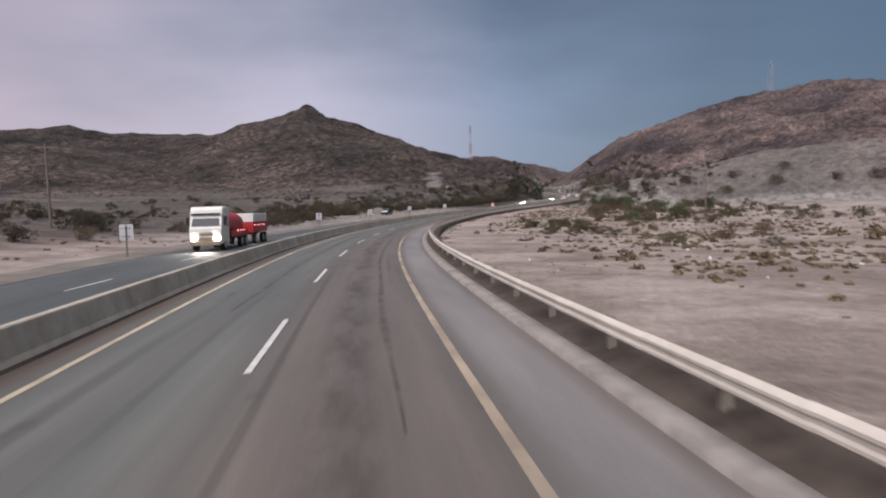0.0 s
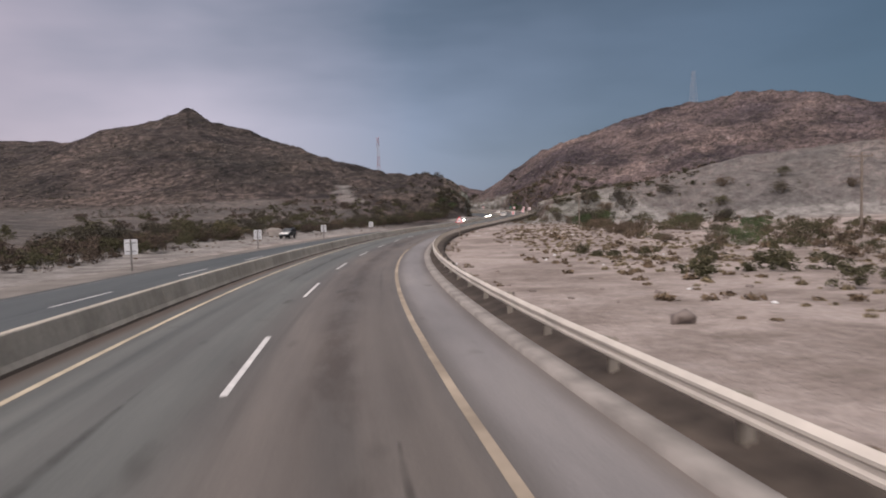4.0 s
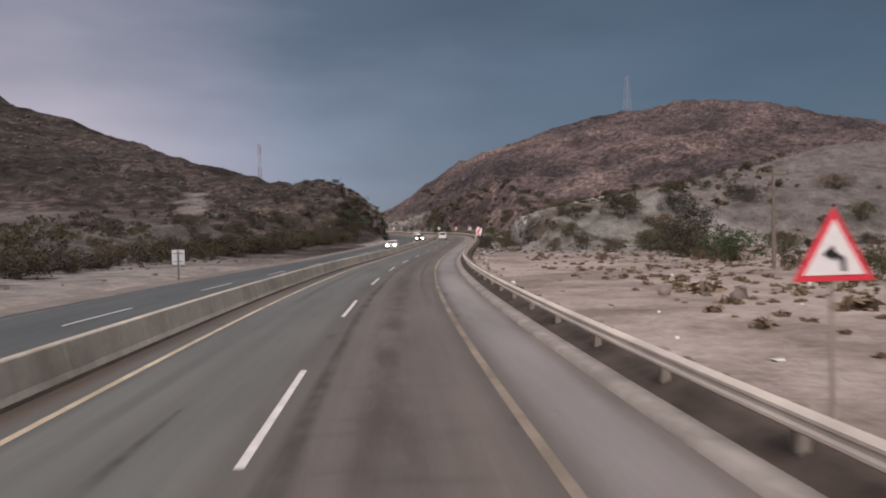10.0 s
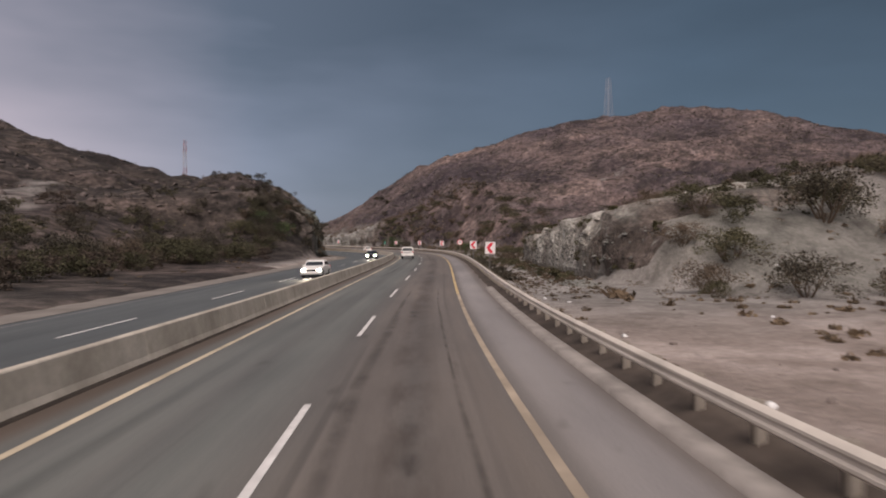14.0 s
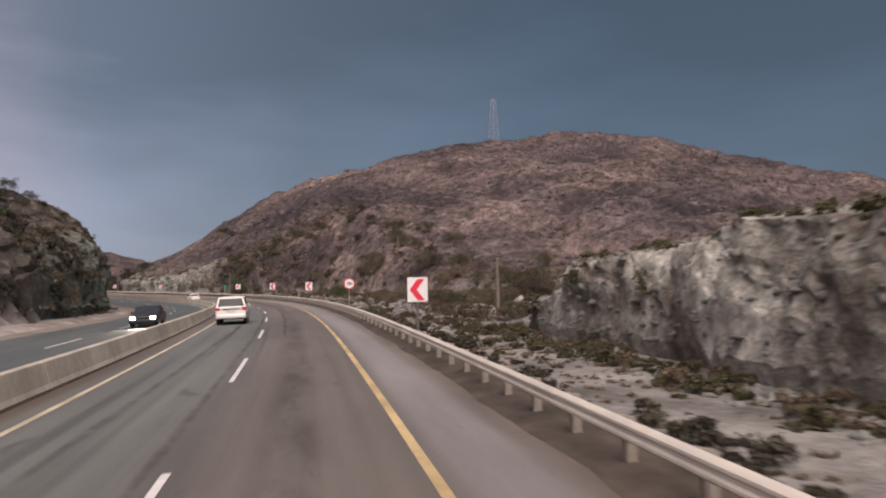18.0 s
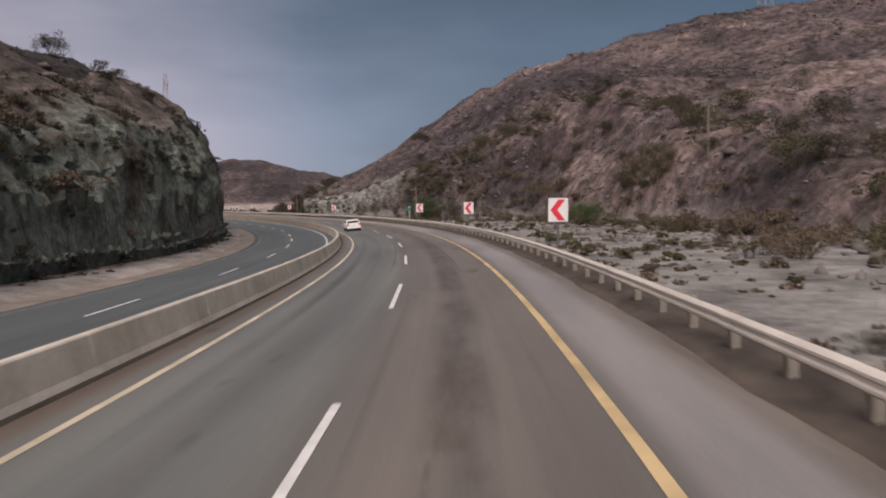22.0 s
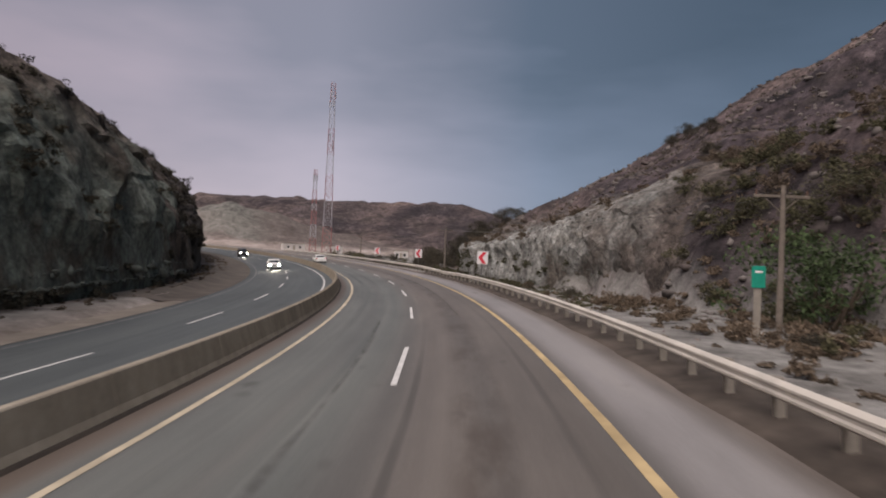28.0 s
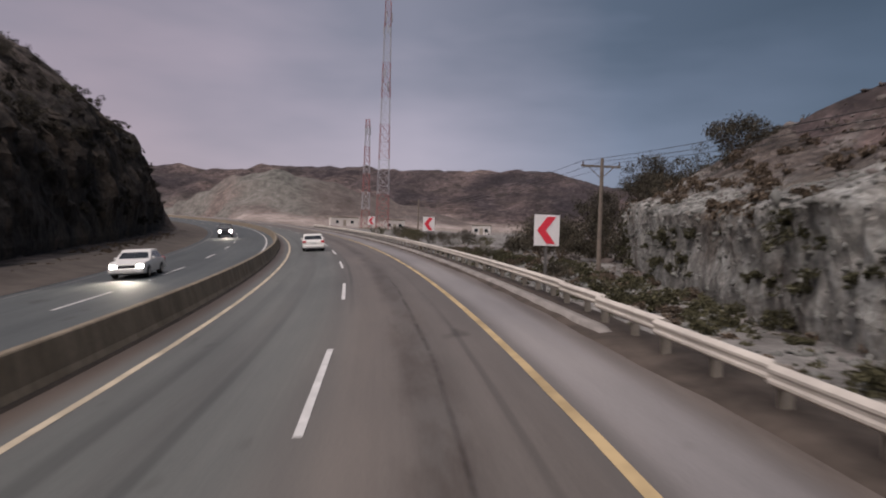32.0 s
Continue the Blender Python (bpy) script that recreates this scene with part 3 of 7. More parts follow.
NOSE_X, NOSE_Z = [140, 150, 160, 168, 175, 182, 204, 228, 262, 300, 345, 400], [-2, 3, 8.5, 12.5, 16.5, 21, 36, 46.5, 58.5, 73, 86, 200]
FLANK_X, FLANK_Z = [-60, -36, -12, 10, 30, 43, 60, 80, 100], [200, 67, 53, 45, 37, 31, 24, 17, 10]


def crest_height(x, y, pts, reach, hollow):
    best = np.full(len(x), -1e9)
    for (x0, y0, z0), (x1, y1, z1) in zip(pts[:-1], pts[1:]):
        dx, dy = x1 - x0, y1 - y0
        w = np.clip(((x - x0) * dx + (y - y0) * dy) / (dx * dx + dy * dy), 0, 1)
        d = np.hypot(x - x0 - w * dx, y - y0 - w * dy)
        up = z0 + w * (z1 - z0) + 6.0
        r = reach if reach else np.maximum(3.6 * up, 8)
        k = d / r
        best = np.maximum(best, np.where(k < 1, up * np.clip(1 - k, 0, 1) ** hollow, (1 - k) * 20) - 6.0)
    return best


WALL_S, WALL_H = [270, 286, 292, 298, 303, 308, 311, 315, 319, 323], [4.8, 4.5, 4.2, 4.0, 3.75, 3.4, 2.9, 2.1, 1.2, 0.0]


def window(s, a, b, soft):
    return smooth(a - soft, a + soft, s) * (1 - smooth(b - soft, b + soft, s))


def right_foot(S):
    """Where the right-hand slopes start, from the road's line."""
    f = np.interp(S, [230, 244, 256, 274, 290, 312, 322, 336, 352, 455, 474, 494, 503, 522, 534, 548, 566, 640, 700], [34, 27, 20, 14, 12.5, 11, 12.5, 18.5, 25.5, 25.5, 17, 13, 9.9, 9.9, 12.0, 16.5, 22.5, 22.5, 12])
    return f + 1.3 * fbm(S / 9, 0 * S + 3.0, 3, 15)


def left_foot(S):
    return 22.0 - 1.2 * window(S, 405, 465, 10) + 2.2 * smooth(520, 560, S) + 1.1 * fbm(S / 14, 0 * S, 3, 5)


# pale bare strips down the slopes: ends and half-width
SCARS = [(40, 380, 38, 322, 3.0), (42, 352, 36, 338, 3.6), (222, 404, 243, 422, 1.3), (212, 398, 218, 406, 1.2), (150, 500, 153, 522, 1.6), (198, 440, 204, 449, 1.2)]


def bare_strips(x, y):
    best = np.zeros(len(x))
    wx, wy = x + 6.0 * fbm(x / 7, y / 7, 4, 51), y + 6.0 * fbm(x / 7 + 7, y / 7, 4, 52)
    for x0, y0, x1, y1, r in SCARS:
        dx, dy = x1 - x0, y1 - y0
        w = np.clip(((wx - x0) * dx + (wy - y0) * dy) / (dx * dx + dy * dy), 0, 1)
        best = np.maximum(best, 1 - smooth(r * 0.5, r * 1.3, np.hypot(wx - x0 - w * dx, wy - y0 - w * dy)))
    return best


def land(x, y, back=0.0):
    """Height, rockiness and scrub of the ground. back: how far the cuttings stand back behind their rock faces."""
    S, U = to_road(x, y)
    behind = back * np.where(U < 0, window(S, 352, 646, 6), np.maximum(window(S, 276, 330, 5), window(S, 500, 558, 5)))
    zr = np.interp(S, SG, R_Z)
    bank = np.interp(S, SG, R_B)
    edge = zr - np.clip(U, -20, 5) * np.sin(bank)
    right = np.clip(U - 5.0, 0, None)
    left = np.clip(-20.0 - U, 0, None)
    base = edge + (0.3 * smooth(0, 1.2, right) - 0.75 * smooth(3, 9, right)) * (1 - smooth(290, 330, S)) - 0.55 * smooth(0, 5, right) * smooth(290, 330, S) - 0.5 * smooth(8, 40, right) + 0.9 * smooth(2, 18, left) + 0.07 * np.clip(left - 12, 0, 60)
    far = np.hypot(right, left)
    base = base + fbm(x / 14, y / 14, 4, 3) * 0.9 * smooth(4, 22, far) + fbm(x / 60, y / 60, 3, 9) * 3.0 * smooth(25, 90, far)
    mound, spur = np.zeros(len(x)), np.zeros(len(x))
    top, scrub, stony = np.full(len(x), -1e9), np.zeros(len(x)), np.ones(len(x))
    for n, (pts, reach, hollow, bushy, bare) in enumerate(CRESTS):
        h = crest_height(x, y, pts, reach, hollow)
        if n in (1, 2, 7):
            h = np.where(U > -12, -1e9, h)
        if n in (0, 3, 6):
            h = np.where(U < -2, -1e9, h)
        if n == 0:
            h = np.minimum(h, np.interp(x, NOSE_X, NOSE_Z) - 0.7 * np.clip(y - 550, 0, None) * (1 - smooth(200, 300, x)))
        if n == 0:
            # spurs and gullies that run down towards the road
            across = (0.83 * y - 0.55 * x) / 27 + 0.9 * fbm(x / 60, y / 60, 3, 23)
            fold = ridged(across, (0.55 * y + 0.83 * x) / 90, 2, 27)
            spur = np.where(h > top, fold, 0.0)
            h = h + 3.4 * (fold - 0.1) * smooth(2, 14, h) * (1 - smooth(0.72, 0.98, h / np.maximum(1.0, np.interp(x, NOSE_X, NOSE_Z))))
        if n == 3:
            # its blunt end towards the pass
            lean = 3.0 + 0.33 * (x - 124) - 0.3 * (y - 290)
            h = np.minimum(h, np.interp(lean, [-20, -6, 3, 7.5, 10.3, 13.1, 18.4, 40], [-20, -6, 3, 5.0, 8.0, 10.2, 14.5, 40]) + 0.9 * fbm(x / 7, y / 7, 4, 63))
        if n == 1:
            h = np.minimum(h, np.interp(x, FLANK_X, FLANK_Z))
        scrub, stony = np.where(h > top, bushy, scrub), np.where(h > top, bare, stony)
        mound = np.where(h > top, float(n in (3, 6)), mound)
        top = np.maximum(top, h)
    rise = np.clip(top - base, 0, None)
    rough = smooth(1, 12, rise) * (1 - 0.45 * mound)
    top = top + mound * smooth(0.5, 3, rise) * (1.1 * fbm(x / 6, y / 6, 4, 35) + 0.5 * np.maximum(0, fbm(x / 3, y / 3, 3, 36)))
    top = top + rough * (ridged(x / 46, y / 34, 4, 21) * 3.6 - 1.0 + fbm(x / 9, y / 9, 2, 31) * 2.4)
    k = 2.5 - 2.0 * window(S, 262, 356, 8) * smooth(6, 9, U) * (1 - smooth(60, 75, U))
    hill = np.log(np.exp(np.clip(base / k, -60, 60)) + np.exp(np.clip(top / k, -60, 60))) * k
    z = np.where(top - base > 20, top, np.where(base - top > 20, base, hill))
    # the road's cuttings
    foot_r = right_foot(S)
    foot_l = left_foot(S)
    steep = 1.15 + 0.14 * fbm(x / 34, y / 34, 2, 44)
    face_h = np.interp(S, [340, 370, 395, 425, 445, 460, 478, 500, 530, 555, 580, 600, 620, 640, 660, 700], [4, 7.5, 9, 12, 14, 14.5, 13, 9.5, 7.5, 7.5, 10, 14, 16, 12, 7, 4])
    in_l = np.clip(-U - foot_l, 0, None)
    in_l = np.clip(in_l - behind * (1 - smooth(5, 12, in_l)), 0, None)
    face_h = face_h * (1 + 0.4 * fbm(S / 13, 0 * S, 3, 61))
    sheer = 4.4 + 1.2 * fbm(S / 8, U / 8, 3, 62)
    soft_top = 0.35 * face_h
    in_r = np.clip(U - foot_r, 0, None)
    in_r = np.clip(in_r - behind * (1 - smooth(4, 9, in_r)), 0, None)
    rise_r = np.where(S < 400, 1.5, 2.4 + steep)
    bench = np.where(S > 470, 4.6, 4.0) + 2.6 * fbm(S / 9, U / 14, 4, 17)
    cut = np.where(U > 0, edge - 0.4 + 1.7 * fbm(x / 9, y / 9, 2, 45) * smooth(3, 9, in_r) + np.minimum(rise_r * in_r, bench + steep * np.clip(in_r - bench / rise_r, 0, None)), edge + 0.4 + np.minimum(np.minimum(sheer * in_l, face_h - soft_top + 1.7 * np.clip(in_l - 1.4, 0, None)), face_h + np.interp(S, [420, 520], [0.62, 0.85]) * np.clip(in_l - face_h / 3.6, 0, None)))
    open_l = edge + 0.3 + 0.05 * np.clip(-U - 20, 0, None) + 0.42 * np.clip(-U - 36, 0, None)
    w = smooth(325, 350, S)
    cut = np.where(U < 0, open_l * (1 - w) + cut * w, cut)
    # the mound ends in a sheer rock wall with an almost flat top
    lip = np.interp(S, WALL_S, WALL_H) * (1 + 0.16 * fbm(S / 4, 0 * S, 3, 47))
    wall = edge - 0.4 + np.minimum(2.9 * in_r, lip + 0.3 + np.interp(S, [288, 302], [0.24, 0.11]) * np.clip(U - 13.0, 0, None) + 0.2 * np.clip(U - 38.0, 0, None))
    on_wall = smooth(258, 284, S) * (1 - smooth(321, 330, S)) * (U > 0)
    cut = cut * (1 - on_wall) + wall * on_wall
    z = z + on_wall * (1 - smooth(24, 36, in_r)) * np.clip(np.minimum(wall, edge + lip + np.interp(S, [288, 302], [0.2, 0.1]) * np.clip(U - 13, 0, None)) - z, 0, None)
    z = np.minimum(z, cut)
    # under and beside the road
    bed = edge - 0.3
    flat = np.where(U > 0, 1 - smooth(4.2, 4.9, U), 1 - smooth(17.5, 19.5, -U))
    z = z * (1 - flat) + np.minimum(z, bed) * flat
    z = np.where((U > 4.6) & (U < 9), np.minimum(z, edge + 0.3), z)
    bare_left = np.maximum(smooth(27, 34, -U), smooth(20.6, 22.4, -U) * smooth(325, 345, S)) * (S < 660)
    gravel = np.maximum(window(S, 335, 700, 12), 0.95 * window(S, 250, 345, 12)) * smooth(4, 6, U)
    gravel = np.maximum(gravel, window(S, 345, 700, 15) * smooth(18, 20, -U))
    gravel = np.maximum(gravel, 0.8 * window(S, 85, 345, 25) * smooth(18, 20, -U))
    edge_noise = 7 * fbm(x / 7, y / 7, 4, 57)
    cliffy = np.maximum(window(S + edge_noise, 489, 572, 5) * smooth(7, 9.5, U) * (1 - smooth(15, 24, U + edge_noise)), window(S + edge_noise, 252, 342, 8) * smooth(9, 12, U) * (1 - smooth(24, 44, U + edge_noise)))
    cliffy = cliffy * smooth(-0.6, 0.4, z - edge)
    cliffy = np.maximum(cliffy, 0.85 * (top > base + 2) * smooth(680, 720, y) * (1 - smooth(850, 900, y)) * smooth(-0.4, 0.1, fbm(x / 18, y / 18, 3, 58)) * (1 - smooth(60, 90, x)))
    bare = (1 - 0.62 * bare_strips(x, y)) * np.where((U > 0) & (S > 262) & (S < 580), smooth(-1.2, 1.0, U - foot_r), 1.0)
    bare = bare * np.where((U < 0) & (S > 300), smooth(20.2, 22.2, -U), 1.0)
    # how far the rock colour is darkened as a shaded hollow
    hollow_shade = np.clip(0.5 - 0.75 * spur, 0, 1) * smooth(2, 10, rise)
    return z, np.maximum(smooth(0.4, 3.5, rise) * stony, 0.75 * bare_left) * bare, np.maximum(scrub, bare_left * 0.8) * bare, gravel, cliffy, hollow_shade


def grid_axis(lo, a, b, hi, fine, coarse):
    left = a - np.cumsum(coarse * 1.06 ** np.arange(200))
    right = b + np.cumsum(coarse * 1.06 ** np.arange(200))
    return np.concatenate([left[left > lo][::-1], np.arange(a, b + 0.01, fine), right[right < hi]])


def mesh_grid(name, P, mats, attrs=None, uv=None, smooth_shade=True):
    """A mesh from a rows x columns array of places."""
    n, m = P.shape[:2]
    idx = np.arange(n * m).reshape(n, m)
    quads = np.stack([idx[:-1, :-1], idx[:-1, 1:], idx[1:, 1:], idx[1:, :-1]], -1).reshape(-1, 4)
    me = bpy.data.meshes.new(name)
    me.vertices.add(n * m); me.vertices.foreach_set("co", P.reshape(-1).astype(np.float32))
    me.loops.add(quads.size); me.loops.foreach_set("vertex_index", quads.reshape(-1).astype(np.int32))
    me.polygons.add(len(quads)); me.polygons.foreach_set("loop_start", np.arange(0, quads.size, 4, dtype=np.int32))
    me.update(calc_edges=True)
    me.polygons.foreach_set("use_smooth", np.full(len(quads), smooth_shade))
    for key, val in (attrs or {}).items():
        me.attributes.new(key, "FLOAT", "POINT").data.foreach_set("value", val.reshape(-1).astype(np.float32))
    if uv is not None:
        me.uv_layers.new(name="UVMap").data.foreach_set("uv", uv.reshape(-1, 2)[quads.reshape(-1)].reshape(-1).astype(np.float32))
    for mt in mats:
        me.materials.append(mt)
    me.validate()
    return me


GX = grid_axis(-2600, -70, 250, 2800, 1.7, 2.2)
GY = grid_axis(-1800, -45, 690, 3600, 1.7, 2.4)


def build_ground():
    X, Y = np.meshgrid(GX, GY)
    z, rocky, scrub, gravel, cliffy, hollow_shade = land(X.ravel(), Y.ravel(), 1.6)
    P = np.stack([X, Y, z.reshape(X.shape)], -1)
    ob = new("ground", mesh_grid("ground", P, [GROUND], {"rocky": rocky, "scrubby": scrub, "gravelly": gravel, "cliffy": cliffy, "hollow_shade": hollow_shade}))
    tagged(ob, "sandy desert plain rising into brown rocky hills", "ground", kind="structure")
    return P


GROUND_P = build_ground()


def ground_z(x, y):
    i = int(np.clip(np.searchsorted(GX, x) - 1, 0, len(GX) - 2)); j = int(np.clip(np.searchsorted(GY, y) - 1, 0, len(GY) - 2))
    fx, fy = (x - GX[i]) / (GX[i + 1] - GX[i]), (y - GY[j]) / (GY[j + 1] - GY[j])
    q = GROUND_P[:, :, 2]
    return float((q[j, i] * (1 - fx) + q[j, i + 1] * fx) * (1 - fy) + (q[j + 1, i] * (1 - fx) + q[j + 1, i + 1] * fx) * fy)


# ======== road, lines, barrier, guardrail ========
def strip(name, s0, s1, us, zs, mat, label, category, step=2.0, sink=0.0):
    s = np.arange(s0, s1 + 0.01, step)
    U = np.broadcast_to(np.array(us, float), (len(s), len(us)))
    P = on_road(s[:, None], U, np.array(zs, float)[None])
    P[0, :, 2] -= sink
    uv = np.stack([U, np.broadcast_to(s[:, None], U.shape)], -1)
    ob = new(name, mesh_grid(name, P, [mat], uv=uv))
    return tagged(ob, label, category, kind="structure")


ROAD = strip("road", -40, 856, [-6.75, -6.4, -5.9, -4.8, -3.4, -2.1, -0.9, 0.4, 1.5, 2.6, 3.7, 4.35, 4.7], [0.05, 0.01, 0, 0, 0, 0, 0, 0, 0, -0.01, -0.03, -0.08, -0.5], ASPHALT, "worn two-lane asphalt carriageway with paved shoulder", "road")
ROAD_2 = strip("road_opposite", -40, 856, [-7.35, -8.5, -10, -12, -14, -15.6, -16.6, -16.9], [0, 0, 0, 0, 0, 0, -0.03, -0.4], ASPHALT_DARK, "dark asphalt carriageway of the oncoming traffic", "road")
for nm, u, w, mat, lab in (("edge_line", -5.75, 0.16, CREAM, "sun-bleached yellow line along the median barrier"),
                           ("edge_line", -8.15, 0.15, WHITE, "worn pale inner edge line"), ("edge_line", -15.8, 0.15, WHITE_FADED, "faded white outer edge line")):
    strip(nm, -40, 856, [u - w / 2, u + w / 2], [0.007, 0.007], mat, lab, "road marking")
strip("edge_line", -40, 126, [1.47, 1.63], [0.007, 0.007], YELLOW_FADED, "faded yellow edge line rubbed by tyres", "road marking")
strip("edge_line", 126, 212, [1.47, 1.63], [0.007, 0.007], YELLOW_FAINT, "almost rubbed-off yellow edge line rubbed by tyres", "road marking")
strip("edge_line", 212, 258, [1.47, 1.63], [0.007, 0.007], YELLOW_FADED, "faded yellow edge line rubbed by tyres", "road marking")
strip("edge_line", 258, 856, [1.46, 1.63], [0.007, 0.007], YELLOW, "worn yellow edge line on the asphalt", "road marking")
VERGE_U, VERGE_Z = [-16.6, -17.4, -18.4, -19.6, -20.4], [-0.015, 0.03, 0.02, 0.05, -0.4]
strip("verge", -40, 336, VERGE_U, VERGE_Z, plain("pale_gravel_verge", (0.2, 0.178, 0.156), 0.95, 0, 0.4, 0.4, 0.5), "pale gravel verge beside the far carriageway", "verge")
# narrow dark brown strip along the foot of the median barrier
strip("barrier_foot_line", -40, 856, [-6.8, -6.76, -6.66, -6.6], [-0.05, 0.075, 0.07, 0.0], plain("dark_brown_foot_line", (0.05, 0.04, 0.032), 0.9, 0, 0.5, 1.2, 0.5), "dark brown line along the foot of the median barrier", "dirt")
strip("verge", 488, 856, [-16.6, -17.4, -18.4, -19.6, -21.8], [-0.015, 0.04, 0.12, 0.47, 0.52], plain("dark_brown_verge", (0.12, 0.1, 0.085), 0.95, 0, 0.5, 0.4, 0.5), "dark brown earth verge below the overgrown rock slope", "verge")
strip("verge", 336, 488, VERGE_U, VERGE_Z, plain("brown_gravel_verge", (0.23, 0.195, 0.162), 0.95, 0, 0.45, 0.4, 0.5), "brown gravel verge below the rock cutting", "verge")


def box_bm(bm, sx, sy, sz, at=(0, 0, 0), m=None):
    r = bmesh.ops.create_cube(bm, size=1.0, matrix=(m or Matrix()) @ Matrix.Translation(at) @ Matrix.Diagonal((sx, sy, sz, 1)))
    return r["verts"]


def finish(name, bm, mat, bevel=0.0):
    if bevel:
        bmesh.ops.bevel(bm, geom=bm.edges[:], offset=bevel, segments=1, affect="EDGES", profile=0.5)
    me = bpy.data.meshes.new(name)
    bm.to_mesh(me); bm.free()
    for mt in (mat if isinstance(mat, (list, tuple)) else [mat]):
        me.materials.append(mt)
    return me


def child(name, me, parent, m=None, label=""):
    ob = new(name, me)
    ob.parent = parent
    ob.matrix_local = m if m is not None else Matrix()
    if label:
        ob["label"] = label
    return ob


def part(name, bm, mat, parent, label="", bevel=0.0, m=None):
    return child(name, finish(name, bm, mat, bevel), parent, m, label)


def prism(bm, outline, y0, y1, caps=True):
    """Extrudes an outline in x, z along y."""
    a = [bm.verts.new((x, y0, z)) for x, z in outline]
    b = [bm.verts.new((x, y1, z)) for x, z in outline]
    n = len(outline)
    for i in range(n):
        bm.faces.new((a[i], a[(i + 1) % n], b[(i + 1) % n], b[i]))
    if caps:
        bm.faces.new(a[::-1]); bm.faces.new(b)
    bmesh.ops.recalc_face_normals(bm, faces=bm.faces[:])


def tube(bm, r0, r1, z0, z1, at=(0, 0), sides=8, m=None):
    bmesh.ops.create_cone(bm, cap_ends=True, segments=sides, radius1=r0, radius2=r1, depth=z1 - z0, matrix=(m or Matrix()) @ Matrix.Translation((at[0], at[1], (z0 + z1) / 2)))


def thing(name, m, label, category, group=""):
    ob = new(name)
    ob.empty_display_size = 0.2
    ob.matrix_world = m
    return tagged(ob, label, category, group)


# lane dashes
PERIOD, PHASE = 15.291, 11.92
bm = bmesh.new(); box_bm(bm, 0.13, 6.0, 0.01, (0, 0, 0.004)); DASH = finish("lane_dash", bm, WHITE)
for k in range(-3, 56):
    s = PHASE + 3.0 + PERIOD * k
    if s < 850:
        o = child("lane_dash", DASH, ROAD); o.matrix_world = road_pose(s, 1.55 - 3.65)
    if s + 5 < 850:
        o = child("lane_dash", DASH, ROAD_2); o.matrix_world = road_pose(s + 1.0, -11.95)

# median barrier: each slab follows the bend, with a narrow chamfered joint at its ends
SLAB_OUTLINE = [(-0.28, -0.06), (-0.28, 0.06), (-0.22, 0.2), (-0.11, 0.77), (-0.08, 0.8), (0.08, 0.8), (0.11, 0.77), (0.22, 0.2), (0.28, 0.06), (0.28, -0.06)]
BARRIER = thing("concrete_barrier", Matrix(), "long dusty beige concrete median barrier between the carriageways", "barrier")


def barrier_slab(s0, s1):
    at = np.array([s0, s0 + 0.03, s0 + 2.0, s0 + 4.0, s1 - 0.03, s1])
    shrink = np.array([0.018, 0, 0, 0, 0, 0.018])
    x, z = np.array(SLAB_OUTLINE).T
    U = -7.05 + x[None] - np.sign(x)[None] * shrink[:, None]
    Z = z[None] - (z > 0.5)[None] * shrink[:, None]
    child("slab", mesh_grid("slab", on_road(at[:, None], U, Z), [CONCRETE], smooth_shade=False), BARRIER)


for k in range(-6, 140):
    barrier_slab(6.0 * k - 3.0, 6.0 * k + 3.0)

# guardrail
bm = bmesh.new()
PROF = [(0.0, 0.0), (-0.03, 0.02), (-0.075, 0.06), (-0.075, 0.1), (-0.046, 0.13), (-0.046, 0.18), (-0.075, 0.21), (-0.075, 0.25), (-0.03, 0.29), (0.0, 0.31)]
prism(bm, PROF + [(x + 0.012, z) for x, z in PROF[::-1]], -1.94, 1.94)
BEAM = finish("beam", bm, STEEL)
bm = bmesh.new()
box_bm(bm, 0.15, 0.02, 0.95, (0.17, 0.05, 0.2)); box_bm(bm, 0.15, 0.02, 0.95, (0.17, -0.05, 0.2)); box_bm(bm, 0.02, 0.1, 0.95, (0.17, 0, 0.2)); box_bm(bm, 0.1, 0.14, 0.3, (0.055, 0, 0.55))
RAIL_POST = finish("post", bm, POST_STEEL)
GUARDRAIL = thing("guardrail", Matrix(), "dusty galvanised steel W-beam guardrail on short posts", "guardrail")
RAIL_U = 4.05
for k in range(-9, 172):
    s = 3.81 * k
    # it steps outwards behind the far kerb, and sags before it where it was hit
    out, sag = 0.55 * float(smooth(516, 531, s)), -0.1 * math.exp(-((s - 510) / 4.5) ** 2)
    o = child("beam", BEAM, GUARDRAIL); o.matrix_world = road_pose(s, RAIL_U + out, 0.4 + sag)
    for d in ((0.0, 1.905) if s > 205 else (0.0,)):
        o = child("post", RAIL_POST, GUARDRAIL); o.matrix_world = road_pose(s + d, RAIL_U + out, sag)
strip("kerb", -40, 262, [3.3, 3.34, 3.72, 3.76], [-0.1, 0.08, 0.1, -0.1], KERB, "low pale concrete kerb under the guardrail", "kerb", sink=0.3)
# dirt and dead leaves, with the shade below the beam added to the tone
DIRT_AND_SHADE = plain("brown_dirt_leaves_and_rail_shade", (0.092, 0.073, 0.059), 0.95, 0, 0.65, 0.9, 0.6)


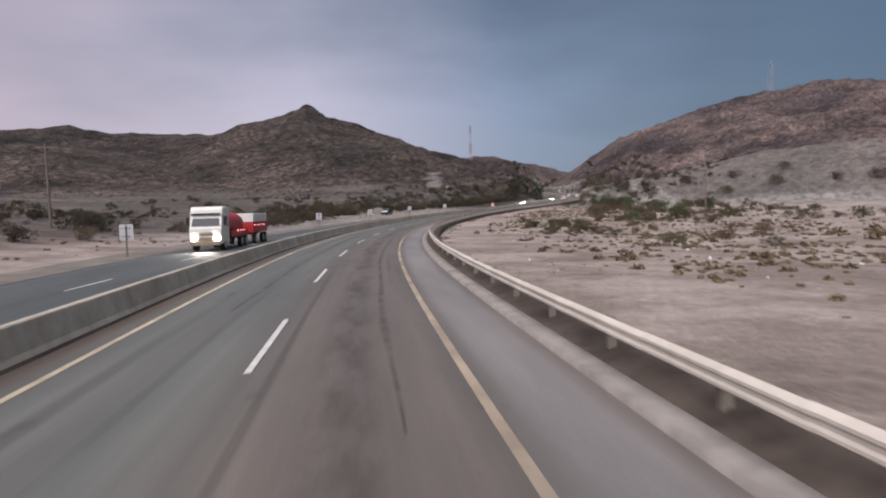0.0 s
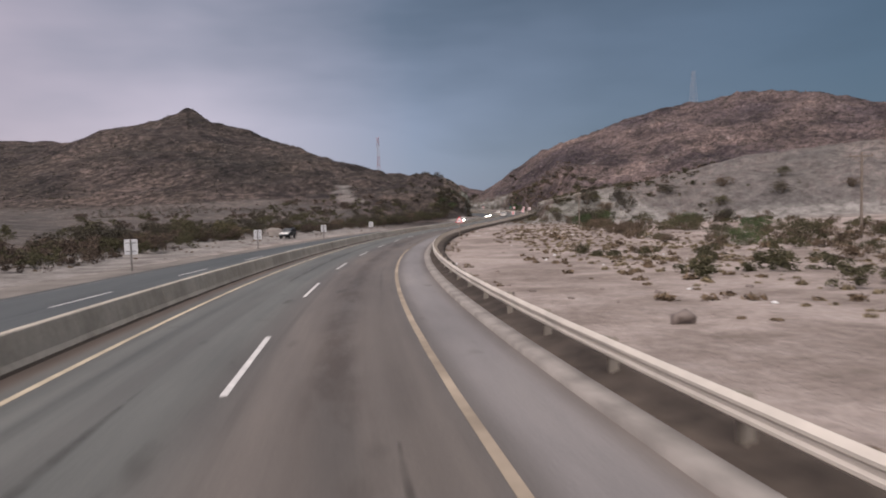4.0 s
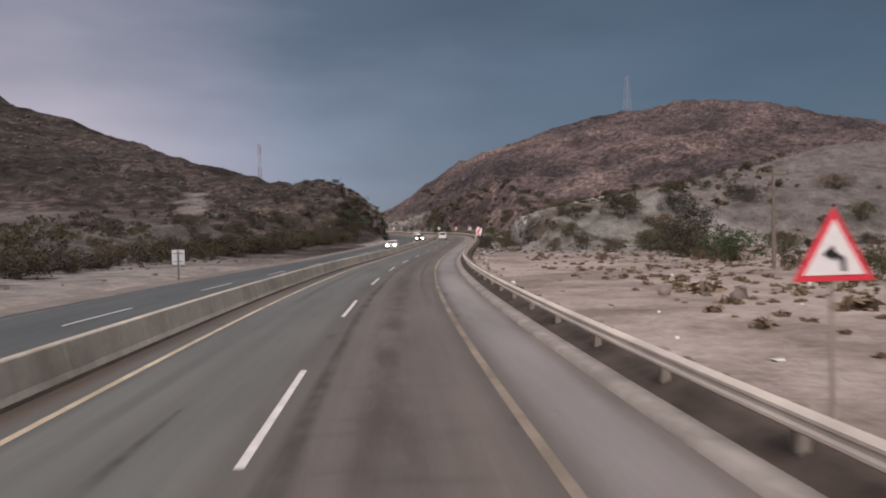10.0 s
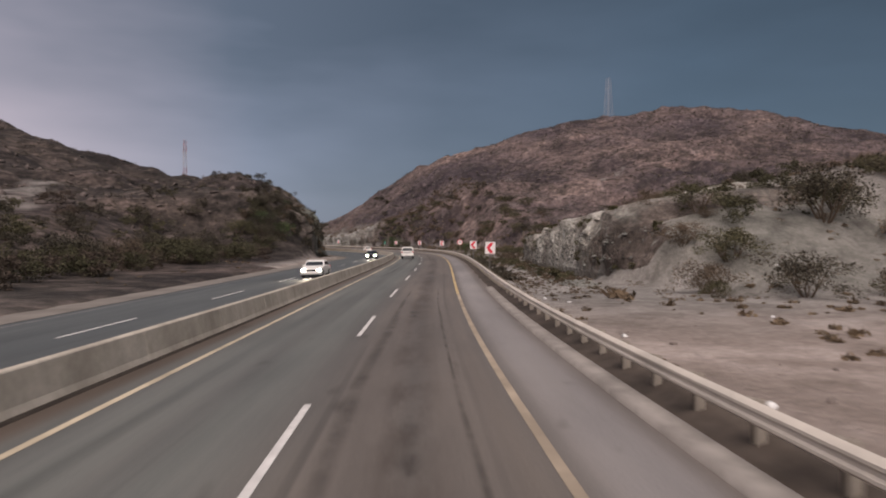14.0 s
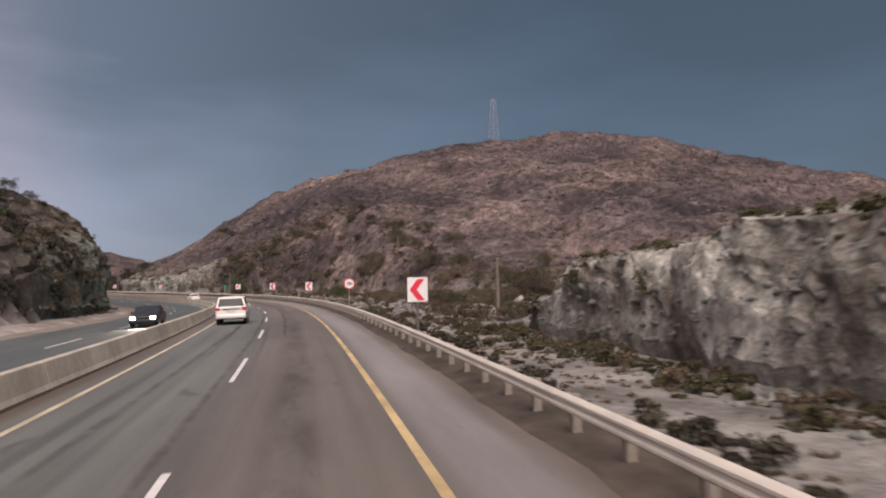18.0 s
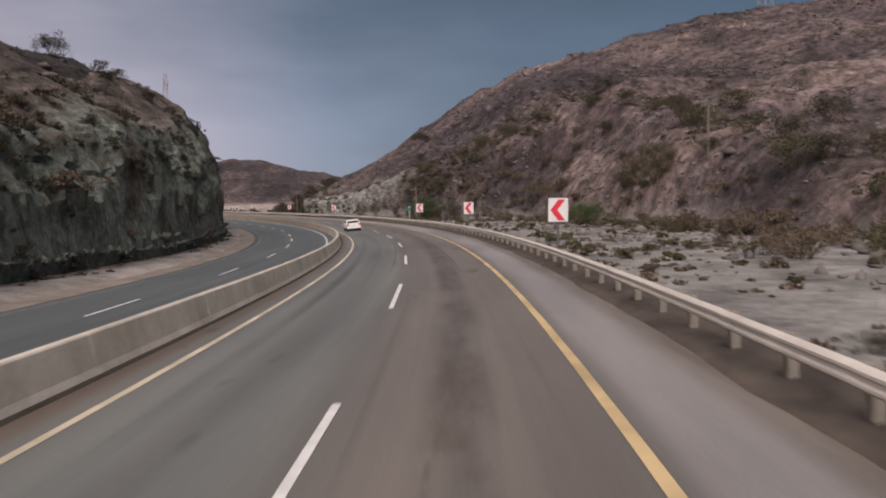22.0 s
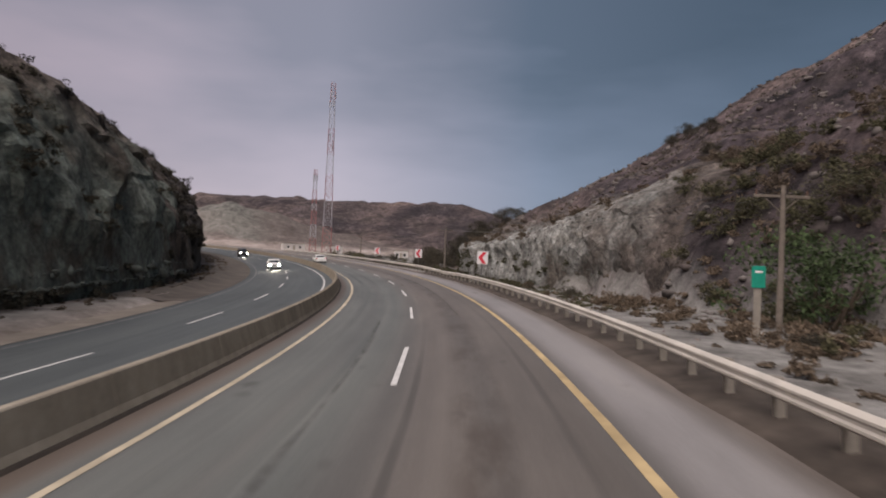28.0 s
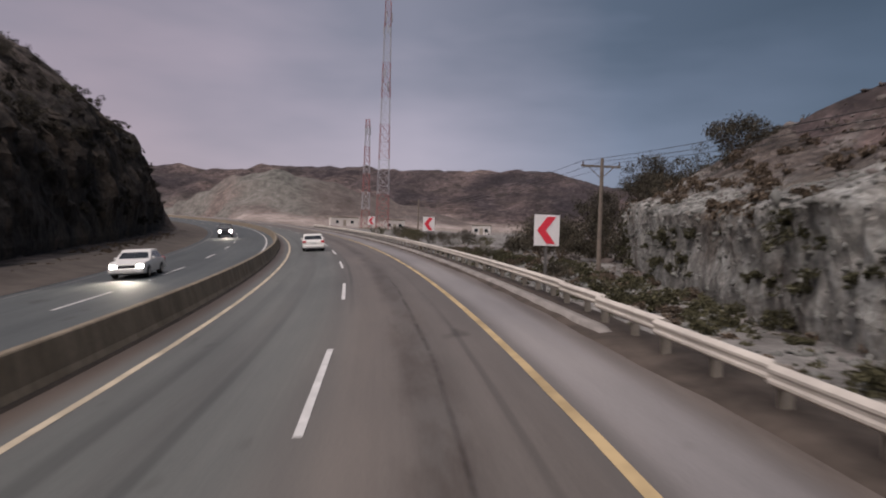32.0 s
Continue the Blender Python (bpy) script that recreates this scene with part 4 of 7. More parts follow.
def dirt_strip(s0, s1, inner, wander, zs, seed):
    """Blown dirt and painted shade under the guardrail, its edge on the asphalt uneven."""
    s = np.arange(s0, s1 + 0.01, 0.8)
    e = inner + wander * fbm(s / 2.3, 0 * s, 4, seed)
    U = np.stack([e - 0.06, e, e + 0.2, 0 * s + 4.3, 0 * s + 4.85, 0 * s + 4.95], -1)
    Z = np.array(zs)[None] + np.array([0, 0, 1, 1, 1, 0])[None] * 0.05 * fbm(s[:, None] / 1.1, U * 2, 3, seed + 5)
    tagged(new("verge", mesh_grid("verge", on_road(s[:, None], U, Z), [DIRT_AND_SHADE])), "strip of brown dirt, dead leaves and painted shade under the guardrail", "verge", kind="structure")


dirt_strip(-40, 262, 3.8, 0.1, [-0.1, 0.02, 0.05, 0.14, 0.22, -0.3], 33)
dirt_strip(262, 856, 3.6, 0.15, [-0.08, -0.005, 0.02, 0.06, 0.05, -0.4], 37)
strip("kerb", 521, 856, [3.78, 3.82, 4.12, 4.16], [-0.12, 0.12, 0.13, -0.3], KERB, "low pale concrete kerb along the shoulder", "kerb", sink=0.35)


def stain_material():
    """Tar and oil soaked into the asphalt: dark in the middle, ragged and thin towards the edge."""
    m, N, L, bsdf = material("tar_and_oil", 0.6)
    uv = N.new("ShaderNodeUVMap"); uv.uv_map = "UVMap"
    sep = N.new("ShaderNodeSeparateXYZ"); L.new(uv.outputs[0], sep.inputs[0])
    ab = N.new("ShaderNodeMath"); ab.operation = "ABSOLUTE"; L.new(sep.outputs[0], ab.inputs[0])
    edge = N.new("ShaderNodeMapRange"); edge.interpolation_type = "SMOOTHSTEP"
    edge.inputs[1].default_value, edge.inputs[2].default_value, edge.inputs[3].default_value, edge.inputs[4].default_value = 0.1, 1.0, 1.0, 0.0
    L.new(ab.outputs[0], edge.inputs[0])
    rag = ramp(N, L, noise_tex(N, L, world_coords(N, L), 0.9, 5, 0.7), [(0.36, (0.04, 0.04, 0.04)), (0.64, (0.32, 0.32, 0.32))])
    k = N.new("ShaderNodeMath"); k.operation = "MULTIPLY"; L.new(edge.outputs[0], k.inputs[0]); L.new(rag, k.inputs[1])
    bsdf.inputs["Base Color"].default_value = (0.034, 0.029, 0.026, 1)
    clear, both = N.new("ShaderNodeBsdfTransparent"), N.new("ShaderNodeMixShader")
    out = next(n for n in N if n.type == "OUTPUT_MATERIAL")
    L.new(k.outputs[0], both.inputs[0]); L.new(clear.outputs[0], both.inputs[1]); L.new(bsdf.outputs[0], both.inputs[2])
    L.new(both.outputs[0], out.inputs[0])
    return m


STAIN = stain_material()


def road_stain(name, s0, s1, u0, u1, width, label, seed, sway=0.1):
    s = np.linspace(s0, s1, max(8, int((s1 - s0) / 1.2)))
    f = (s - s0) / (s1 - s0)
    mid = u0 + (u1 - u0) * f + sway * fbm(s / 9, 0 * s, 3, seed)
    half = width * (0.7 + 0.6 * value_noise(s / 3.1, 0 * s + 0.5, seed + 3)) * np.clip(6 * np.minimum(f, 1 - f) + 0.08, 0, 1) ** 0.5
    across = np.array([-1, 0, 1.0])
    U = mid[:, None] + half[:, None] * across[None]
    uv = np.stack([np.broadcast_to(across[None], U.shape), np.broadcast_to(s[:, None], U.shape)], -1)
    ob = new(name, mesh_grid(name, on_road(s[:, None], U, 0.004 + 0 * U), [STAIN], uv=uv))
    tagged(ob, label, "road stain", kind="structure")


for s0, s1, u0, u1, w in ((96, 168, -3.8, -3.7, 0.32), (132, 262, -1.75, -1.2, 0.3), (190, 262, 0.7, 0.45, 0.12), (276, 335, -4.4, -3.6, 0.3), (283, 345, -2.5, -2.3, 0.22), (318, 352, -0.9, -0.75, 0.24),
                          (372, 425, 0.25, -0.05, 0.11), (470, 540, -0.1, -0.05, 0.12), (374, 402, -2.75, -2.6, 0.12), (8, 70, 0.4, 0.5, 0.2), (20, 74, -3.9, -3.6, 0.26), (430, 470, -3.1, -3.4, 0.2)):
    road_stain("tar_seam", s0, s1, u0, u1, w, "wandering dark tar and tyre streak along the lane", int(s0))
for s0, s1, u, w in ((136, 140.6, -0.75, 0.42), (142.8, 145.6, -1.2, 0.35), (138.2, 141.8, 0.85, 0.3), (147.5, 151, -0.9, 0.32), (131, 134, 0.2, 0.4), (152, 155.5, -0.2, 0.4), (498.4, 500.2, -1.5, 0.34), (508.8, 511, -1.8, 0.34),
                     (157, 160, -1.0, 0.35), (398.6, 400.8, 2.6, 0.3), (386, 388, 1.1, 0.4), (246, 249, -0.6, 0.4), (228, 231, -0.3, 0.35)):
    road_stain("oil_stain", s0, s1, u, u, w, "dark oil drip stain in the truck lane", int(s0 * 3), 0.05)


# ======== signs ========
def upright(s, u, turn=0.0, drop=0.0):
    p = on_road(s, u)
    z = min(ground_z(p[0], p[1]), float(p[2]) + 1.5) if (u > 5.5 or u < -19) else float(p[2])
    th = float(np.interp(s, SG, R_TH))
    return Matrix.Translation((p[0], p[1], z - drop)) @ Matrix.Rotation(th + radians(turn), 4, "Z")


def chevron_sign(m, lean, label, flip=False, panel_z=2.15):
    """A board 0.92 x 1.1 m, its face towards local -y."""
    ob = thing("chevron_sign", m @ Matrix.Rotation(radians(lean), 4, "Y"), label, "road sign", "chevron signs along the bend")
    bm = bmesh.new(); box_bm(bm, 0.92, 0.025, 1.1, (0, 0, panel_z)); part("panel", bm, SIGN_WHITE, ob, "", 0.008)
    bm = bmesh.new(); box_bm(bm, 0.9, 0.006, 1.08, (0, 0.017, panel_z)); part("back_plate", bm, SIGN_BACK, ob, "dull grey back")
    w = 1 if flip else -1
    bm = bmesh.new()
    prism(bm, [(x * -w, z + panel_z) for x, z in ((-0.36, 0.0), (0.0, 0.48), (0.32, 0.48), (-0.04, 0.0), (0.32, -0.48), (0.0, -0.48))], -0.024, -0.0145)
    part("chevron", bm, SIGN_RED, ob, "red chevron arrow")
    bm = bmesh.new(); box_bm(bm, 0.1, 0.06, panel_z + 1.05, (0, 0.055, panel_z / 2)); part("post", bm, SIGN_POST, ob)
    for z in (-0.3, 0.3):
        bm = bmesh.new(); box_bm(bm, 0.7, 0.03, 0.05, (0, 0.036, panel_z + z)); part("bracket", bm, SIGN_POST, ob)
    return ob


for s, lean in ((283.5, 2), (313, 0), (376.5, 1), (408, 0), (436.5, 0), (498, 1.5), (531.5, 0), (561, 0), (597, 0)):
    chevron_sign(upright(s, 5.0), lean, "white chevron board with red arrow beside the guardrail")
for s in (18, 49.5, 81, 111.5, 143, 174.5, 208):
    chevron_sign(upright(s, -17.6, 180 + 4), 0, "chevron board seen from its plain grey back on the gravel verge", True, 1.75)


# ======== rock cuttings ========
def blocks(a, b, seed):
    a2, b2 = a + 0.7 * fbm(a * 0.6, b * 0.6, 2, seed + 3), b + 0.7 * fbm(a * 0.6 + 9, b * 0.6, 2, seed + 5)
    return lattice(np.floor(a2).astype(np.int64), np.floor(b2).astype(np.int64), seed)


def rock_face(name, s0, s1, foot, steps, side, mat, label, amount, seed, fine=0.9, big=1.0, taper=3.2, low_soil=0.4):
    """A sheet of broken rock laid over a cutting, uneven towards the road."""
    s = np.arange(s0, s1, 0.4)
    S, V = np.meshgrid(s, steps, indexing="ij")
    F = foot(S)
    U = side * (F + V)
    p = on_road(S, U)
    z = land(p[..., 0].ravel(), p[..., 1].ravel())[0].reshape(S.shape)
    up = z - on_road(S, side * F)[..., 2]
    push = 0.35 + amount * (0.8 * big * (1 - 0.8 * smooth(3.0, 5.5, V)) * blocks(S / 2.8, up / 2.4, seed) + 0.35 * blocks(S / fine, up / (1.5 * fine), seed + 7) + 0.35 * fbm(S / 1.7, up / 1.7, 2, seed + 9) + 1.3 * (1 - 0.6 * smooth(4.0, 6.5, V)) * fbm(S / 5, up / 5, 4, seed + 11) + 0.25)
    push = np.maximum(push, 0.08) * smooth(0.0, 1.2, V) * window(S, s0 + 3, s1 - 3, 3) * smooth(0.0, taper, up + 0.3 + 1.8 * fbm(S / 5, 0 * S, 3, seed + 41))
    push = push * (1 - smooth(steps[-1] - 2.0, steps[-1], V)) + (V < 0.2) * -0.3
    U2 = U - side * push
    p2 = on_road(S, U2)
    lift = 0.35 * push - 0.7 * (1 - window(S, s0 + 4, s1 - 4, 4)) + 0.12 * (V > 0.3) - 0.5 * (V < 0.2) - 0.6 * (V > steps[-1] - 0.2)
    P = np.stack([p2[..., 0], p2[..., 1], z + lift], -1)
    if side < 0:
        P = P[:, ::-1]
    ragged = 5 * fbm(p[..., 0].ravel() / 5, p[..., 1].ravel() / 5, 4, seed + 31).reshape(S.shape)
    worn = 1 - window(S + ragged, s0 + 9, s1 - 7, 5) * (1 - smooth(steps[-1] * low_soil, steps[-1] * (low_soil + 0.4), V + 0.6 * ragged))
    if side < 0:
        worn = worn[:, ::-1]
    ob = new(name, mesh_grid(name, P, [mat], {"worn": worn.astype(float)}, smooth_shade=False))
    return tagged(ob, label, "rock face", kind="structure")


LEFT_STEPS = np.concatenate([np.arange(-0.6, 7.0, 0.17), np.arange(7.0, 14.0, 0.5)])
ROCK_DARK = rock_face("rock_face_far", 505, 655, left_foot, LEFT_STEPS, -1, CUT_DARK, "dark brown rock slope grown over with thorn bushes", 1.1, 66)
ROCK_LEFT = rock_face("rock_face_left", 343, 519, left_foot, LEFT_STEPS, -1, CUT_GREY, "steep grey-green blasted rock cutting with rusty seams", 1.0, 60, 1.7, taper=7.0, low_soil=0.12)
RIGHT_STEPS = np.concatenate([np.arange(-0.6, 4.0, 0.14), np.arange(4.0, 11.0, 0.3)])
MOUND_STEPS = np.concatenate([np.arange(-0.6, 2.8, 0.075), np.arange(2.8, 17.0, 0.32)])
ROCK_MOUND = rock_face("rock_face_mound", 268, 324, right_foot, MOUND_STEPS, 1, CUT_PALE, "pale grey weathered rock wall below a low mound", 0.8, 80, 0.8, taper=1.2, low_soil=0.75)
ROCK_NOSE = rock_face("rock_face_nose", 483, 566, right_foot, RIGHT_STEPS, 1, CUT_NOSE, "broken pale grey and greenish rock at the hill foot", 1.0, 95, 0.45, 0.6, 1.4)



# ======== plants ========
def leaf_material(name, color):
    m, N, L, bsdf = material(name, 0.85)
    geo = N.new("ShaderNodeNewGeometry")
    c = ramp(N, L, geo.outputs["Random Per Island"], [(0.0, tuple(v * 0.45 for v in color)), (0.5, color), (1.0, tuple(v * 1.6 for v in color))])
    info = N.new("ShaderNodeObjectInfo")
    c = mix(N, L, 1.0, c, ramp(N, L, info.outputs["Random"], [(0.0, (0.75, 0.75, 0.75)), (1.0, (1.2, 1.15, 1.1))]), "MULTIPLY")
    L.new(c, bsdf.inputs["Base Color"])
    return m


LEAF_OLIVE = leaf_material("dusty_olive_leaves", (0.07, 0.066, 0.036))
LEAF_BROWN = leaf_material("dry_brown_twigs_and_leaves", (0.11, 0.084, 0.06))
LEAF_GREEN = leaf_material("dusty_green_leaves", (0.05, 0.075, 0.03))
LEAF_DARK = leaf_material("dark_thorn_leaves", (0.053, 0.047, 0.034))
BARK = plain("grey_brown_bark", (0.12, 0.09, 0.065), 0.95, 0, 0.4, 4)
DRY_GRASS = leaf_material("dry_scrub_tufts", (0.12, 0.09, 0.06))
STRAW = leaf_material("straw_coloured_grass", (0.17, 0.138, 0.085))
LEAF_UMBER = leaf_material("dark_umber_thorn_twigs", (0.068, 0.052, 0.041))
# LEAF_DARK darkened again, the shade of the rock slope put in its colour
LEAF_SHADE = leaf_material("shaded_thorn_leaves", (0.032, 0.028, 0.021))
HILL_SCRUB = leaf_material("dark_hill_scrub", (0.09, 0.075, 0.058))
HILL_BUSH = leaf_material("dark_olive_hill_bushes", (0.068, 0.06, 0.045))
HILL_STONE_PALE = plain("grey_slope_stone", (0.19, 0.165, 0.15), 0.95, 0, 0.6, 0.4)
HILL_STONE = plain("grey_brown_hill_stone", (0.13, 0.106, 0.096), 0.95, 0, 0.5, 0.4)
CUT_RUBBLE = plain("grey_green_rubble", (0.15, 0.16, 0.138), 0.95, 0, 0.6, 0.6)
NOSE_RUBBLE = plain("pale_grey_green_rubble", (0.21, 0.208, 0.188), 0.95, 0, 0.6, 0.6)
LITTER = plain("sun_bleached_plastic", (0.7, 0.69, 0.67), 0.5, 0, 0.15, 4)
BOULDER = plain("pale_brown_boulders", (0.22, 0.18, 0.16), 0.95, 0, 0.45, 0.5)
rng = np.random.default_rng(4)


def leaf_cloud(n, clumps, width, height, size, low=0.12, gen=rng):
    """Leaves as small bent blades gathered in uneven clumps."""
    c = np.stack([gen.normal(0, width * 0.25, clumps), gen.normal(0, width * 0.25, clumps), low * height + (1 - low) * height * gen.beta(2.2, 1.6, clumps)], -1)
    r = width * gen.uniform(0.1, 0.23, clumps)
    pick = gen.integers(0, clumps, n)
    d = gen.normal(size=(n, 3)); d /= np.linalg.norm(d, axis=1)[:, None]
    at = c[pick] + d * (r[pick] * gen.uniform(0.45, 1.05, n))[:, None] * np.array([1.1, 1.1, 0.75])
    at[:, 2] = np.maximum(at[:, 2], 0.05 * height)
    a = gen.normal(size=(n, 3)); a /= np.linalg.norm(a, axis=1)[:, None]
    b = np.cross(a, gen.normal(size=(n, 3))); b /= np.linalg.norm(b, axis=1)[:, None]
    k = size * gen.uniform(0.6, 1.4, n)[:, None]
    V = np.stack([at - a * k, at + b * k * 0.45, at + a * k, at - b * k * 0.45], 1).reshape(-1, 3)
    return V, np.arange(4 * n).reshape(-1, 4)


def raw_mesh(name, V, F, mat):
    me = bpy.data.meshes.new(name)
    F = np.asarray(F)
    me.vertices.add(len(V)); me.vertices.foreach_set("co", np.asarray(V, np.float32).reshape(-1))
    me.loops.add(F.size); me.loops.foreach_set("vertex_index", F.reshape(-1).astype(np.int32))
    me.polygons.add(len(F)); me.polygons.foreach_set("loop_start", np.arange(0, F.size, F.shape[1], dtype=np.int32))
    me.update(calc_edges=True)
    me.materials.append(mat)
    return me


def limb(bm, p0, p1, r0, r1, sides=5):
    p0, p1 = Vector(p0), Vector(p1)
    d = p1 - p0
    m = Matrix.Translation((p0 + p1) / 2) @ d.to_track_quat("Z", "Y").to_matrix().to_4x4()
    bmesh.ops.create_cone(bm, cap_ends=True, segments=sides, radius1=r0, radius2=r1, depth=d.length, matrix=m)


def shrub_master(name, mat, width, height, n, clumps, label, category, trunk):
    ob = thing(name, Matrix.Translation((0, 0, -500)), label, category)
    bm = bmesh.new()
    for k in range(6 if trunk < 0.5 else 5):
        a = k * 1.26 + rng.uniform(-0.4, 0.4)
        base = (0.08 * math.cos(a), 0.08 * math.sin(a), -0.25)
        mid = (0.14 * width * math.cos(a), 0.14 * width * math.sin(a), height * (0.15 + 0.3 * trunk))
        tip = (0.33 * width * math.cos(a + 0.3), 0.33 * width * math.sin(a + 0.3), height * rng.uniform(0.6, 0.85))
        limb(bm, base, mid, 0.022 * height + 0.01, 0.015 * height + 0.008)
        limb(bm, mid, tip, 0.015 * height + 0.008, 0.006 * height)
        tip2 = (mid[0] + 0.2 * width * math.cos(a - 0.9), mid[1] + 0.2 * width * math.sin(a - 0.9), height * rng.uniform(0.5, 0.8))
        limb(bm, mid, tip2, 0.01 * height + 0.006, 0.005 * height)
    part("trunk", bm, BARK, ob)
    V, F = leaf_cloud(int(n * 1.7), clumps, width, height, 0.014 * height + 0.035, 0.06 + 0.25 * trunk)
    child("crown", raw_mesh("crown", V, F, mat), ob)
    return ob


def gz(x, y):
    """Ground height at many places."""
    x, y = np.asarray(x, float), np.asarray(y, float)
    i = np.clip(np.searchsorted(GX, x) - 1, 0, len(GX) - 2); j = np.clip(np.searchsorted(GY, y) - 1, 0, len(GY) - 2)
    fx, fy = (x - GX[i]) / (GX[i + 1] - GX[i]), (y - GY[j]) / (GY[j + 1] - GY[j])
    q = GROUND_P[:, :, 2]
    return (q[j, i] * (1 - fx) + q[j, i + 1] * fx) * (1 - fy) + (q[j + 1, i] * (1 - fx) + q[j + 1, i + 1] * fx) * fy


MASTERS = {
    "olive": shrub_master("shrub", LEAF_OLIVE, 3.4, 2.0, 2000, 34, "dusty olive desert shrub on stony ground", "shrub", 0.1),
    "brown": shrub_master("shrub", LEAF_BROWN, 3.2, 1.7, 1800, 30, "dry brown leafless-looking desert shrub", "shrub", 0.05),
    "dark": shrub_master("shrub", LEAF_DARK, 3.7, 2.2, 2100, 34, "dark thorny shrub at the foot of the hill", "shrub", 0.15),
    "green": shrub_master("shrub", LEAF_GREEN, 3.6, 2.3, 2100, 36, "dusty green shrub beside the road", "shrub", 0.2),
    "tree": shrub_master("acacia_tree", LEAF_DARK, 5.4, 4.4, 3400, 44, "dark spreading acacia tree with thin limbs", "tree", 0.55),
}


def put_plant(kind, x, y, k=1.0, kz=None):
    m = Matrix.Translation((x, y, float(gz(x, y)) - 0.05)) @ Matrix.Rotation(rng.uniform(0, 6.28), 4, "Z") @ Matrix.Diagonal((k, k, kz or k * rng.uniform(0.85, 1.15), 1))
    return copy_thing(MASTERS[kind], m)


def row_of_plants(n, s0, s1, u0, u1, kinds, k0, k1):
    for _ in range(n):
        p = on_road(rng.uniform(s0, s1), rng.uniform(u0, u1))
        put_plant(kinds[rng.integers(0, len(kinds))], p[0], p[1], rng.uniform(k0, k1))


row_of_plants(60, 40, 300, 16, 85, ["brown", "olive", "brown", "olive"], 0.25, 0.6)
row_of_plants(26, 262, 345, 20, 70, ["brown", "olive", "dark"], 0.4, 0.9)
row_of_plants(24, 345, 560, 6.5, 24, ["brown", "olive", "dark"], 0.2, 0.42)
row_of_plants(14, 60, 135, -46, -30, ["brown", "dark", "olive"], 0.6, 1.2)
row_of_plants(20, 135, 240, -34, -29, ["dark", "dark", "olive", "brown"], 0.7, 1.4)
row_of_plants(28, 235, 345, -33, -27, ["dark", "olive", "brown", "dark"], 0.8, 1.5)
row_of_plants(12, 330, 372, -31, -25.5, ["dark", "green", "dark"], 0.7, 1.2)
row_of_plants(10, 415, 490, 27, 36, ["olive", "dark", "brown"], 0.7, 1.2)
row_of_plants(14, 345, 415, 16, 34, ["brown", "olive", "brown"], 0.5, 1.1)
row_of_plants(26, 355, 480, 33, 46, ["olive", "brown", "brown", "dark"], 0.6, 1.2)
row_of_plants(16, 347, 378, 21, 33, ["brown", "olive", "dark", "brown"], 0.8, 1.4)
row_of_plants(12, 380, 450, 26, 34, ["dark", "olive", "brown"], 0.8, 1.3)
row_of_plants(14, 498, 625, -33, -25, ["dark", "olive"], 0.6, 1.1)
row_of_plants(10, 350, 470, -34, -27, ["dark", "olive"], 0.5, 0.9)
row_of_plants(16, 120, 262, 26, 60, ["olive", "dark", "brown", "green"], 0.7, 1.4)
row_of_plants(8, 548, 572, 16, 27, ["tree", "dark"], 0.6, 0.95)
row_of_plants(9, 556, 585, 15, 24, ["tree", "tree", "dark"], 0.6, 0.9)
row_of_plants(10, 575, 640, 11, 20, ["dark", "olive", "brown"], 0.6, 1.0)
BIG_BUSHES = ((80, 213, "dark", 1.9), (83, 217, "olive", 1.5), (71, 199, "green", 1.3), (90, 226, "olive", 1.7), (95, 243, "dark", 1.6), (99, 238, "brown", 1.5), (92, 232, "dark", 1.3), (104, 240, "dark", 1.5))
for x, y, kind, k in ((88, 222, "green", 1.5), (96, 214, "olive", 1.2), (104, 236, "dark", 1.6), (112, 226, "brown", 1.3), (98, 244, "olive", 1.1), (120, 240, "dark", 1.5), (126, 224, "olive", 1.4),
                      (134, 234, "brown", 1.6), (142, 220, "dark", 1.5), (150, 228, "olive", 1.3), (158, 212, "brown", 1.4), (168, 205, "dark", 1.5), (182, 196, "olive", 1.6), (196, 186, "dark", 1.4), (112, 248, "brown", 1.2)) + BIG_BUSHES:
    put_plant(kind, x, y, k)
for s, u, kind, k in ((262, 17, "brown", 1.0), (265, 19.5, "olive", 1.2), (268, 17.5, "brown", 0.9), (272, 20, "olive", 1.1), (276, 17, "brown", 0.8), (281, 19, "brown", 1.0), (258, 21, "dark", 1.1), (254, 24, "brown", 1.3), (424, 23.5, "green", 1.0), (428, 24, "olive", 1.1), (471, 16.5, "green", 1.7), (466, 19, "dark", 1.3), (474, 20, "olive", 1.2), (506, 30, "tree", 0.45), (520, 40, "tree", 0.5), (533, 46, "tree", 0.55), (545, 52, "tree", 0.5), (452, 15, "brown", 0.6), (560, 9.5, "olive", 0.5), (541, 8.5, "dark", 0.45),
                      (498, -36, "dark", 0.8), (512, -38, "tree", 0.4), (470, -40, "dark", 0.7), (535, -37, "dark", 1.0), (560, -39, "tree", 0.45), (430, -37, "dark", 0.9), (405, -36, "tree", 0.45), (590, -36, "dark", 1.0)):
    p = on_road(s, u)
    put_plant(kind, p[0], p[1], k)
for o in MASTERS.values():
    for c in o.children_recursive:
        bpy.data.objects.remove(c)
    bpy.data.objects.remove(o)


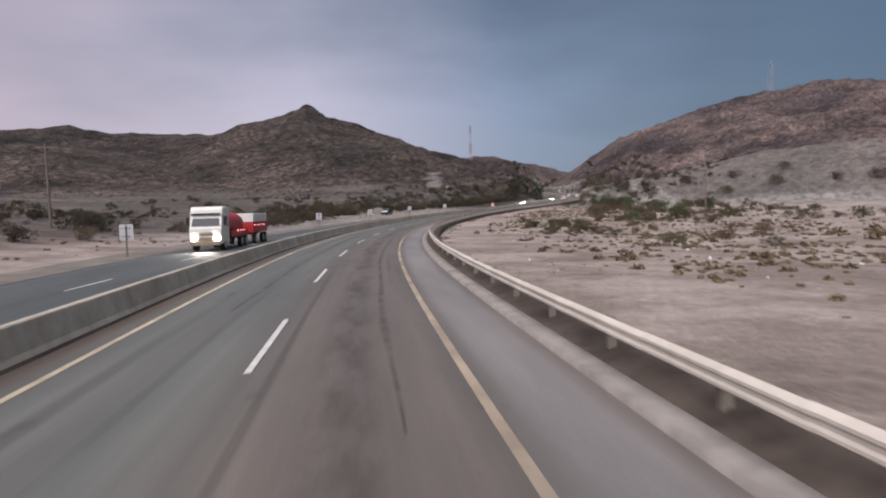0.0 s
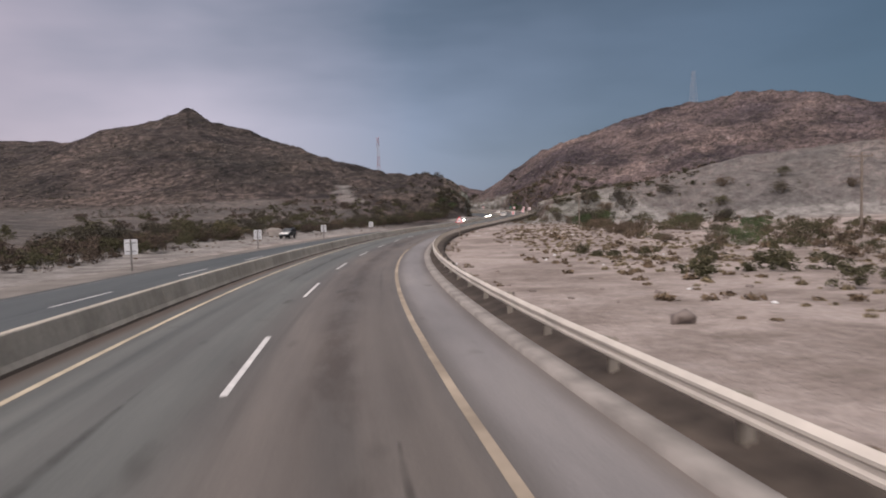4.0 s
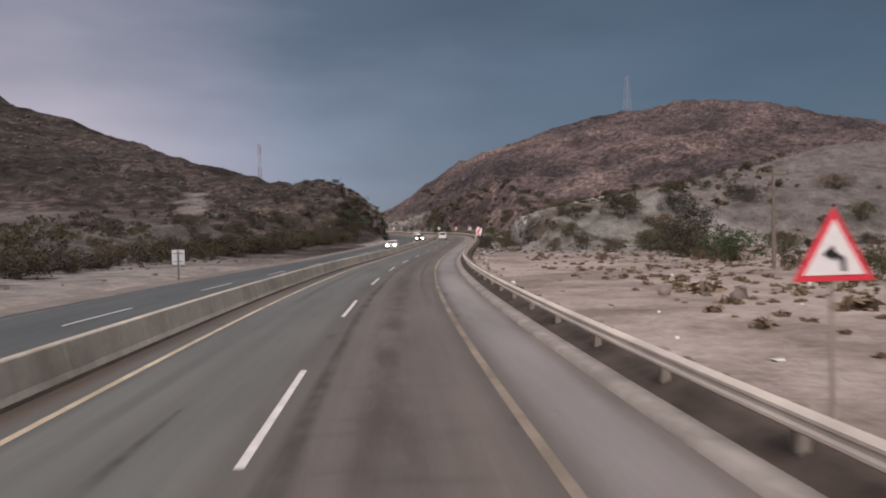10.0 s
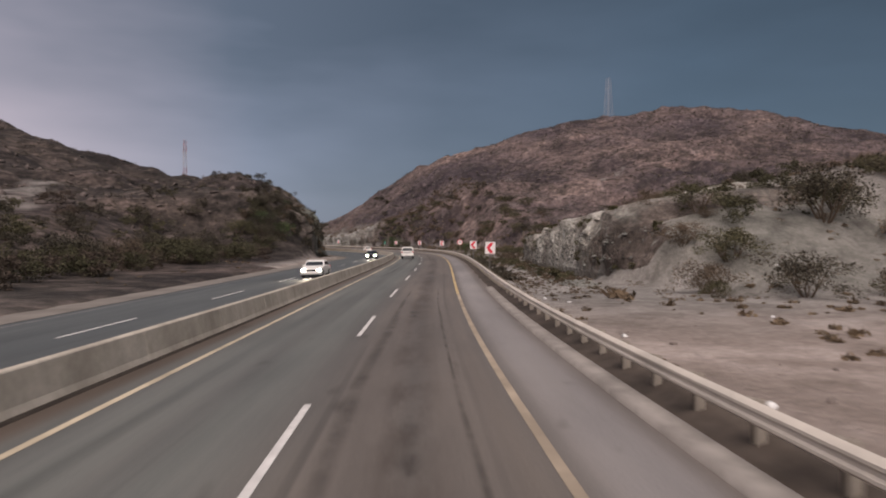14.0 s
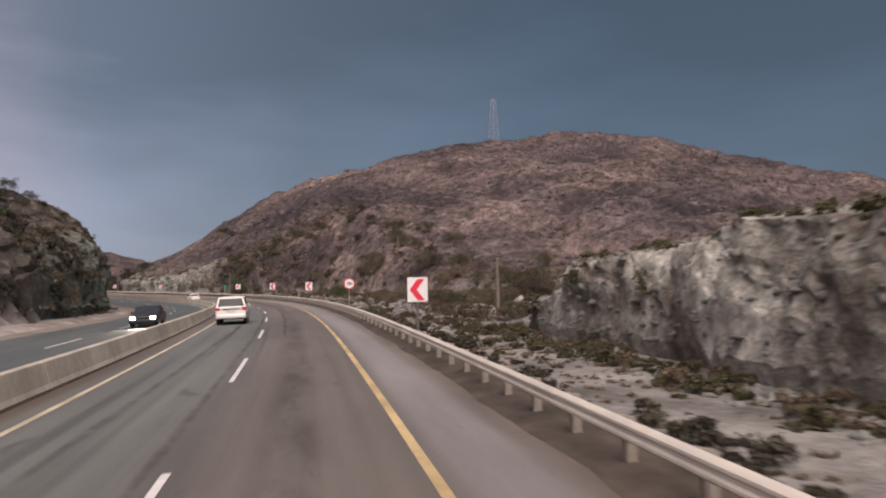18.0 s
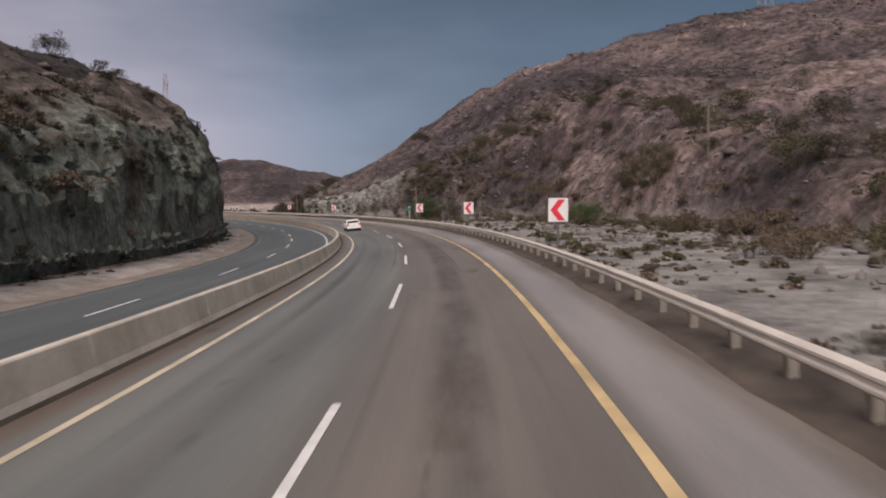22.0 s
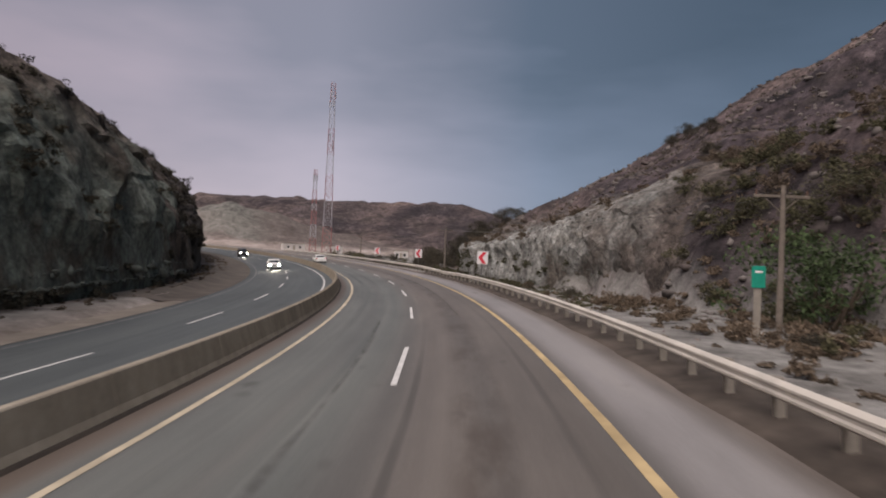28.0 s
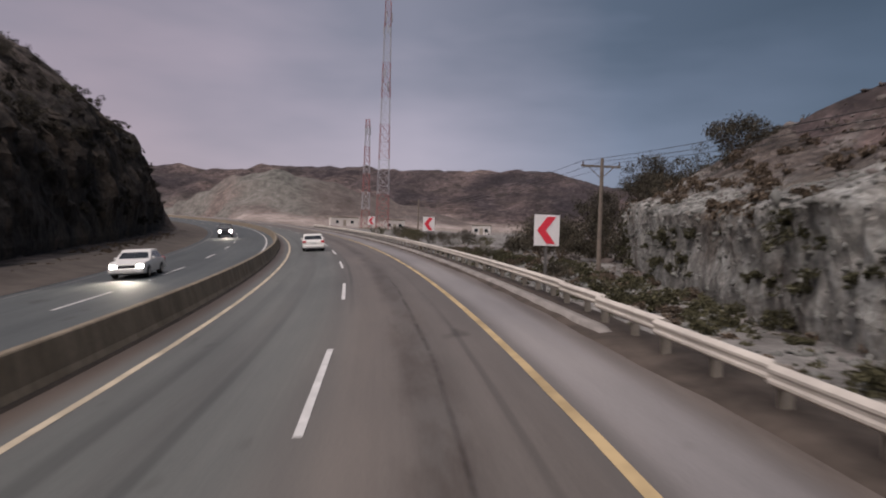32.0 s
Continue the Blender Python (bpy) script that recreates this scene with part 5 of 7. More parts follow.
def tufts(name, X, Y, size, mat, label, category, blades, gen, leaf=1.0):
    """Small scrub or stones too many to count, as one object."""
    n = len(X)
    Z = gz(X, Y)
    at = np.repeat(np.stack([X, Y, Z], -1), blades, 0)
    k = np.repeat(size, blades)
    d = gen.normal(size=(n * blades, 3)); d /= np.linalg.norm(d, axis=1)[:, None]
    d[:, 2] = np.abs(d[:, 2])
    at = at + d * (k * gen.uniform(0.25, 0.8, n * blades))[:, None] * np.array([1, 1, 0.6])
    a = gen.normal(size=(n * blades, 3)); a /= np.linalg.norm(a, axis=1)[:, None]
    b = np.cross(a, gen.normal(size=(n * blades, 3))); b /= np.linalg.norm(b, axis=1)[:, None]
    w = (leaf * k * gen.uniform(0.2, 0.42, n * blades))[:, None]
    V = np.stack([at - a * w, at + b * w * 0.3, at + a * w, at - b * w * 0.3], 1).reshape(-1, 3)
    ob = new(name, raw_mesh(name, V, np.arange(len(V)).reshape(-1, 4), mat))
    return tagged(ob, label, category, kind="stuff")


def thicket(name, n, s0, s1, u0, u1, w0, w1, mat, label, gen):
    """Many bushes grown together, as one object."""
    V = []
    for _ in range(n):
        p = on_road(gen.uniform(s0, s1), gen.uniform(u0, u1))
        w = gen.uniform(w0, w1)
        v, _f = leaf_cloud(int(380 + 230 * w), 14, w, w * gen.uniform(0.5, 0.68), 0.045 + 0.015 * w, 0.05, gen)
        V.append(v + np.array([p[0], p[1], float(gz(p[0], p[1])) - 0.1]))
    V = np.concatenate(V)
    ob = new(name, raw_mesh(name, V, np.arange(len(V)).reshape(-1, 4), mat))
    return tagged(ob, label, "thicket", kind="stuff")


def spots_on(ob, n, s0, s1, up0, up1, gen):
    """Places on a rock face, between two heights over the road."""
    co = np.zeros(len(ob.data.vertices) * 3, np.float32); ob.data.vertices.foreach_get("co", co)
    co = co.reshape(-1, 3).astype(float)
    S, U = to_road(co[:, 0], co[:, 1])
    up = co[:, 2] - np.interp(S, SG, R_Z)
    ok = np.where((S > s0) & (S < s1) & (up > up0) & (up < up1))[0]
    return co[ok[gen.integers(0, len(ok), n)]]


def face_bushes(name, at, w0, w1, mat, label, gen):
    V = []
    for p in at:
        w = gen.uniform(w0, w1)
        v, _f = leaf_cloud(int(300 + 170 * w), 12, w, w * gen.uniform(0.55, 0.8), 0.05 + 0.022 * w, 0.0, gen)
        V.append(v + p - np.array([0, 0, 0.25 * w]))
    V = np.concatenate(V)
    ob = new(name, raw_mesh(name, V, np.arange(len(V)).reshape(-1, 4), mat))
    return tagged(ob, label, "thicket", kind="stuff")


def stones(name, X, Y, size, mat, label, gen, Z=None):
    bm = bmesh.new(); bmesh.ops.create_icosphere(bm, subdivisions=1, radius=1.0)
    base = np.array([v.co[:] for v in bm.verts]); faces = np.array([[v.index for v in f.verts] for f in bm.faces]); bm.free()
    n = len(X)
    V = base[None] * (1 + 0.35 * gen.normal(size=(n, len(base), 1))) * size[:, None, None] * gen.uniform(0.6, 1.3, (n, 1, 3)) * np.array([1, 1, 0.7])
    V = V + np.stack([X, Y, gz(X, Y) + 0.15 * size if Z is None else Z], -1)[:, None]
    F = faces[None] + (np.arange(n) * len(base))[:, None, None]
    ob = new(name, raw_mesh(name, V.reshape(-1, 3), F.reshape(-1, 3), mat))
    return tagged(ob, label, "stones", kind="stuff")


def scatter(n, s0, s1, u0, u1, patch, seed, gen):
    s, u = gen.uniform(s0, s1, n), gen.uniform(u0, u1, n)
    p = on_road(s, u)
    keep = fbm(p[:, 0] / patch, p[:, 1] / patch, 3, seed) > gen.uniform(-0.35, 0.4, n)
    return p[keep, 0], p[keep, 1]


gen = np.random.default_rng(11)
X, Y = scatter(3400, 5, 345, 10.5, 60, 14, 71, gen)
tufts("scrub", X, Y, gen.uniform(0.15, 0.55, len(X)) * (1 + (gen.random(len(X)) > 0.93) * 1.2), DRY_GRASS, "low dry brown scrub on the sand", "scrub", 42, gen)
X, Y = scatter(3200, 15, 215, 13, 36, 7, 81, gen)
tufts("scrub", X, Y, gen.uniform(0.12, 0.42, len(X)), STRAW, "straw-coloured dry grass tufts on the sand", "scrub", 40, gen)
X, Y = scatter(1100, 330, 575, 6.2, 34, 9, 72, gen)
tufts("scrub", X, Y, gen.uniform(0.15, 0.5, len(X)), LEAF_BROWN, "low dark scrub between guardrail and hill", "scrub", 40, gen)
X, Y = scatter(1700, 250, 520, 4.75, 12.5, 5, 75, gen)
tufts("scrub", X, Y, gen.uniform(0.1, 0.42, len(X)), LEAF_BROWN, "dark low scrub and dead grass behind the guardrail", "scrub", 36, gen)
X, Y = scatter(520, 0, 262, 4.5, 6.4, 4, 76, gen)
tufts("scrub", X, Y, gen.uniform(0.08, 0.3, len(X)), DRY_GRASS, "dead grass under and behind the guardrail", "scrub", 30, gen)
X, Y = scatter(1300, 20, 345, -45, -20.5, 12, 73, gen)
tufts("scrub", X, Y, gen.uniform(0.12, 0.4, len(X)), DRY_GRASS, "sparse dry tufts on the far verge", "scrub", 30, gen)
X, Y = scatter(1500, 0, 575, 5.4, 45, 12, 74, gen)
stones("stones", X, Y, gen.uniform(0.05, 0.16, len(X)) * (1 + (gen.random(len(X)) > 0.96) * 2.0), BOULDER, "pale stones strewn on the sand", gen)
thicket("thicket", 70, 135, 345, -50, -31, 1.8, 4.2, LEAF_DARK, "dense dark thorn thicket along the hill foot", gen)
thicket("thicket", 50, 110, 345, -47, -29, 1.6, 3.6, LEAF_OLIVE, "dusty olive bushes grown together at the hill foot", gen)
thicket("thicket", 95, 490, 635, -44, -26, 1.4, 3.2, LEAF_SHADE, "thorn bushes in a shaded tone covering the rock slope", gen)
thicket("thicket", 70, 350, 480, -50, -29, 1.2, 2.8, LEAF_DARK, "dark thorn bushes on top of the rock cutting", gen)
thicket("thicket", 60, 345, 470, 22.5, 29, 1.2, 2.6, LEAF_BROWN, "dry brown bushes along the foot of the hill", gen)
thicket("thicket", 46, 345, 475, 22, 28, 1.2, 2.6, LEAF_OLIVE, "dark bushes along the foot of the hill", gen)
thicket("thicket", 34, 252, 300, 20, 60, 1.2, 3.0, LEAF_OLIVE, "dusty olive bushes on the low mound", gen)
thicket("thicket", 26, 250, 305, 24, 66, 1.0, 2.6, LEAF_BROWN, "dry brown bushes on the low mound", gen)
thicket("thicket", 46, 343, 430, -31, -22.5, 0.8, 2.0, LEAF_DARK, "dark bushes clinging to the rock cutting", gen)
thicket("thicket", 34, 468, 500, 17, 42, 0.9, 2.4, LEAF_BROWN, "dry brown bushes on the slope beside the rock nose", gen)
thicket("thicket", 16, 470, 500, 15, 30, 1.0, 2.6, LEAF_OLIVE, "dusty olive bushes at the foot of the slope", gen)
thicket("thicket", 22, 549, 585, 15, 30, 2.0, 4.0, LEAF_DARK, "dark dense bushes behind the rock nose", gen)
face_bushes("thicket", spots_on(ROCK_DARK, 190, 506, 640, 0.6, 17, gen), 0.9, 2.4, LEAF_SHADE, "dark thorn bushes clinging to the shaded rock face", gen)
face_bushes("thicket", spots_on(ROCK_LEFT, 110, 343, 515, 0.5, 13, gen), 0.4, 1.3, LEAF_DARK, "small dark bushes in the clefts of the rock face", gen)
face_bushes("thicket", spots_on(ROCK_LEFT, 150, 343, 392, 0.3, 14, gen), 0.8, 2.2, LEAF_DARK, "dark bushes covering the end of the rock cutting", gen)
face_bushes("thicket", spots_on(ROCK_LEFT, 90, 343, 400, 0.3, 14, gen), 0.7, 1.8, LEAF_BROWN, "brown bushes covering the end of the rock cutting", gen)
face_bushes("thicket", spots_on(ROCK_LEFT, 130, 343, 490, 6, 17, gen), 0.7, 2.0, LEAF_DARK, "dark bushes on the upper part of the rock cutting", gen)
face_bushes("thicket", spots_on(ROCK_MOUND, 60, 270, 346, 0.5, 6, gen), 0.4, 1.3, LEAF_OLIVE, "olive bushes in the clefts of the pale rock", gen)
at = spots_on(ROCK_MOUND, 900, 270, 347, -0.3, 4, gen)
stones("rubble", at[:, 0], at[:, 1], gen.uniform(0.04, 0.2, 900), NOSE_RUBBLE, "pale rubble on the weathered rock cutting", gen, at[:, 2] - 0.02)
face_bushes("thicket", spots_on(ROCK_NOSE, 70, 492, 566, -0.5, 2.8, gen), 0.4, 1.3, LEAF_OLIVE, "olive bushes at the foot of the broken rock", gen)
face_bushes("thicket", spots_on(ROCK_NOSE, 90, 492, 566, 3.0, 14, gen), 0.4, 1.5, LEAF_BROWN, "brown bushes between the broken rocks", gen)
for n, lo, hi, k0, k1, mat, lab in ((3200, -0.5, 4.5, 0.03, 0.13, NOSE_RUBBLE, "grey-green broken rubble on the rock nose"), (1300, 4.0, 14, 0.04, 0.17, HILL_STONE_PALE, "grey-brown rocks lying on the slope over the rock nose")):
    at = spots_on(ROCK_NOSE, n, 494, 566, lo, hi, gen)
    stones("rubble", at[:, 0], at[:, 1], gen.uniform(k0, k1, n) * (1 + (gen.random(n) > 0.95) * 0.9), mat, lab, gen, at[:, 2] - 0.02)
at = spots_on(ROCK_LEFT, 900, 343, 640, -0.6, 0.8, gen)
stones("rubble", at[:, 0], at[:, 1], gen.uniform(0.06, 0.3, len(at)) * (1 + (gen.random(len(at)) > 0.96) * 1.2), CUT_RUBBLE, "grey-green rubble fallen below the rock cutting", gen, at[:, 2])
X, Y = scatter(1500, 343, 640, -23.5, -19.8, 6, 78, gen)
tufts("scrub", X, Y, gen.uniform(0.12, 0.45, len(X)), LEAF_BROWN, "dark dry tufts along the foot of the cutting", "scrub", 30, gen)
thicket("thicket", 64, 104, 166, -35, -25.5, 1.6, 3.4, LEAF_UMBER, "brown thorn thicket beside the gravel verge", gen)
thicket("thicket", 40, 104, 170, -35, -26, 1.6, 3.2, LEAF_OLIVE, "olive thorn thicket beside the gravel verge", gen)
thicket("thicket", 60, 190, 340, -30, -25.5, 1.6, 3.2, LEAF_UMBER, "brown bushes along the gravel verge", gen)
thicket("thicket", 80, 190, 345, -33, -26, 2.0, 4.0, LEAF_OLIVE, "unbroken olive hedge of thorn bushes along the gravel verge", gen)
thicket("thicket", 26, 76, 116, 14, 25, 0.7, 1.9, LEAF_OLIVE, "low olive bushes on the sand", gen)
thicket("thicket", 22, 60, 150, 18, 40, 0.7, 2.0, LEAF_BROWN, "low brown bushes on the sand", gen)
thicket("thicket", 70, 110, 250, 28, 80, 1.2, 3.2, LEAF_BROWN, "belt of dark brown bushes on the plain", gen)
thicket("thicket", 50, 110, 260, 28, 80, 1.2, 3.0, LEAF_OLIVE, "belt of olive bushes on the plain", gen)
thicket("thicket", 70, 50, 330, -82, -34, 1.2, 3.2, LEAF_UMBER, "brown bushes on the slope foot behind the hedge", gen)
thicket("thicket", 70, 50, 330, -82, -34, 1.2, 3.2, LEAF_OLIVE, "olive bushes on the slope foot behind the hedge", gen)
X, Y = scatter(160, 20, 345, 5.5, 24, 9, 86, gen)
stones("litter", X, Y, gen.uniform(0.05, 0.16, len(X)), LITTER, "scraps of white plastic and paper on the sand", gen)
thicket("thicket", 70, 20, 115, -62, -31, 1.4, 3.0, LEAF_UMBER, "scattered brown thorn bushes on the far plain", gen)
thicket("thicket", 60, 285, 322, 22, 62, 0.8, 2.4, LEAF_OLIVE, "olive bushes on the side of the mound", gen)
thicket("thicket", 34, 345, 520, -23.2, -21.2, 0.7, 2.0, LEAF_DARK, "dark green bushes at the foot of the rock cutting", gen)
thicket("thicket", 60, 352, 470, 7.5, 23, 0.5, 1.3, LEAF_OLIVE, "small dark bushes on the gravel behind the guardrail", gen)
thicket("thicket", 34, 352, 470, 7.5, 23, 0.4, 1.0, LEAF_BROWN, "small dead bushes on the gravel behind the guardrail", gen)
thicket("thicket", 190, 276, 356, 5.0, 7.2, 0.3, 0.85, LEAF_DARK, "low dark bushes in a ragged row behind the guardrail", gen)
thicket("thicket", 40, 285, 352, 5.2, 11, 0.3, 0.9, LEAF_OLIVE, "small olive bushes behind the guardrail", gen)
thicket("thicket", 110, 498, 572, 7.0, 13, 0.4, 1.3, LEAF_OLIVE, "olive bushes between guardrail and rock nose", gen)
thicket("thicket", 80, 498, 575, 6.6, 13, 0.3, 1.0, LEAF_BROWN, "dry bushes between guardrail and rock nose", gen)
X, Y = scatter(9000, 494, 575, 6.2, 15, 3, 80, gen)
stones("rubble", X, Y, gen.uniform(0.03, 0.14, len(X)) * (1 + (gen.random(len(X)) > 0.97) * 0.8), NOSE_RUBBLE, "grey-green rubble fallen at the foot of the rock nose", gen)
thicket("thicket", 60, 372, 470, 22.5, 26, 1.4, 2.6, LEAF_BROWN, "continuous dry bushes along the hill foot", gen)
for n, s0, s1, u0, u1, mat, lab in ((2300, 468, 585, 15, 62, HILL_SCRUB, "dark scrub on the slope above the rock nose"), (2600, 345, 480, 27, 75, HILL_SCRUB, "dark scrub on the lower hillside"), (900, 480, 580, 13, 50, DRY_GRASS, "dry grass tufts on the rocky slope"), (1200, 255, 345, 13, 60, DRY_GRASS, "dry tufts on the low mound"), (1500, 345, 640, -60, -27, HILL_SCRUB, "dark scrub on the slope above the cutting")):
    X, Y = scatter(n, s0, s1, u0, u1, 8, 77, gen)
    tufts("hill_scrub", X, Y, gen.uniform(0.2, 0.75, len(X)), mat, lab, "scrub", 26, gen, 0.5)
X, Y = scatter(7000, 345, 585, 13, 62, 9, 79, gen)
stones("hill_boulders", X, Y, gen.uniform(0.08, 0.34, len(X)) * (1 + (gen.random(len(X)) > 0.93) * 0.8), HILL_STONE_PALE, "grey-brown rocks on the slope above the road", gen)
X, Y = scatter(900, 452, 506, 13, 46, 6, 143, gen)
tufts("scrub", X, Y, gen.uniform(0.15, 0.6, len(X)), DRY_GRASS, "pale dry tufts on the stony slope", "scrub", 34, gen)
thicket("thicket", 120, 462, 500, 19, 60, 0.8, 2.6, LEAF_BROWN, "dry brown bushes between the rocks of the slope", gen)
thicket("thicket", 40, 472, 490, 15.5, 24, 1.0, 2.4, LEAF_OLIVE, "olive bushes at the end of the rock nose", gen)
thicket("thicket", 60, 462, 486, 9, 17, 0.5, 1.2, LEAF_BROWN, "brown bushes and dead grass behind the guardrail", gen)
thicket("thicket", 60, 272, 324, 9.3, 11.6, 0.4, 1.2, LEAF_OLIVE, "olive bushes along the foot of the pale rock wall", gen)
thicket("thicket", 60, 272, 330, 9.0, 11.8, 0.35, 1.0, LEAF_BROWN, "dry bushes along the foot of the pale rock wall", gen)
X, Y = scatter(2600, 262, 350, 5.4, 11.5, 3, 145, gen)
tufts("scrub", X, Y, gen.uniform(0.06, 0.24, len(X)), LEAF_BROWN, "low dead scrub on the gravel below the rock wall", "scrub", 26, gen)
X, Y = scatter(2400, 268, 326, 9.4, 12, 3, 146, gen)
stones("rubble", X, Y, gen.uniform(0.04, 0.2, len(X)), NOSE_RUBBLE, "pale rubble fallen at the foot of the rock wall", gen)
p = on_road(gen.uniform(329, 352, 34), gen.uniform(14, 22, 34))
stones("outcrop", p[:, 0], p[:, 1], gen.uniform(0.5, 1.5, 34), CUT_PALE, "pale broken outcrops between brown bushes beyond the rock wall", gen)
thicket("thicket", 60, 326, 356, 12.5, 24, 0.8, 2.0, LEAF_BROWN, "brown bushes between pale rock outcrops", gen)
thicket("thicket", 26, 326, 356, 13, 24, 1.0, 2.2, LEAF_OLIVE, "olive bushes between pale rock outcrops", gen)
X, Y = scatter(3800, 478, 580, 5.2, 12.5, 4, 147, gen)
tufts("scrub", X, Y, gen.uniform(0.08, 0.34, len(X)), LEAF_OLIVE, "grey-olive dead grass and low scrub behind the guardrail", "scrub", 28, gen)
# the hillsides
hx, hy = gen.uniform(-260, 470, 130000), gen.uniform(290, 640, 130000)
_, rocky, _, _, pale, _ = land(hx, hy)
S, U = to_road(hx, hy)
keep = (rocky > 0.5) & (pale < 0.4) & (np.abs(U + 7) > 22) & (fbm(hx / 22, hy / 22, 3, 90) > gen.uniform(-0.5, 0.45, len(hx)))
hx, hy = hx[keep], hy[keep]
n0, n1 = int(len(hx) * 0.24), int(len(hx) * 0.52)
tufts("hill_bushes", hx[:n0], hy[:n0], gen.uniform(0.6, 1.5, n0), HILL_BUSH, "dark olive bushes dotted over the rocky hillsides", "bushes", 26, gen, 0.5)
tufts("hill_scrub", hx[n0:n1], hy[n0:n1], gen.uniform(0.25, 0.7, n1 - n0), HILL_SCRUB, "dark scrub dotted over the rocky hillsides", "scrub", 12, gen, 0.6)
n2 = min(len(hx), n1 + 9000)
stones("hill_boulders", hx[n1:n2], hy[n1:n2], gen.uniform(0.2, 0.75, n2 - n1), HILL_STONE, "brown boulders strewn over the hillsides", gen)


def earth_bank(s, u, length, width, height, label):
    a, b = np.meshgrid(np.linspace(-1, 1, 41), np.linspace(-1, 1, 25), indexing="ij")
    p = on_road(s + 0 * a, u + 0 * a)
    q0, q1 = on_road(s, u), on_road(s + 1, u)
    d = np.array([q1[0] - q0[0], q1[1] - q0[1]]); d /= np.linalg.norm(d)
    x, y = p[..., 0] + d[0] * a * length / 2 - d[1] * b * width / 2, p[..., 1] + d[1] * a * length / 2 + d[0] * b * width / 2
    r = np.clip(1 - np.sqrt(a * a + b * b), 0, 1)
    lump = 0.55 + 0.6 * fbm(x.ravel() / 3, y.ravel() / 3, 4, 91).reshape(a.shape)
    z = gz(x.ravel(), y.ravel()).reshape(a.shape) - 0.12 + height * np.minimum(1.0, 1.9 * r) * lump * 1.3 * (r > 0)
    ob = new("earth_bank", mesh_grid("earth_bank", np.stack([x, y, z], -1), [HEAP]))
    return tagged(ob, label, "earth heap")


HEAP = plain("pale_dumped_earth", (0.27, 0.235, 0.205), 0.95, 0, 0.45, 0.5, 0.6)
earth_bank(181, -29, 12, 5, 1.7, "low bank of pale dumped earth beside the road")


# ======== other signs ========
def round_sign(m):
    ob = thing("no_overtaking_sign", m, "round white sign with red rim on a grey post", "road sign")
    z = 2.4
    turn = Matrix.Rotation(radians(90), 4, "X")
    bm = bmesh.new(); bmesh.ops.create_cone(bm, cap_ends=True, segments=40, radius1=0.48, radius2=0.48, depth=0.02, matrix=Matrix.Translation((0, 0, z)) @ turn); part("rim", bm, SIGN_RED, ob)
    bm = bmesh.new(); bmesh.ops.create_cone(bm, cap_ends=True, segments=40, radius1=0.4, radius2=0.4, depth=0.012, matrix=Matrix.Translation((0, -0.012, z)) @ turn); part("disc", bm, SIGN_WHITE, ob)
    for x, h, mat in ((-0.13, 0.19, SIGN_BLACK), (0.05, 0.19, SIGN_BLACK), (0.21, 0.1, SIGN_POST)):
        bm = bmesh.new(); prism(bm, [(x, z - h), (x + 0.07, z - h), (x + 0.05, z + 0.4 * h), (x - 0.01, z + h), (x - 0.06, z + h), (x - 0.03, z - 0.2 * h)], -0.026, -0.019); part("car_symbol", bm, mat, ob)
    bm = bmesh.new(); tube(bm, 0.035, 0.035, -0.5, z + 0.3, (0, 0.05)); part("post", bm, POST_STEEL, ob)


def warning_sign(m):
    ob = thing("bend_warning_sign", m, "white triangular warning sign with red rim and bend arrow", "road sign")
    z = 2.5
    tri = lambda r, y0, y1, mat, nm: part(nm, (lambda bm: (prism(bm, [(r * math.sin(a), z + 0.1 + r * math.cos(a)) for a in (0, 2.094, 4.189)], y0, y1), bm)[1])(bmesh.new()), mat, ob, "", 0.004)
    tri(0.66, -0.012, 0.012, SIGN_RED, "rim"); tri(0.5, -0.022, -0.0125, SIGN_WHITE, "panel")
    bm = bmesh.new(); prism(bm, [(0.09, z - 0.1), (0.16, z - 0.1), (0.14, z + 0.08), (0.0, z + 0.17), (-0.02, z + 0.25), (-0.17, z + 0.13), (-0.01, z + 0.04), (0.0, z + 0.1), (0.08, z + 0.03)], -0.03, -0.0225); part("arrow", bm, SIGN_BLACK, ob, "black bent arrow")
    bm = bmesh.new(); tube(bm, 0.035, 0.035, -0.9, z + 0.3, (0, 0.05)); part("post", bm, POST_STEEL, ob)


round_sign(upright(344.2, 5.1))
warning_sign(upright(165.3, 5.6))
p = on_road(467, 11.3)
ob = thing("marker_board", Matrix.Translation((p[0], p[1], ground_z(p[0], p[1]))) @ Matrix.Rotation(float(np.interp(467, SG, R_TH)), 4, "Z"), "small teal-green marker board on a post", "road sign")
bm = bmesh.new(); box_bm(bm, 0.55, 0.03, 0.85, (0, 0, 2.35)); part("panel", bm, SIGN_GREEN, ob, "", 0.01)
bm = bmesh.new(); box_bm(bm, 0.3, 0.004, 0.08, (0, -0.0185, 2.55)); part("writing_bar", bm, SIGN_WHITE, ob)
bm = bmesh.new(); box_bm(bm, 0.28, 0.05, 2.4, (0, 0.05, 0.85)); part("post", bm, POST_STEEL, ob)

# ======== poles, wires, masts ========
WOOD = plain("weathered_grey_pole_wood", (0.2, 0.165, 0.135), 0.9, 0, 0.35, 3, 0.3)
WIRE = plain("dark_wire", (0.06, 0.06, 0.06), 0.5, 0.5)
CERAMIC = plain("brown_insulator", (0.12, 0.07, 0.05), 0.3)


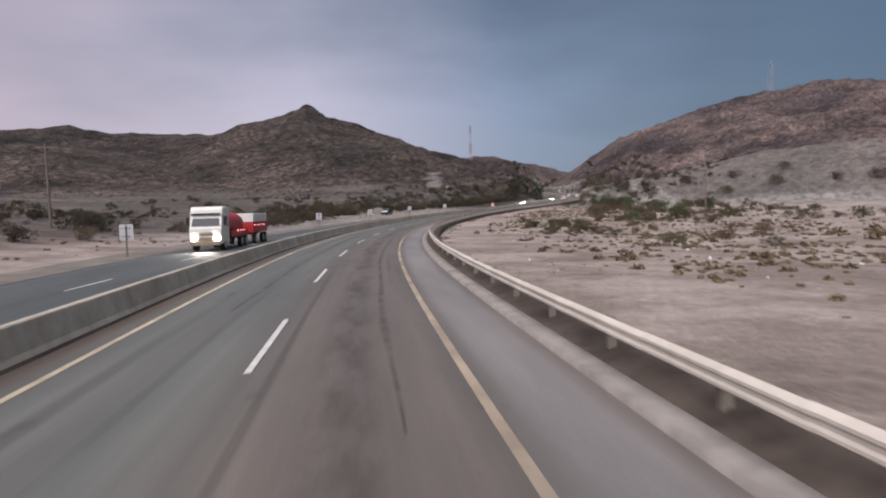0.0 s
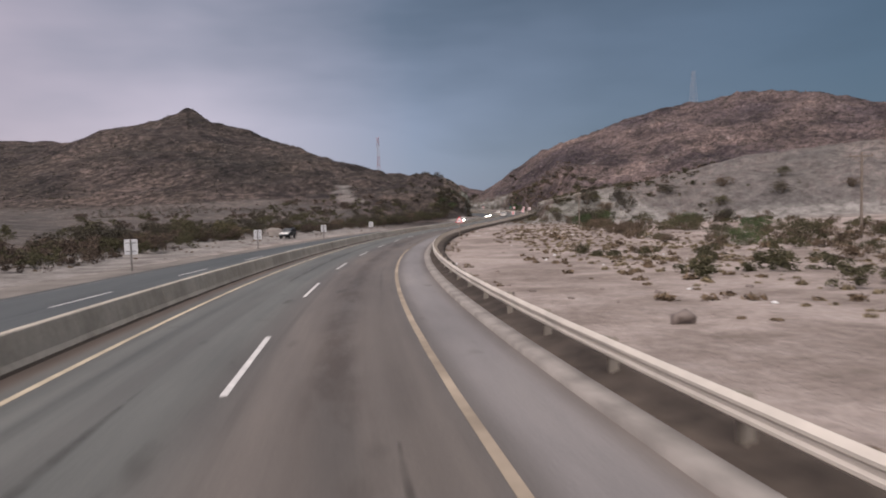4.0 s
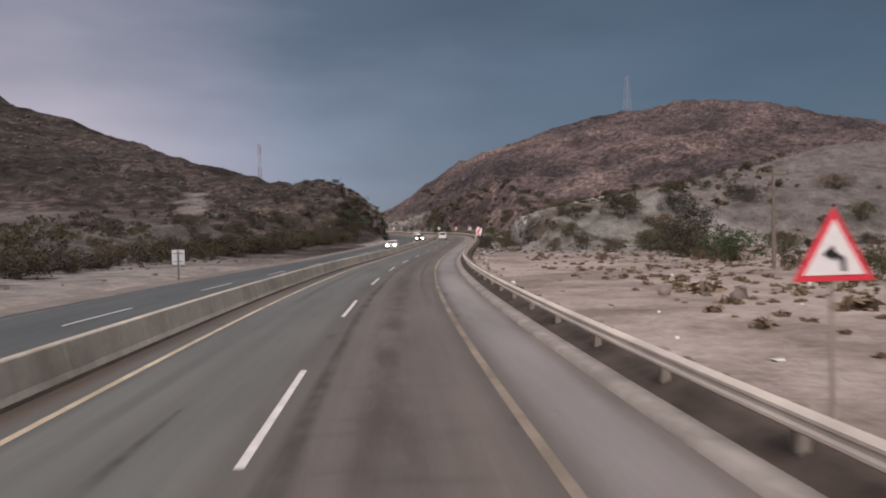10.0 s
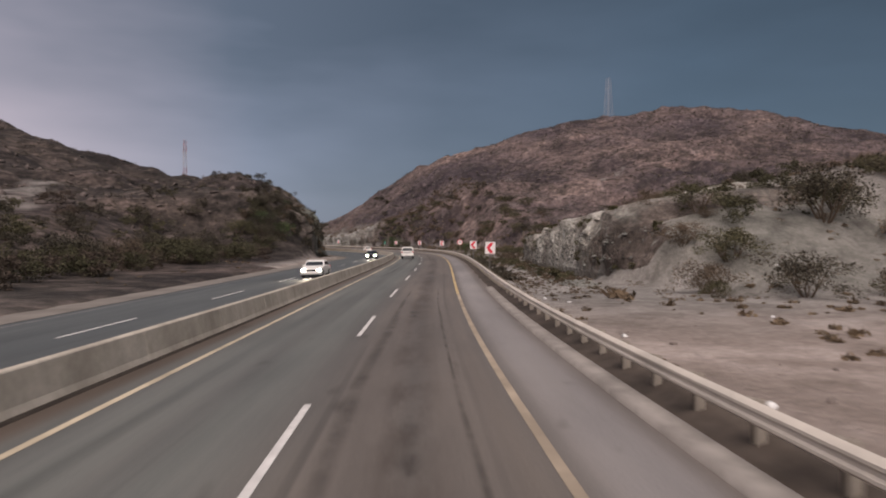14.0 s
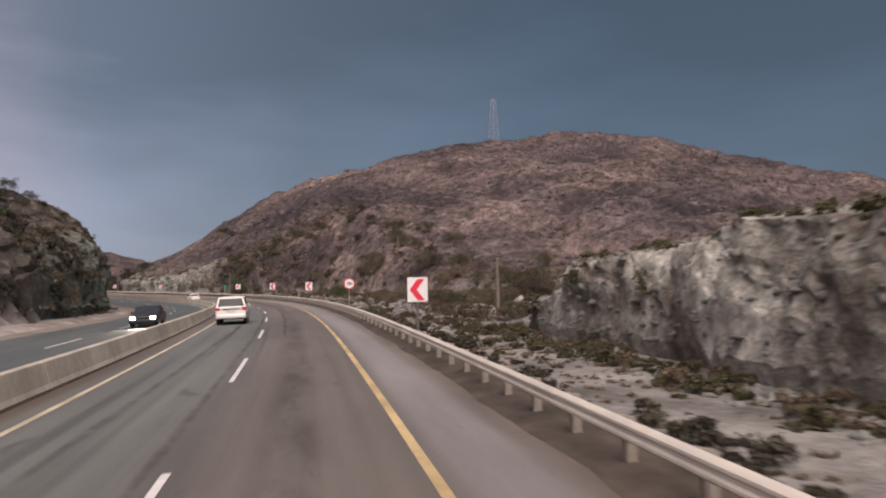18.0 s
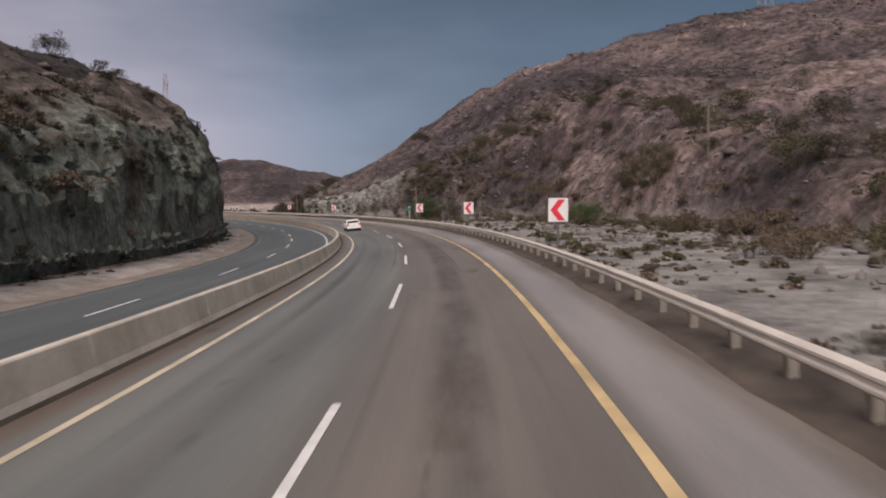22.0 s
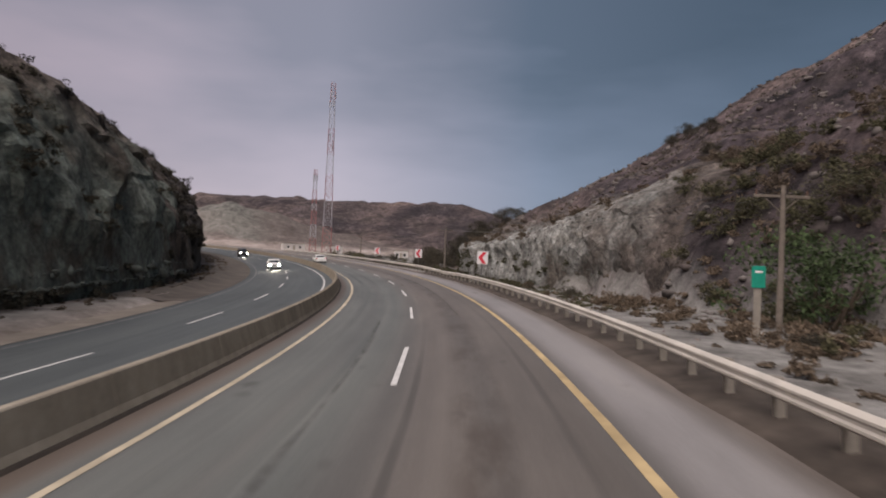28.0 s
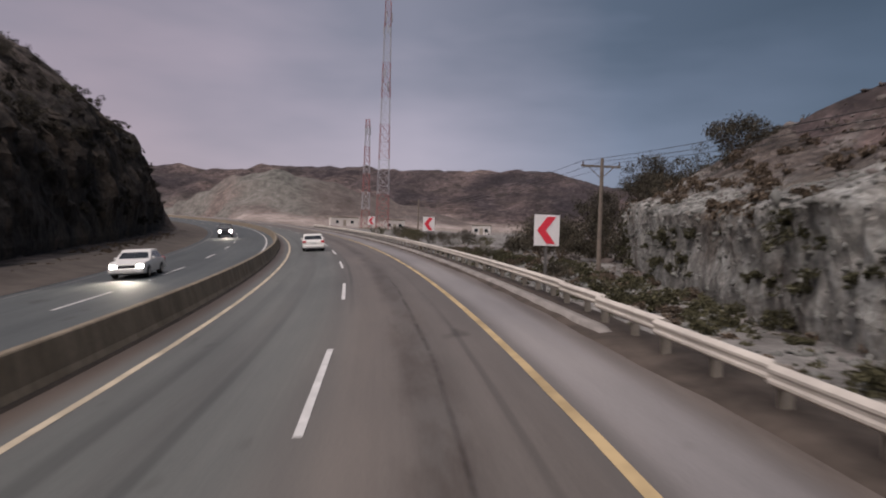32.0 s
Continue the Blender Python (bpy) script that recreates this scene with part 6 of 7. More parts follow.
def utility_pole(x, y, height, turn, arm=True):
    z = ground_z(x, y)
    ob = thing("utility_pole", Matrix.Translation((x, y, z)) @ Matrix.Rotation(turn, 4, "Z"), "weathered wooden utility pole with a crossarm", "utility pole", "utility poles along the road")
    bm = bmesh.new(); tube(bm, 0.15, 0.1, -0.6, height, sides=10); part("shaft", bm, WOOD, ob)
    if arm:
        bm = bmesh.new(); box_bm(bm, 2.4, 0.11, 0.12, (0, 0.13, height - 0.45)); part("crossarm", bm, WOOD, ob, "", 0.01)
        for px in (-1.1, 0.0, 1.1):
            bm = bmesh.new(); tube(bm, 0.05, 0.03, height - 0.39, height - 0.17, (px, 0.13)); part("insulator", bm, CERAMIC, ob)
        for sx in (-1, 1):
            bm = bmesh.new(); limb(bm, (sx * 0.75, 0.13, height - 0.5), (0, 0.1, height - 1.15), 0.025, 0.025); part("brace", bm, WOOD, ob)
    return (x, y, z, turn, height)


POLES = []
for s, u, h in ((135, 48.5, 9.0), (207, 26.5, 7.4), (331, 14.5, 4.6), (410, 30.0, 4.8), (469, 13.3, 6.2), (545.5, 12.5, 6.7), (620, 17, 6.7)):
    p = on_road(s, u)
    POLES.append(utility_pole(p[0], p[1], h, float(np.interp(s, SG, R_TH)), s not in (331, 410)))
p = on_road(77, -39)
utility_pole(p[0], p[1], 9.5, 0.1)


def wire(a, b, off):
    """A slack cable between two crossarms."""
    cu = bpy.data.curves.new("cable", "CURVE"); cu.dimensions, cu.bevel_depth, cu.bevel_resolution = "3D", 0.012, 0
    sp = cu.splines.new("POLY"); sp.points.add(16)
    ends = [Vector((x + math.cos(t) * off - math.sin(t) * 0.13, y + math.sin(t) * off + math.cos(t) * 0.13, z + h - 0.16)) for x, y, z, t, h in (a, b)]
    for k in range(17):
        w = k / 16
        q = ends[0].lerp(ends[1], w); q.z -= 4 * 1.1 * w * (1 - w)
        sp.points[k].co = (*q, 1)
    cu.materials.append(WIRE)
    tagged(new("power_cable", cu), "thin dark power cable hung between the poles", "cable", "power cables")


for a, b in ((POLES[4], POLES[5]), (POLES[5], POLES[6])):
    for off in (-1.1, 0.0, 1.1):
        wire(a, b, off)

MAST_RED = plain("faded_red_mast_paint", (0.32, 0.13, 0.125), 0.6)
MAST_WHITE = plain("faded_white_mast_paint", (0.43, 0.41, 0.43), 0.6)
MAST_GREY = plain("grey_aerial_housing", (0.4, 0.4, 0.43), 0.5)


def lattice_mast(x, y, z, height, width, bays, label, aerials, name="radio_mast", paint=(MAST_RED, MAST_WHITE)):
    ob = thing(name, Matrix.Translation((x, y, z)), label, "radio mast")
    per = height / bays
    bm = bmesh.new(); box_bm(bm, width * 1.6, width * 1.6, 0.8, (0, 0, -0.2)); part("base", bm, CONCRETE, ob)
    for k in range(bays):
        z0, z1 = k * per, (k + 1) * per
        w0, w1 = width * (1 - 0.55 * k / bays) / 2, width * (1 - 0.55 * (k + 1) / bays) / 2
        bm = bmesh.new()
        c0 = [(sx * w0, sy * w0, z0) for sx, sy in ((-1, -1), (1, -1), (1, 1), (-1, 1))]
        c1 = [(sx * w1, sy * w1, z1) for sx, sy in ((-1, -1), (1, -1), (1, 1), (-1, 1))]
        for i in range(4):
            j = (i + 1) % 4
            limb(bm, c0[i], c1[i], 0.07, 0.07, 4); limb(bm, c0[i], c1[j], 0.035, 0.035, 4); limb(bm, c0[j], c1[i], 0.035, 0.035, 4); limb(bm, c1[i], c1[j], 0.035, 0.035, 4)
        part("bay", bm, paint[(k * 7 // bays) % 2], ob)
    for a, zz in aerials:
        for q in range(3):
            b = a + q * 2.09
            bm = bmesh.new(); box_bm(bm, 0.35, 0.25, 2.6, (width * 0.33 * math.cos(b), width * 0.33 * math.sin(b), zz))
            part("aerial", bm, MAST_GREY, ob, "", 0.03)


lattice_mast(112, 676, ground_z(112, 676), 65.2 - ground_z(112, 676), 3.4, 26, "tall red and white lattice radio mast", [(0.2, 60), (0.8, 56.5), (0.4, 44), (1.1, 40.5)])
lattice_mast(106, 684, ground_z(106, 684), 33.2 - ground_z(106, 684), 2.4, 12, "shorter red and white lattice mast", [(0.5, 29)])
lattice_mast(340, 537, ground_z(340, 537) - 0.3, 26, 4.5, 9, "grey lattice pylon on the hill crest", [], "pylon", (MAST_GREY, MAST_GREY))

# ======== far buildings ========
PLASTER = plain("whitewashed_wall", (0.62, 0.58, 0.54), 0.9, 0, 0.2, 0.4)
GLASS_DARK = plain("dark_window_glass", (0.03, 0.035, 0.04), 0.15)


def hut(x, y, w, d, h, turn, label):
    ob = thing("hut", Matrix.Translation((x, y, ground_z(x, y) - 0.3)) @ Matrix.Rotation(turn, 4, "Z"), label, "hut")
    bm = bmesh.new(); box_bm(bm, w, d, h, (0, 0, h / 2)); part("wall", bm, PLASTER, ob)
    bm = bmesh.new(); box_bm(bm, w + 0.3, d + 0.3, 0.2, (0, 0, h + 0.1)); part("roof", bm, CONCRETE, ob, "", 0.03)
    for k in (-1, 1):
        bm = bmesh.new(); box_bm(bm, 0.9, 0.06, 0.9, (k * w * 0.27, -d / 2 - 0.02, h * 0.55)); part("window", bm, GLASS_DARK, ob)
    bm = bmesh.new(); box_bm(bm, 0.95, 0.06, 2.0, (0, -d / 2 - 0.02, 1.3)); part("door", bm, POST_STEEL, ob)


hut(114, 690, 6, 4, 3.4, 0.2, "small whitewashed roadside hut below the mast")
hut(96, 705, 9, 4, 3.0, 0.35, "low whitewashed building beside the far bend")
hut(140, 668, 5, 3.5, 3.0, -0.1, "small pale hut among the bushes")

# ======== vehicles ========
PAINT_WHITE = plain("dusty_white_car_paint", (0.7, 0.68, 0.64), 0.35, 0, 0.12, 1.2)
PAINT_DARK = plain("dusty_dark_car_paint", (0.03, 0.032, 0.036), 0.35, 0, 0.3, 1.2)
PAINT_RED = plain("dusty_red_tank_paint", (0.42, 0.03, 0.035), 0.45, 0, 0.25, 1.0)
TYRE = plain("dusty_black_tyre", (0.035, 0.033, 0.03), 0.9)
RIM = plain("grey_wheel_rim", (0.45, 0.42, 0.38), 0.4, 0.6)
TRIM = plain("black_plastic_trim", (0.025, 0.025, 0.025), 0.7)
TAIL = plain("red_tail_lamp", (0.5, 0.02, 0.03), 0.3)
HEAD_ON = lamp_material("lit_headlamp", (1.0, 0.93, 0.8), 160.0)
HEAD_OFF = plain("clear_headlamp", (0.6, 0.6, 0.6), 0.2)
PLATE = plain("blank_plate", (0.6, 0.6, 0.58), 0.5)


def wheel(parent, x, y, r, w):
    turn = Matrix.Rotation(radians(90), 4, "Y")
    bm = bmesh.new(); bmesh.ops.create_cone(bm, cap_ends=True, segments=24, radius1=r, radius2=r, depth=w, matrix=Matrix.Translation((x, y, r)) @ turn)
    t = part("wheel", bm, TYRE, parent, "", 0.03)
    bm = bmesh.new(); bmesh.ops.create_cone(bm, cap_ends=True, segments=20, radius1=r * 0.62, radius2=r * 0.55, depth=0.03, matrix=Matrix.Translation((x + math.copysign(w / 2 + 0.006, x), y, r)) @ turn)
    part("rim", bm, RIM, t)


def car(m, label, paint, L, W, H, belt, hood, cabin, r=0.34, lit=False, name="car", bed=0.0, category="car"):
    """A motor car facing local +y. cabin: front and rear foot, front and rear roof, as shares of its length from the rear."""
    ob = thing(name, m, label, category)
    hw, tum = W / 2, W * 0.085
    cf, cr, rf, rr = (L * (c - 0.5) for c in cabin)
    y0, y1 = -L / 2, L / 2
    low = 0.28 * H / 1.5 if H < 1.6 else 0.42
    side = [(y0, low), (y1 - 0.05, low), (y1, low + 0.15), (y1 - 0.06, hood - 0.1), (y1 - 0.3, hood), (cf, belt), (rf, H - 0.04), (rf - 0.15, H), (rr + 0.2, H), (rr, H - 0.05), (cr, belt)]
    if bed:
        side += [(cr - 0.02, belt - 0.05), (y0 + 0.03, belt - 0.05)]
    else:
        side += [(y0 + 0.02, belt - 0.03 if cabin[1] < 0.04 else hood - 0.02)]
    side += [(y0, low + 0.35)]
    half = lambda z: hw - tum * min(1.0, max(0.0, (z - belt) / (H - belt)))
    bm = bmesh.new()
    a = [bm.verts.new((-half(z), y, z)) for y, z in side]; b = [bm.verts.new((half(z), y, z)) for y, z in side]
    n = len(side)
    for i in range(n):
        bm.faces.new((a[i], a[(i + 1) % n], b[(i + 1) % n], b[i]))
    bm.faces.new(a[::-1]); bm.faces.new(b)
    bmesh.ops.recalc_face_normals(bm, faces=bm.faces[:])
    bmesh.ops.bevel(bm, geom=bm.edges[:], offset=0.085 if H > 1.7 else 0.06, segments=3, affect="EDGES", profile=0.55)
    body = part("body", bm, paint, ob)
    for p in body.data.polygons:
        p.use_smooth = True
    zb, zt = belt + 0.04, H - 0.13
    at = lambda y_lo, y_hi, z: y_lo + (y_hi - y_lo) * (z - belt) / (H - belt)
    splits = [0.0, 0.45, 0.78, 1.0] if H > 1.7 and not bed else [0.0, 0.52, 1.0]
    for sx in (-1, 1):
        for f0, f1 in zip(splits[:-1], splits[1:]):
            bm = bmesh.new(); pts = []
            for z, f in ((zb, f0 + 0.02), (zb, f1 - 0.02), (zt, f1 - 0.02), (zt, f0 + 0.02)):
                ya, yb = at(cr, rr, z) + 0.12, at(cf, rf, z) - 0.14
                pts.append((sx * (half(z) + 0.006), ya + (yb - ya) * f, z))
            o = [bm.verts.new(p) for p in pts]; i = [bm.verts.new((p[0] - sx * 0.03, p[1], p[2])) for p in pts]
            for q in range(4):
                bm.faces.new((o[q], o[(q + 1) % 4], i[(q + 1) % 4], i[q]))
            bm.faces.new(o); bm.faces.new(i[::-1]); bmesh.ops.recalc_face_normals(bm, faces=bm.faces[:])
            part("window", bm, GLASS_DARK, ob)
        bm = bmesh.new(); box_bm(bm, 0.14, 0.1, 0.13, (sx * (hw + 0.08), cf - 0.35, belt + 0.06)); part("mirror", bm, paint, ob, "", 0.02)
        bm = bmesh.new(); box_bm(bm, 0.3, 0.06, 0.17, (sx * (hw - 0.24), y1 - 0.02, hood - 0.22)); part("headlight", bm, HEAD_ON if lit else HEAD_OFF, ob, "lit headlight" if lit else "", 0.015)
        bm = bmesh.new(); box_bm(bm, 0.3, 0.3, 0.2, (sx * (hw - 0.135), y0 + 0.135, belt - 0.12)); part("tail_light", bm, TAIL, ob, "red tail light", 0.04)
        bm = bmesh.new(); box_bm(bm, 0.16, 0.05, 0.07, (sx * (hw - 0.22), y0 - 0.045, low + 0.16)); part("reflector", bm, TAIL, ob, "red bumper reflector")
        for wy in (y0 + 0.21 * L, y1 - 0.18 * L):
            wheel(ob, sx * (hw - 0.1), wy, r, 0.24)
            bm = bmesh.new(); arch = [(math.cos(q * math.pi / 12), math.sin(q * math.pi / 12)) for q in range(13)]
            o = [bm.verts.new((sx * (hw + 0.012), wy + (r + 0.09) * c, r * 0.92 + (r + 0.09) * d)) for c, d in arch]; i = [bm.verts.new((sx * (hw + 0.012), wy + (r + 0.02) * c, r * 0.92 + (r + 0.02) * d)) for c, d in arch]
            o2 = [bm.verts.new((sx * (hw - 0.08), v.co.y, v.co.z)) for v in o]; i2 = [bm.verts.new((sx * (hw - 0.16), v.co.y, v.co.z)) for v in i]
            for q in range(12):
                for a1, b1 in ((o, i), (o2, o), (i, i2)):
                    bm.faces.new((a1[q], a1[q + 1], b1[q + 1], b1[q]))
            bmesh.ops.recalc_face_normals(bm, faces=bm.faces[:]); part("wheel_arch", bm, TRIM, ob)
        for f in ((0.38, 0.6) if H > 1.7 and not bed else (0.45,)):
            bm = bmesh.new(); box_bm(bm, 0.008, 0.012, belt - low - 0.12, (sx * (hw + 0.001), cr + (cf - cr) * f, (belt + low) / 2)); part("door_seam", bm, TRIM, ob)
            bm = bmesh.new(); box_bm(bm, 0.035, 0.18, 0.035, (sx * (hw + 0.015), cr + (cf - cr) * f - 0.22, belt - 0.12)); part("door_handle", bm, RIM, ob, "", 0.008)
    for yl, yh, sgn, nm in ((cf, rf, 1, "windscreen"), (cr, rr, -1, "rear_window")):
        bm = bmesh.new(); pts = [(x * (half(z) - 0.12), at(yl, yh, z) + sgn * 0.012, z) for x, z in ((-1, zb + 0.02), (1, zb + 0.02), (1, zt), (-1, zt))]
        o = [bm.verts.new(p) for p in pts]; i = [bm.verts.new((p[0], p[1] - sgn * 0.03, p[2])) for p in pts]
        for q in range(4):
            bm.faces.new((o[q], o[(q + 1) % 4], i[(q + 1) % 4], i[q]))
        bm.faces.new(o); bm.faces.new(i[::-1]); bmesh.ops.recalc_face_normals(bm, faces=bm.faces[:])
        part(nm, bm, GLASS_DARK, ob)
    for y, nm in ((y0 - 0.02, "rear_bumper"), (y1 + 0.0, "front_bumper")):
        bm = bmesh.new(); box_bm(bm, W * 0.985, 0.26, 0.28, (0, y + math.copysign(-0.04, y), low + 0.16)); part(nm, bm, paint, ob, "", 0.07)
        bm = bmesh.new(); box_bm(bm, W * 0.7, 0.1, 0.07, (0, y + math.copysign(0.04, y), low + 0.0)); part("bumper_trim", bm, TRIM, ob, "", 0.015)
    bm = bmesh.new(); box_bm(bm, W * 0.55, 0.04, 0.16, (0, y1 + 0.0, hood - 0.24)); part("grille", bm, TRIM, ob, "", 0.01)
    bm = bmesh.new(); box_bm(bm, 0.5, 0.02, 0.13, (0, y0 - 0.03, belt - 0.25)); part("number_plate", bm, PLATE, ob)
    bm = bmesh.new(); box_bm(bm, W * 0.8, L * 0.9, 0.12, (0, 0, low + 0.02)); part("underbody", bm, TRIM, ob)
    if H > 1.7 and not bed:
        bm = bmesh.new(); box_bm(bm, W * 0.62, 0.03, 0.05, (0, y0 - 0.012, belt - 0.12)); part("trim_strip", bm, TRIM, ob, "dark strip across the tailgate")
        for sx in (-1, 1):
            bm = bmesh.new(); box_bm(bm, 0.16, L * 0.42, 0.05, (sx * (hw - 0.02), 0.05, low + 0.0)); part("side_step", bm, RIM, ob, "", 0.015)
            bm = bmesh.new(); box_bm(bm, 0.04, (rf - rr) * 0.85, 0.05, (sx * (hw - tum - 0.12), (rf + rr) / 2, H + 0.03)); part("roof_rail", bm, TRIM, ob, "", 0.01)
    if bed:
        bm = bmesh.new(); box_bm(bm, W - 0.3, (cr - y0) - 0.25, 0.05, (0, (cr + y0) / 2, belt - 0.02)); part("cargo_cover", bm, TRIM, ob)
    return ob


SUV = dict(L=4.95, W=1.96, H=1.9, belt=1.2, hood=1.12, cabin=(0.7, 0.02, 0.58, 0.06), r=0.39)
SEDAN = dict(L=4.6, W=1.8, H=1.45, belt=0.95, hood=0.88, cabin=(0.72, 0.16, 0.55, 0.28), r=0.32)
car(road_pose(333.7, -4.35), "dusty white off-road estate car driving in the passing lane", PAINT_WHITE, name="off_road_car", **SUV)
car(road_pose(438, -3.9), "white saloon car driving away in the passing lane", PAINT_WHITE, **SEDAN)
car(road_pose(570, -3.7), "white saloon car far ahead in the passing lane", PAINT_WHITE, **SEDAN)
PARKED = car(upright(170, -22.2, 176), "small dark car with a white bonnet parked on the gravel", PAINT_DARK, L=3.7, W=1.6, H=1.62, belt=1.02, hood=0.92, cabin=(0.68, 0.03, 0.54, 0.07), r=0.34)
bm = bmesh.new()
prism(bm, [(1.84, 0.5), (1.88, 0.56), (1.82, 0.84), (1.56, 0.945), (0.74, 1.04), (0.74, 0.98), (1.5, 0.88), (1.74, 0.78)], -0.72, 0.72)
part("bonnet", bm, PAINT_WHITE, PARKED, "white bonnet and front", m=Matrix.Rotation(math.radians(90), 4, "Z"))
HEADLAMPS = []
for s, u, kind, paint, lab in ((279.5, -10.3, SEDAN, PAINT_WHITE, "oncoming white saloon car with lit headlights"), (336.5, -10.4, SEDAN, PAINT_DARK, "oncoming dark grey saloon car with lit headlights"),
                               (548, -13.2, SEDAN, PAINT_WHITE, "oncoming white saloon car with lit headlights in the inner lane"),
                               (615, -13.6, SUV, PAINT_DARK, "oncoming dark off-road car with lit headlights")):
    car(road_pose(s, u, 0, False, 180), lab, paint, lit=True, **kind)
    HEADLAMPS.append((road_pose(s, u, 0, False, 180), kind["L"] / 2 + 0.12, 0.8))


def headlamp(m, y, z):
    """The dipped beam of an oncoming vehicle."""
    l = bpy.data.lights.new("headlamp", "SPOT")
    l.energy, l.spot_size, l.spot_blend, l.shadow_soft_size, l.color = 900.0, radians(75), 0.6, 0.12, (1.0, 0.88, 0.7)
    at = m @ Vector((0, y, z))
    new("headlamp", l).matrix_world = look(at, m @ Vector((0, y + 9.0, -0.4)))


TAN_PLASTIC = plain("dusty_tan_plastic", (0.27, 0.22, 0.15), 0.6, 0, 0.3, 2.0)
MARKER = lamp_material("lit_side_marker", (1.0, 0.25, 0.28), 2.5)


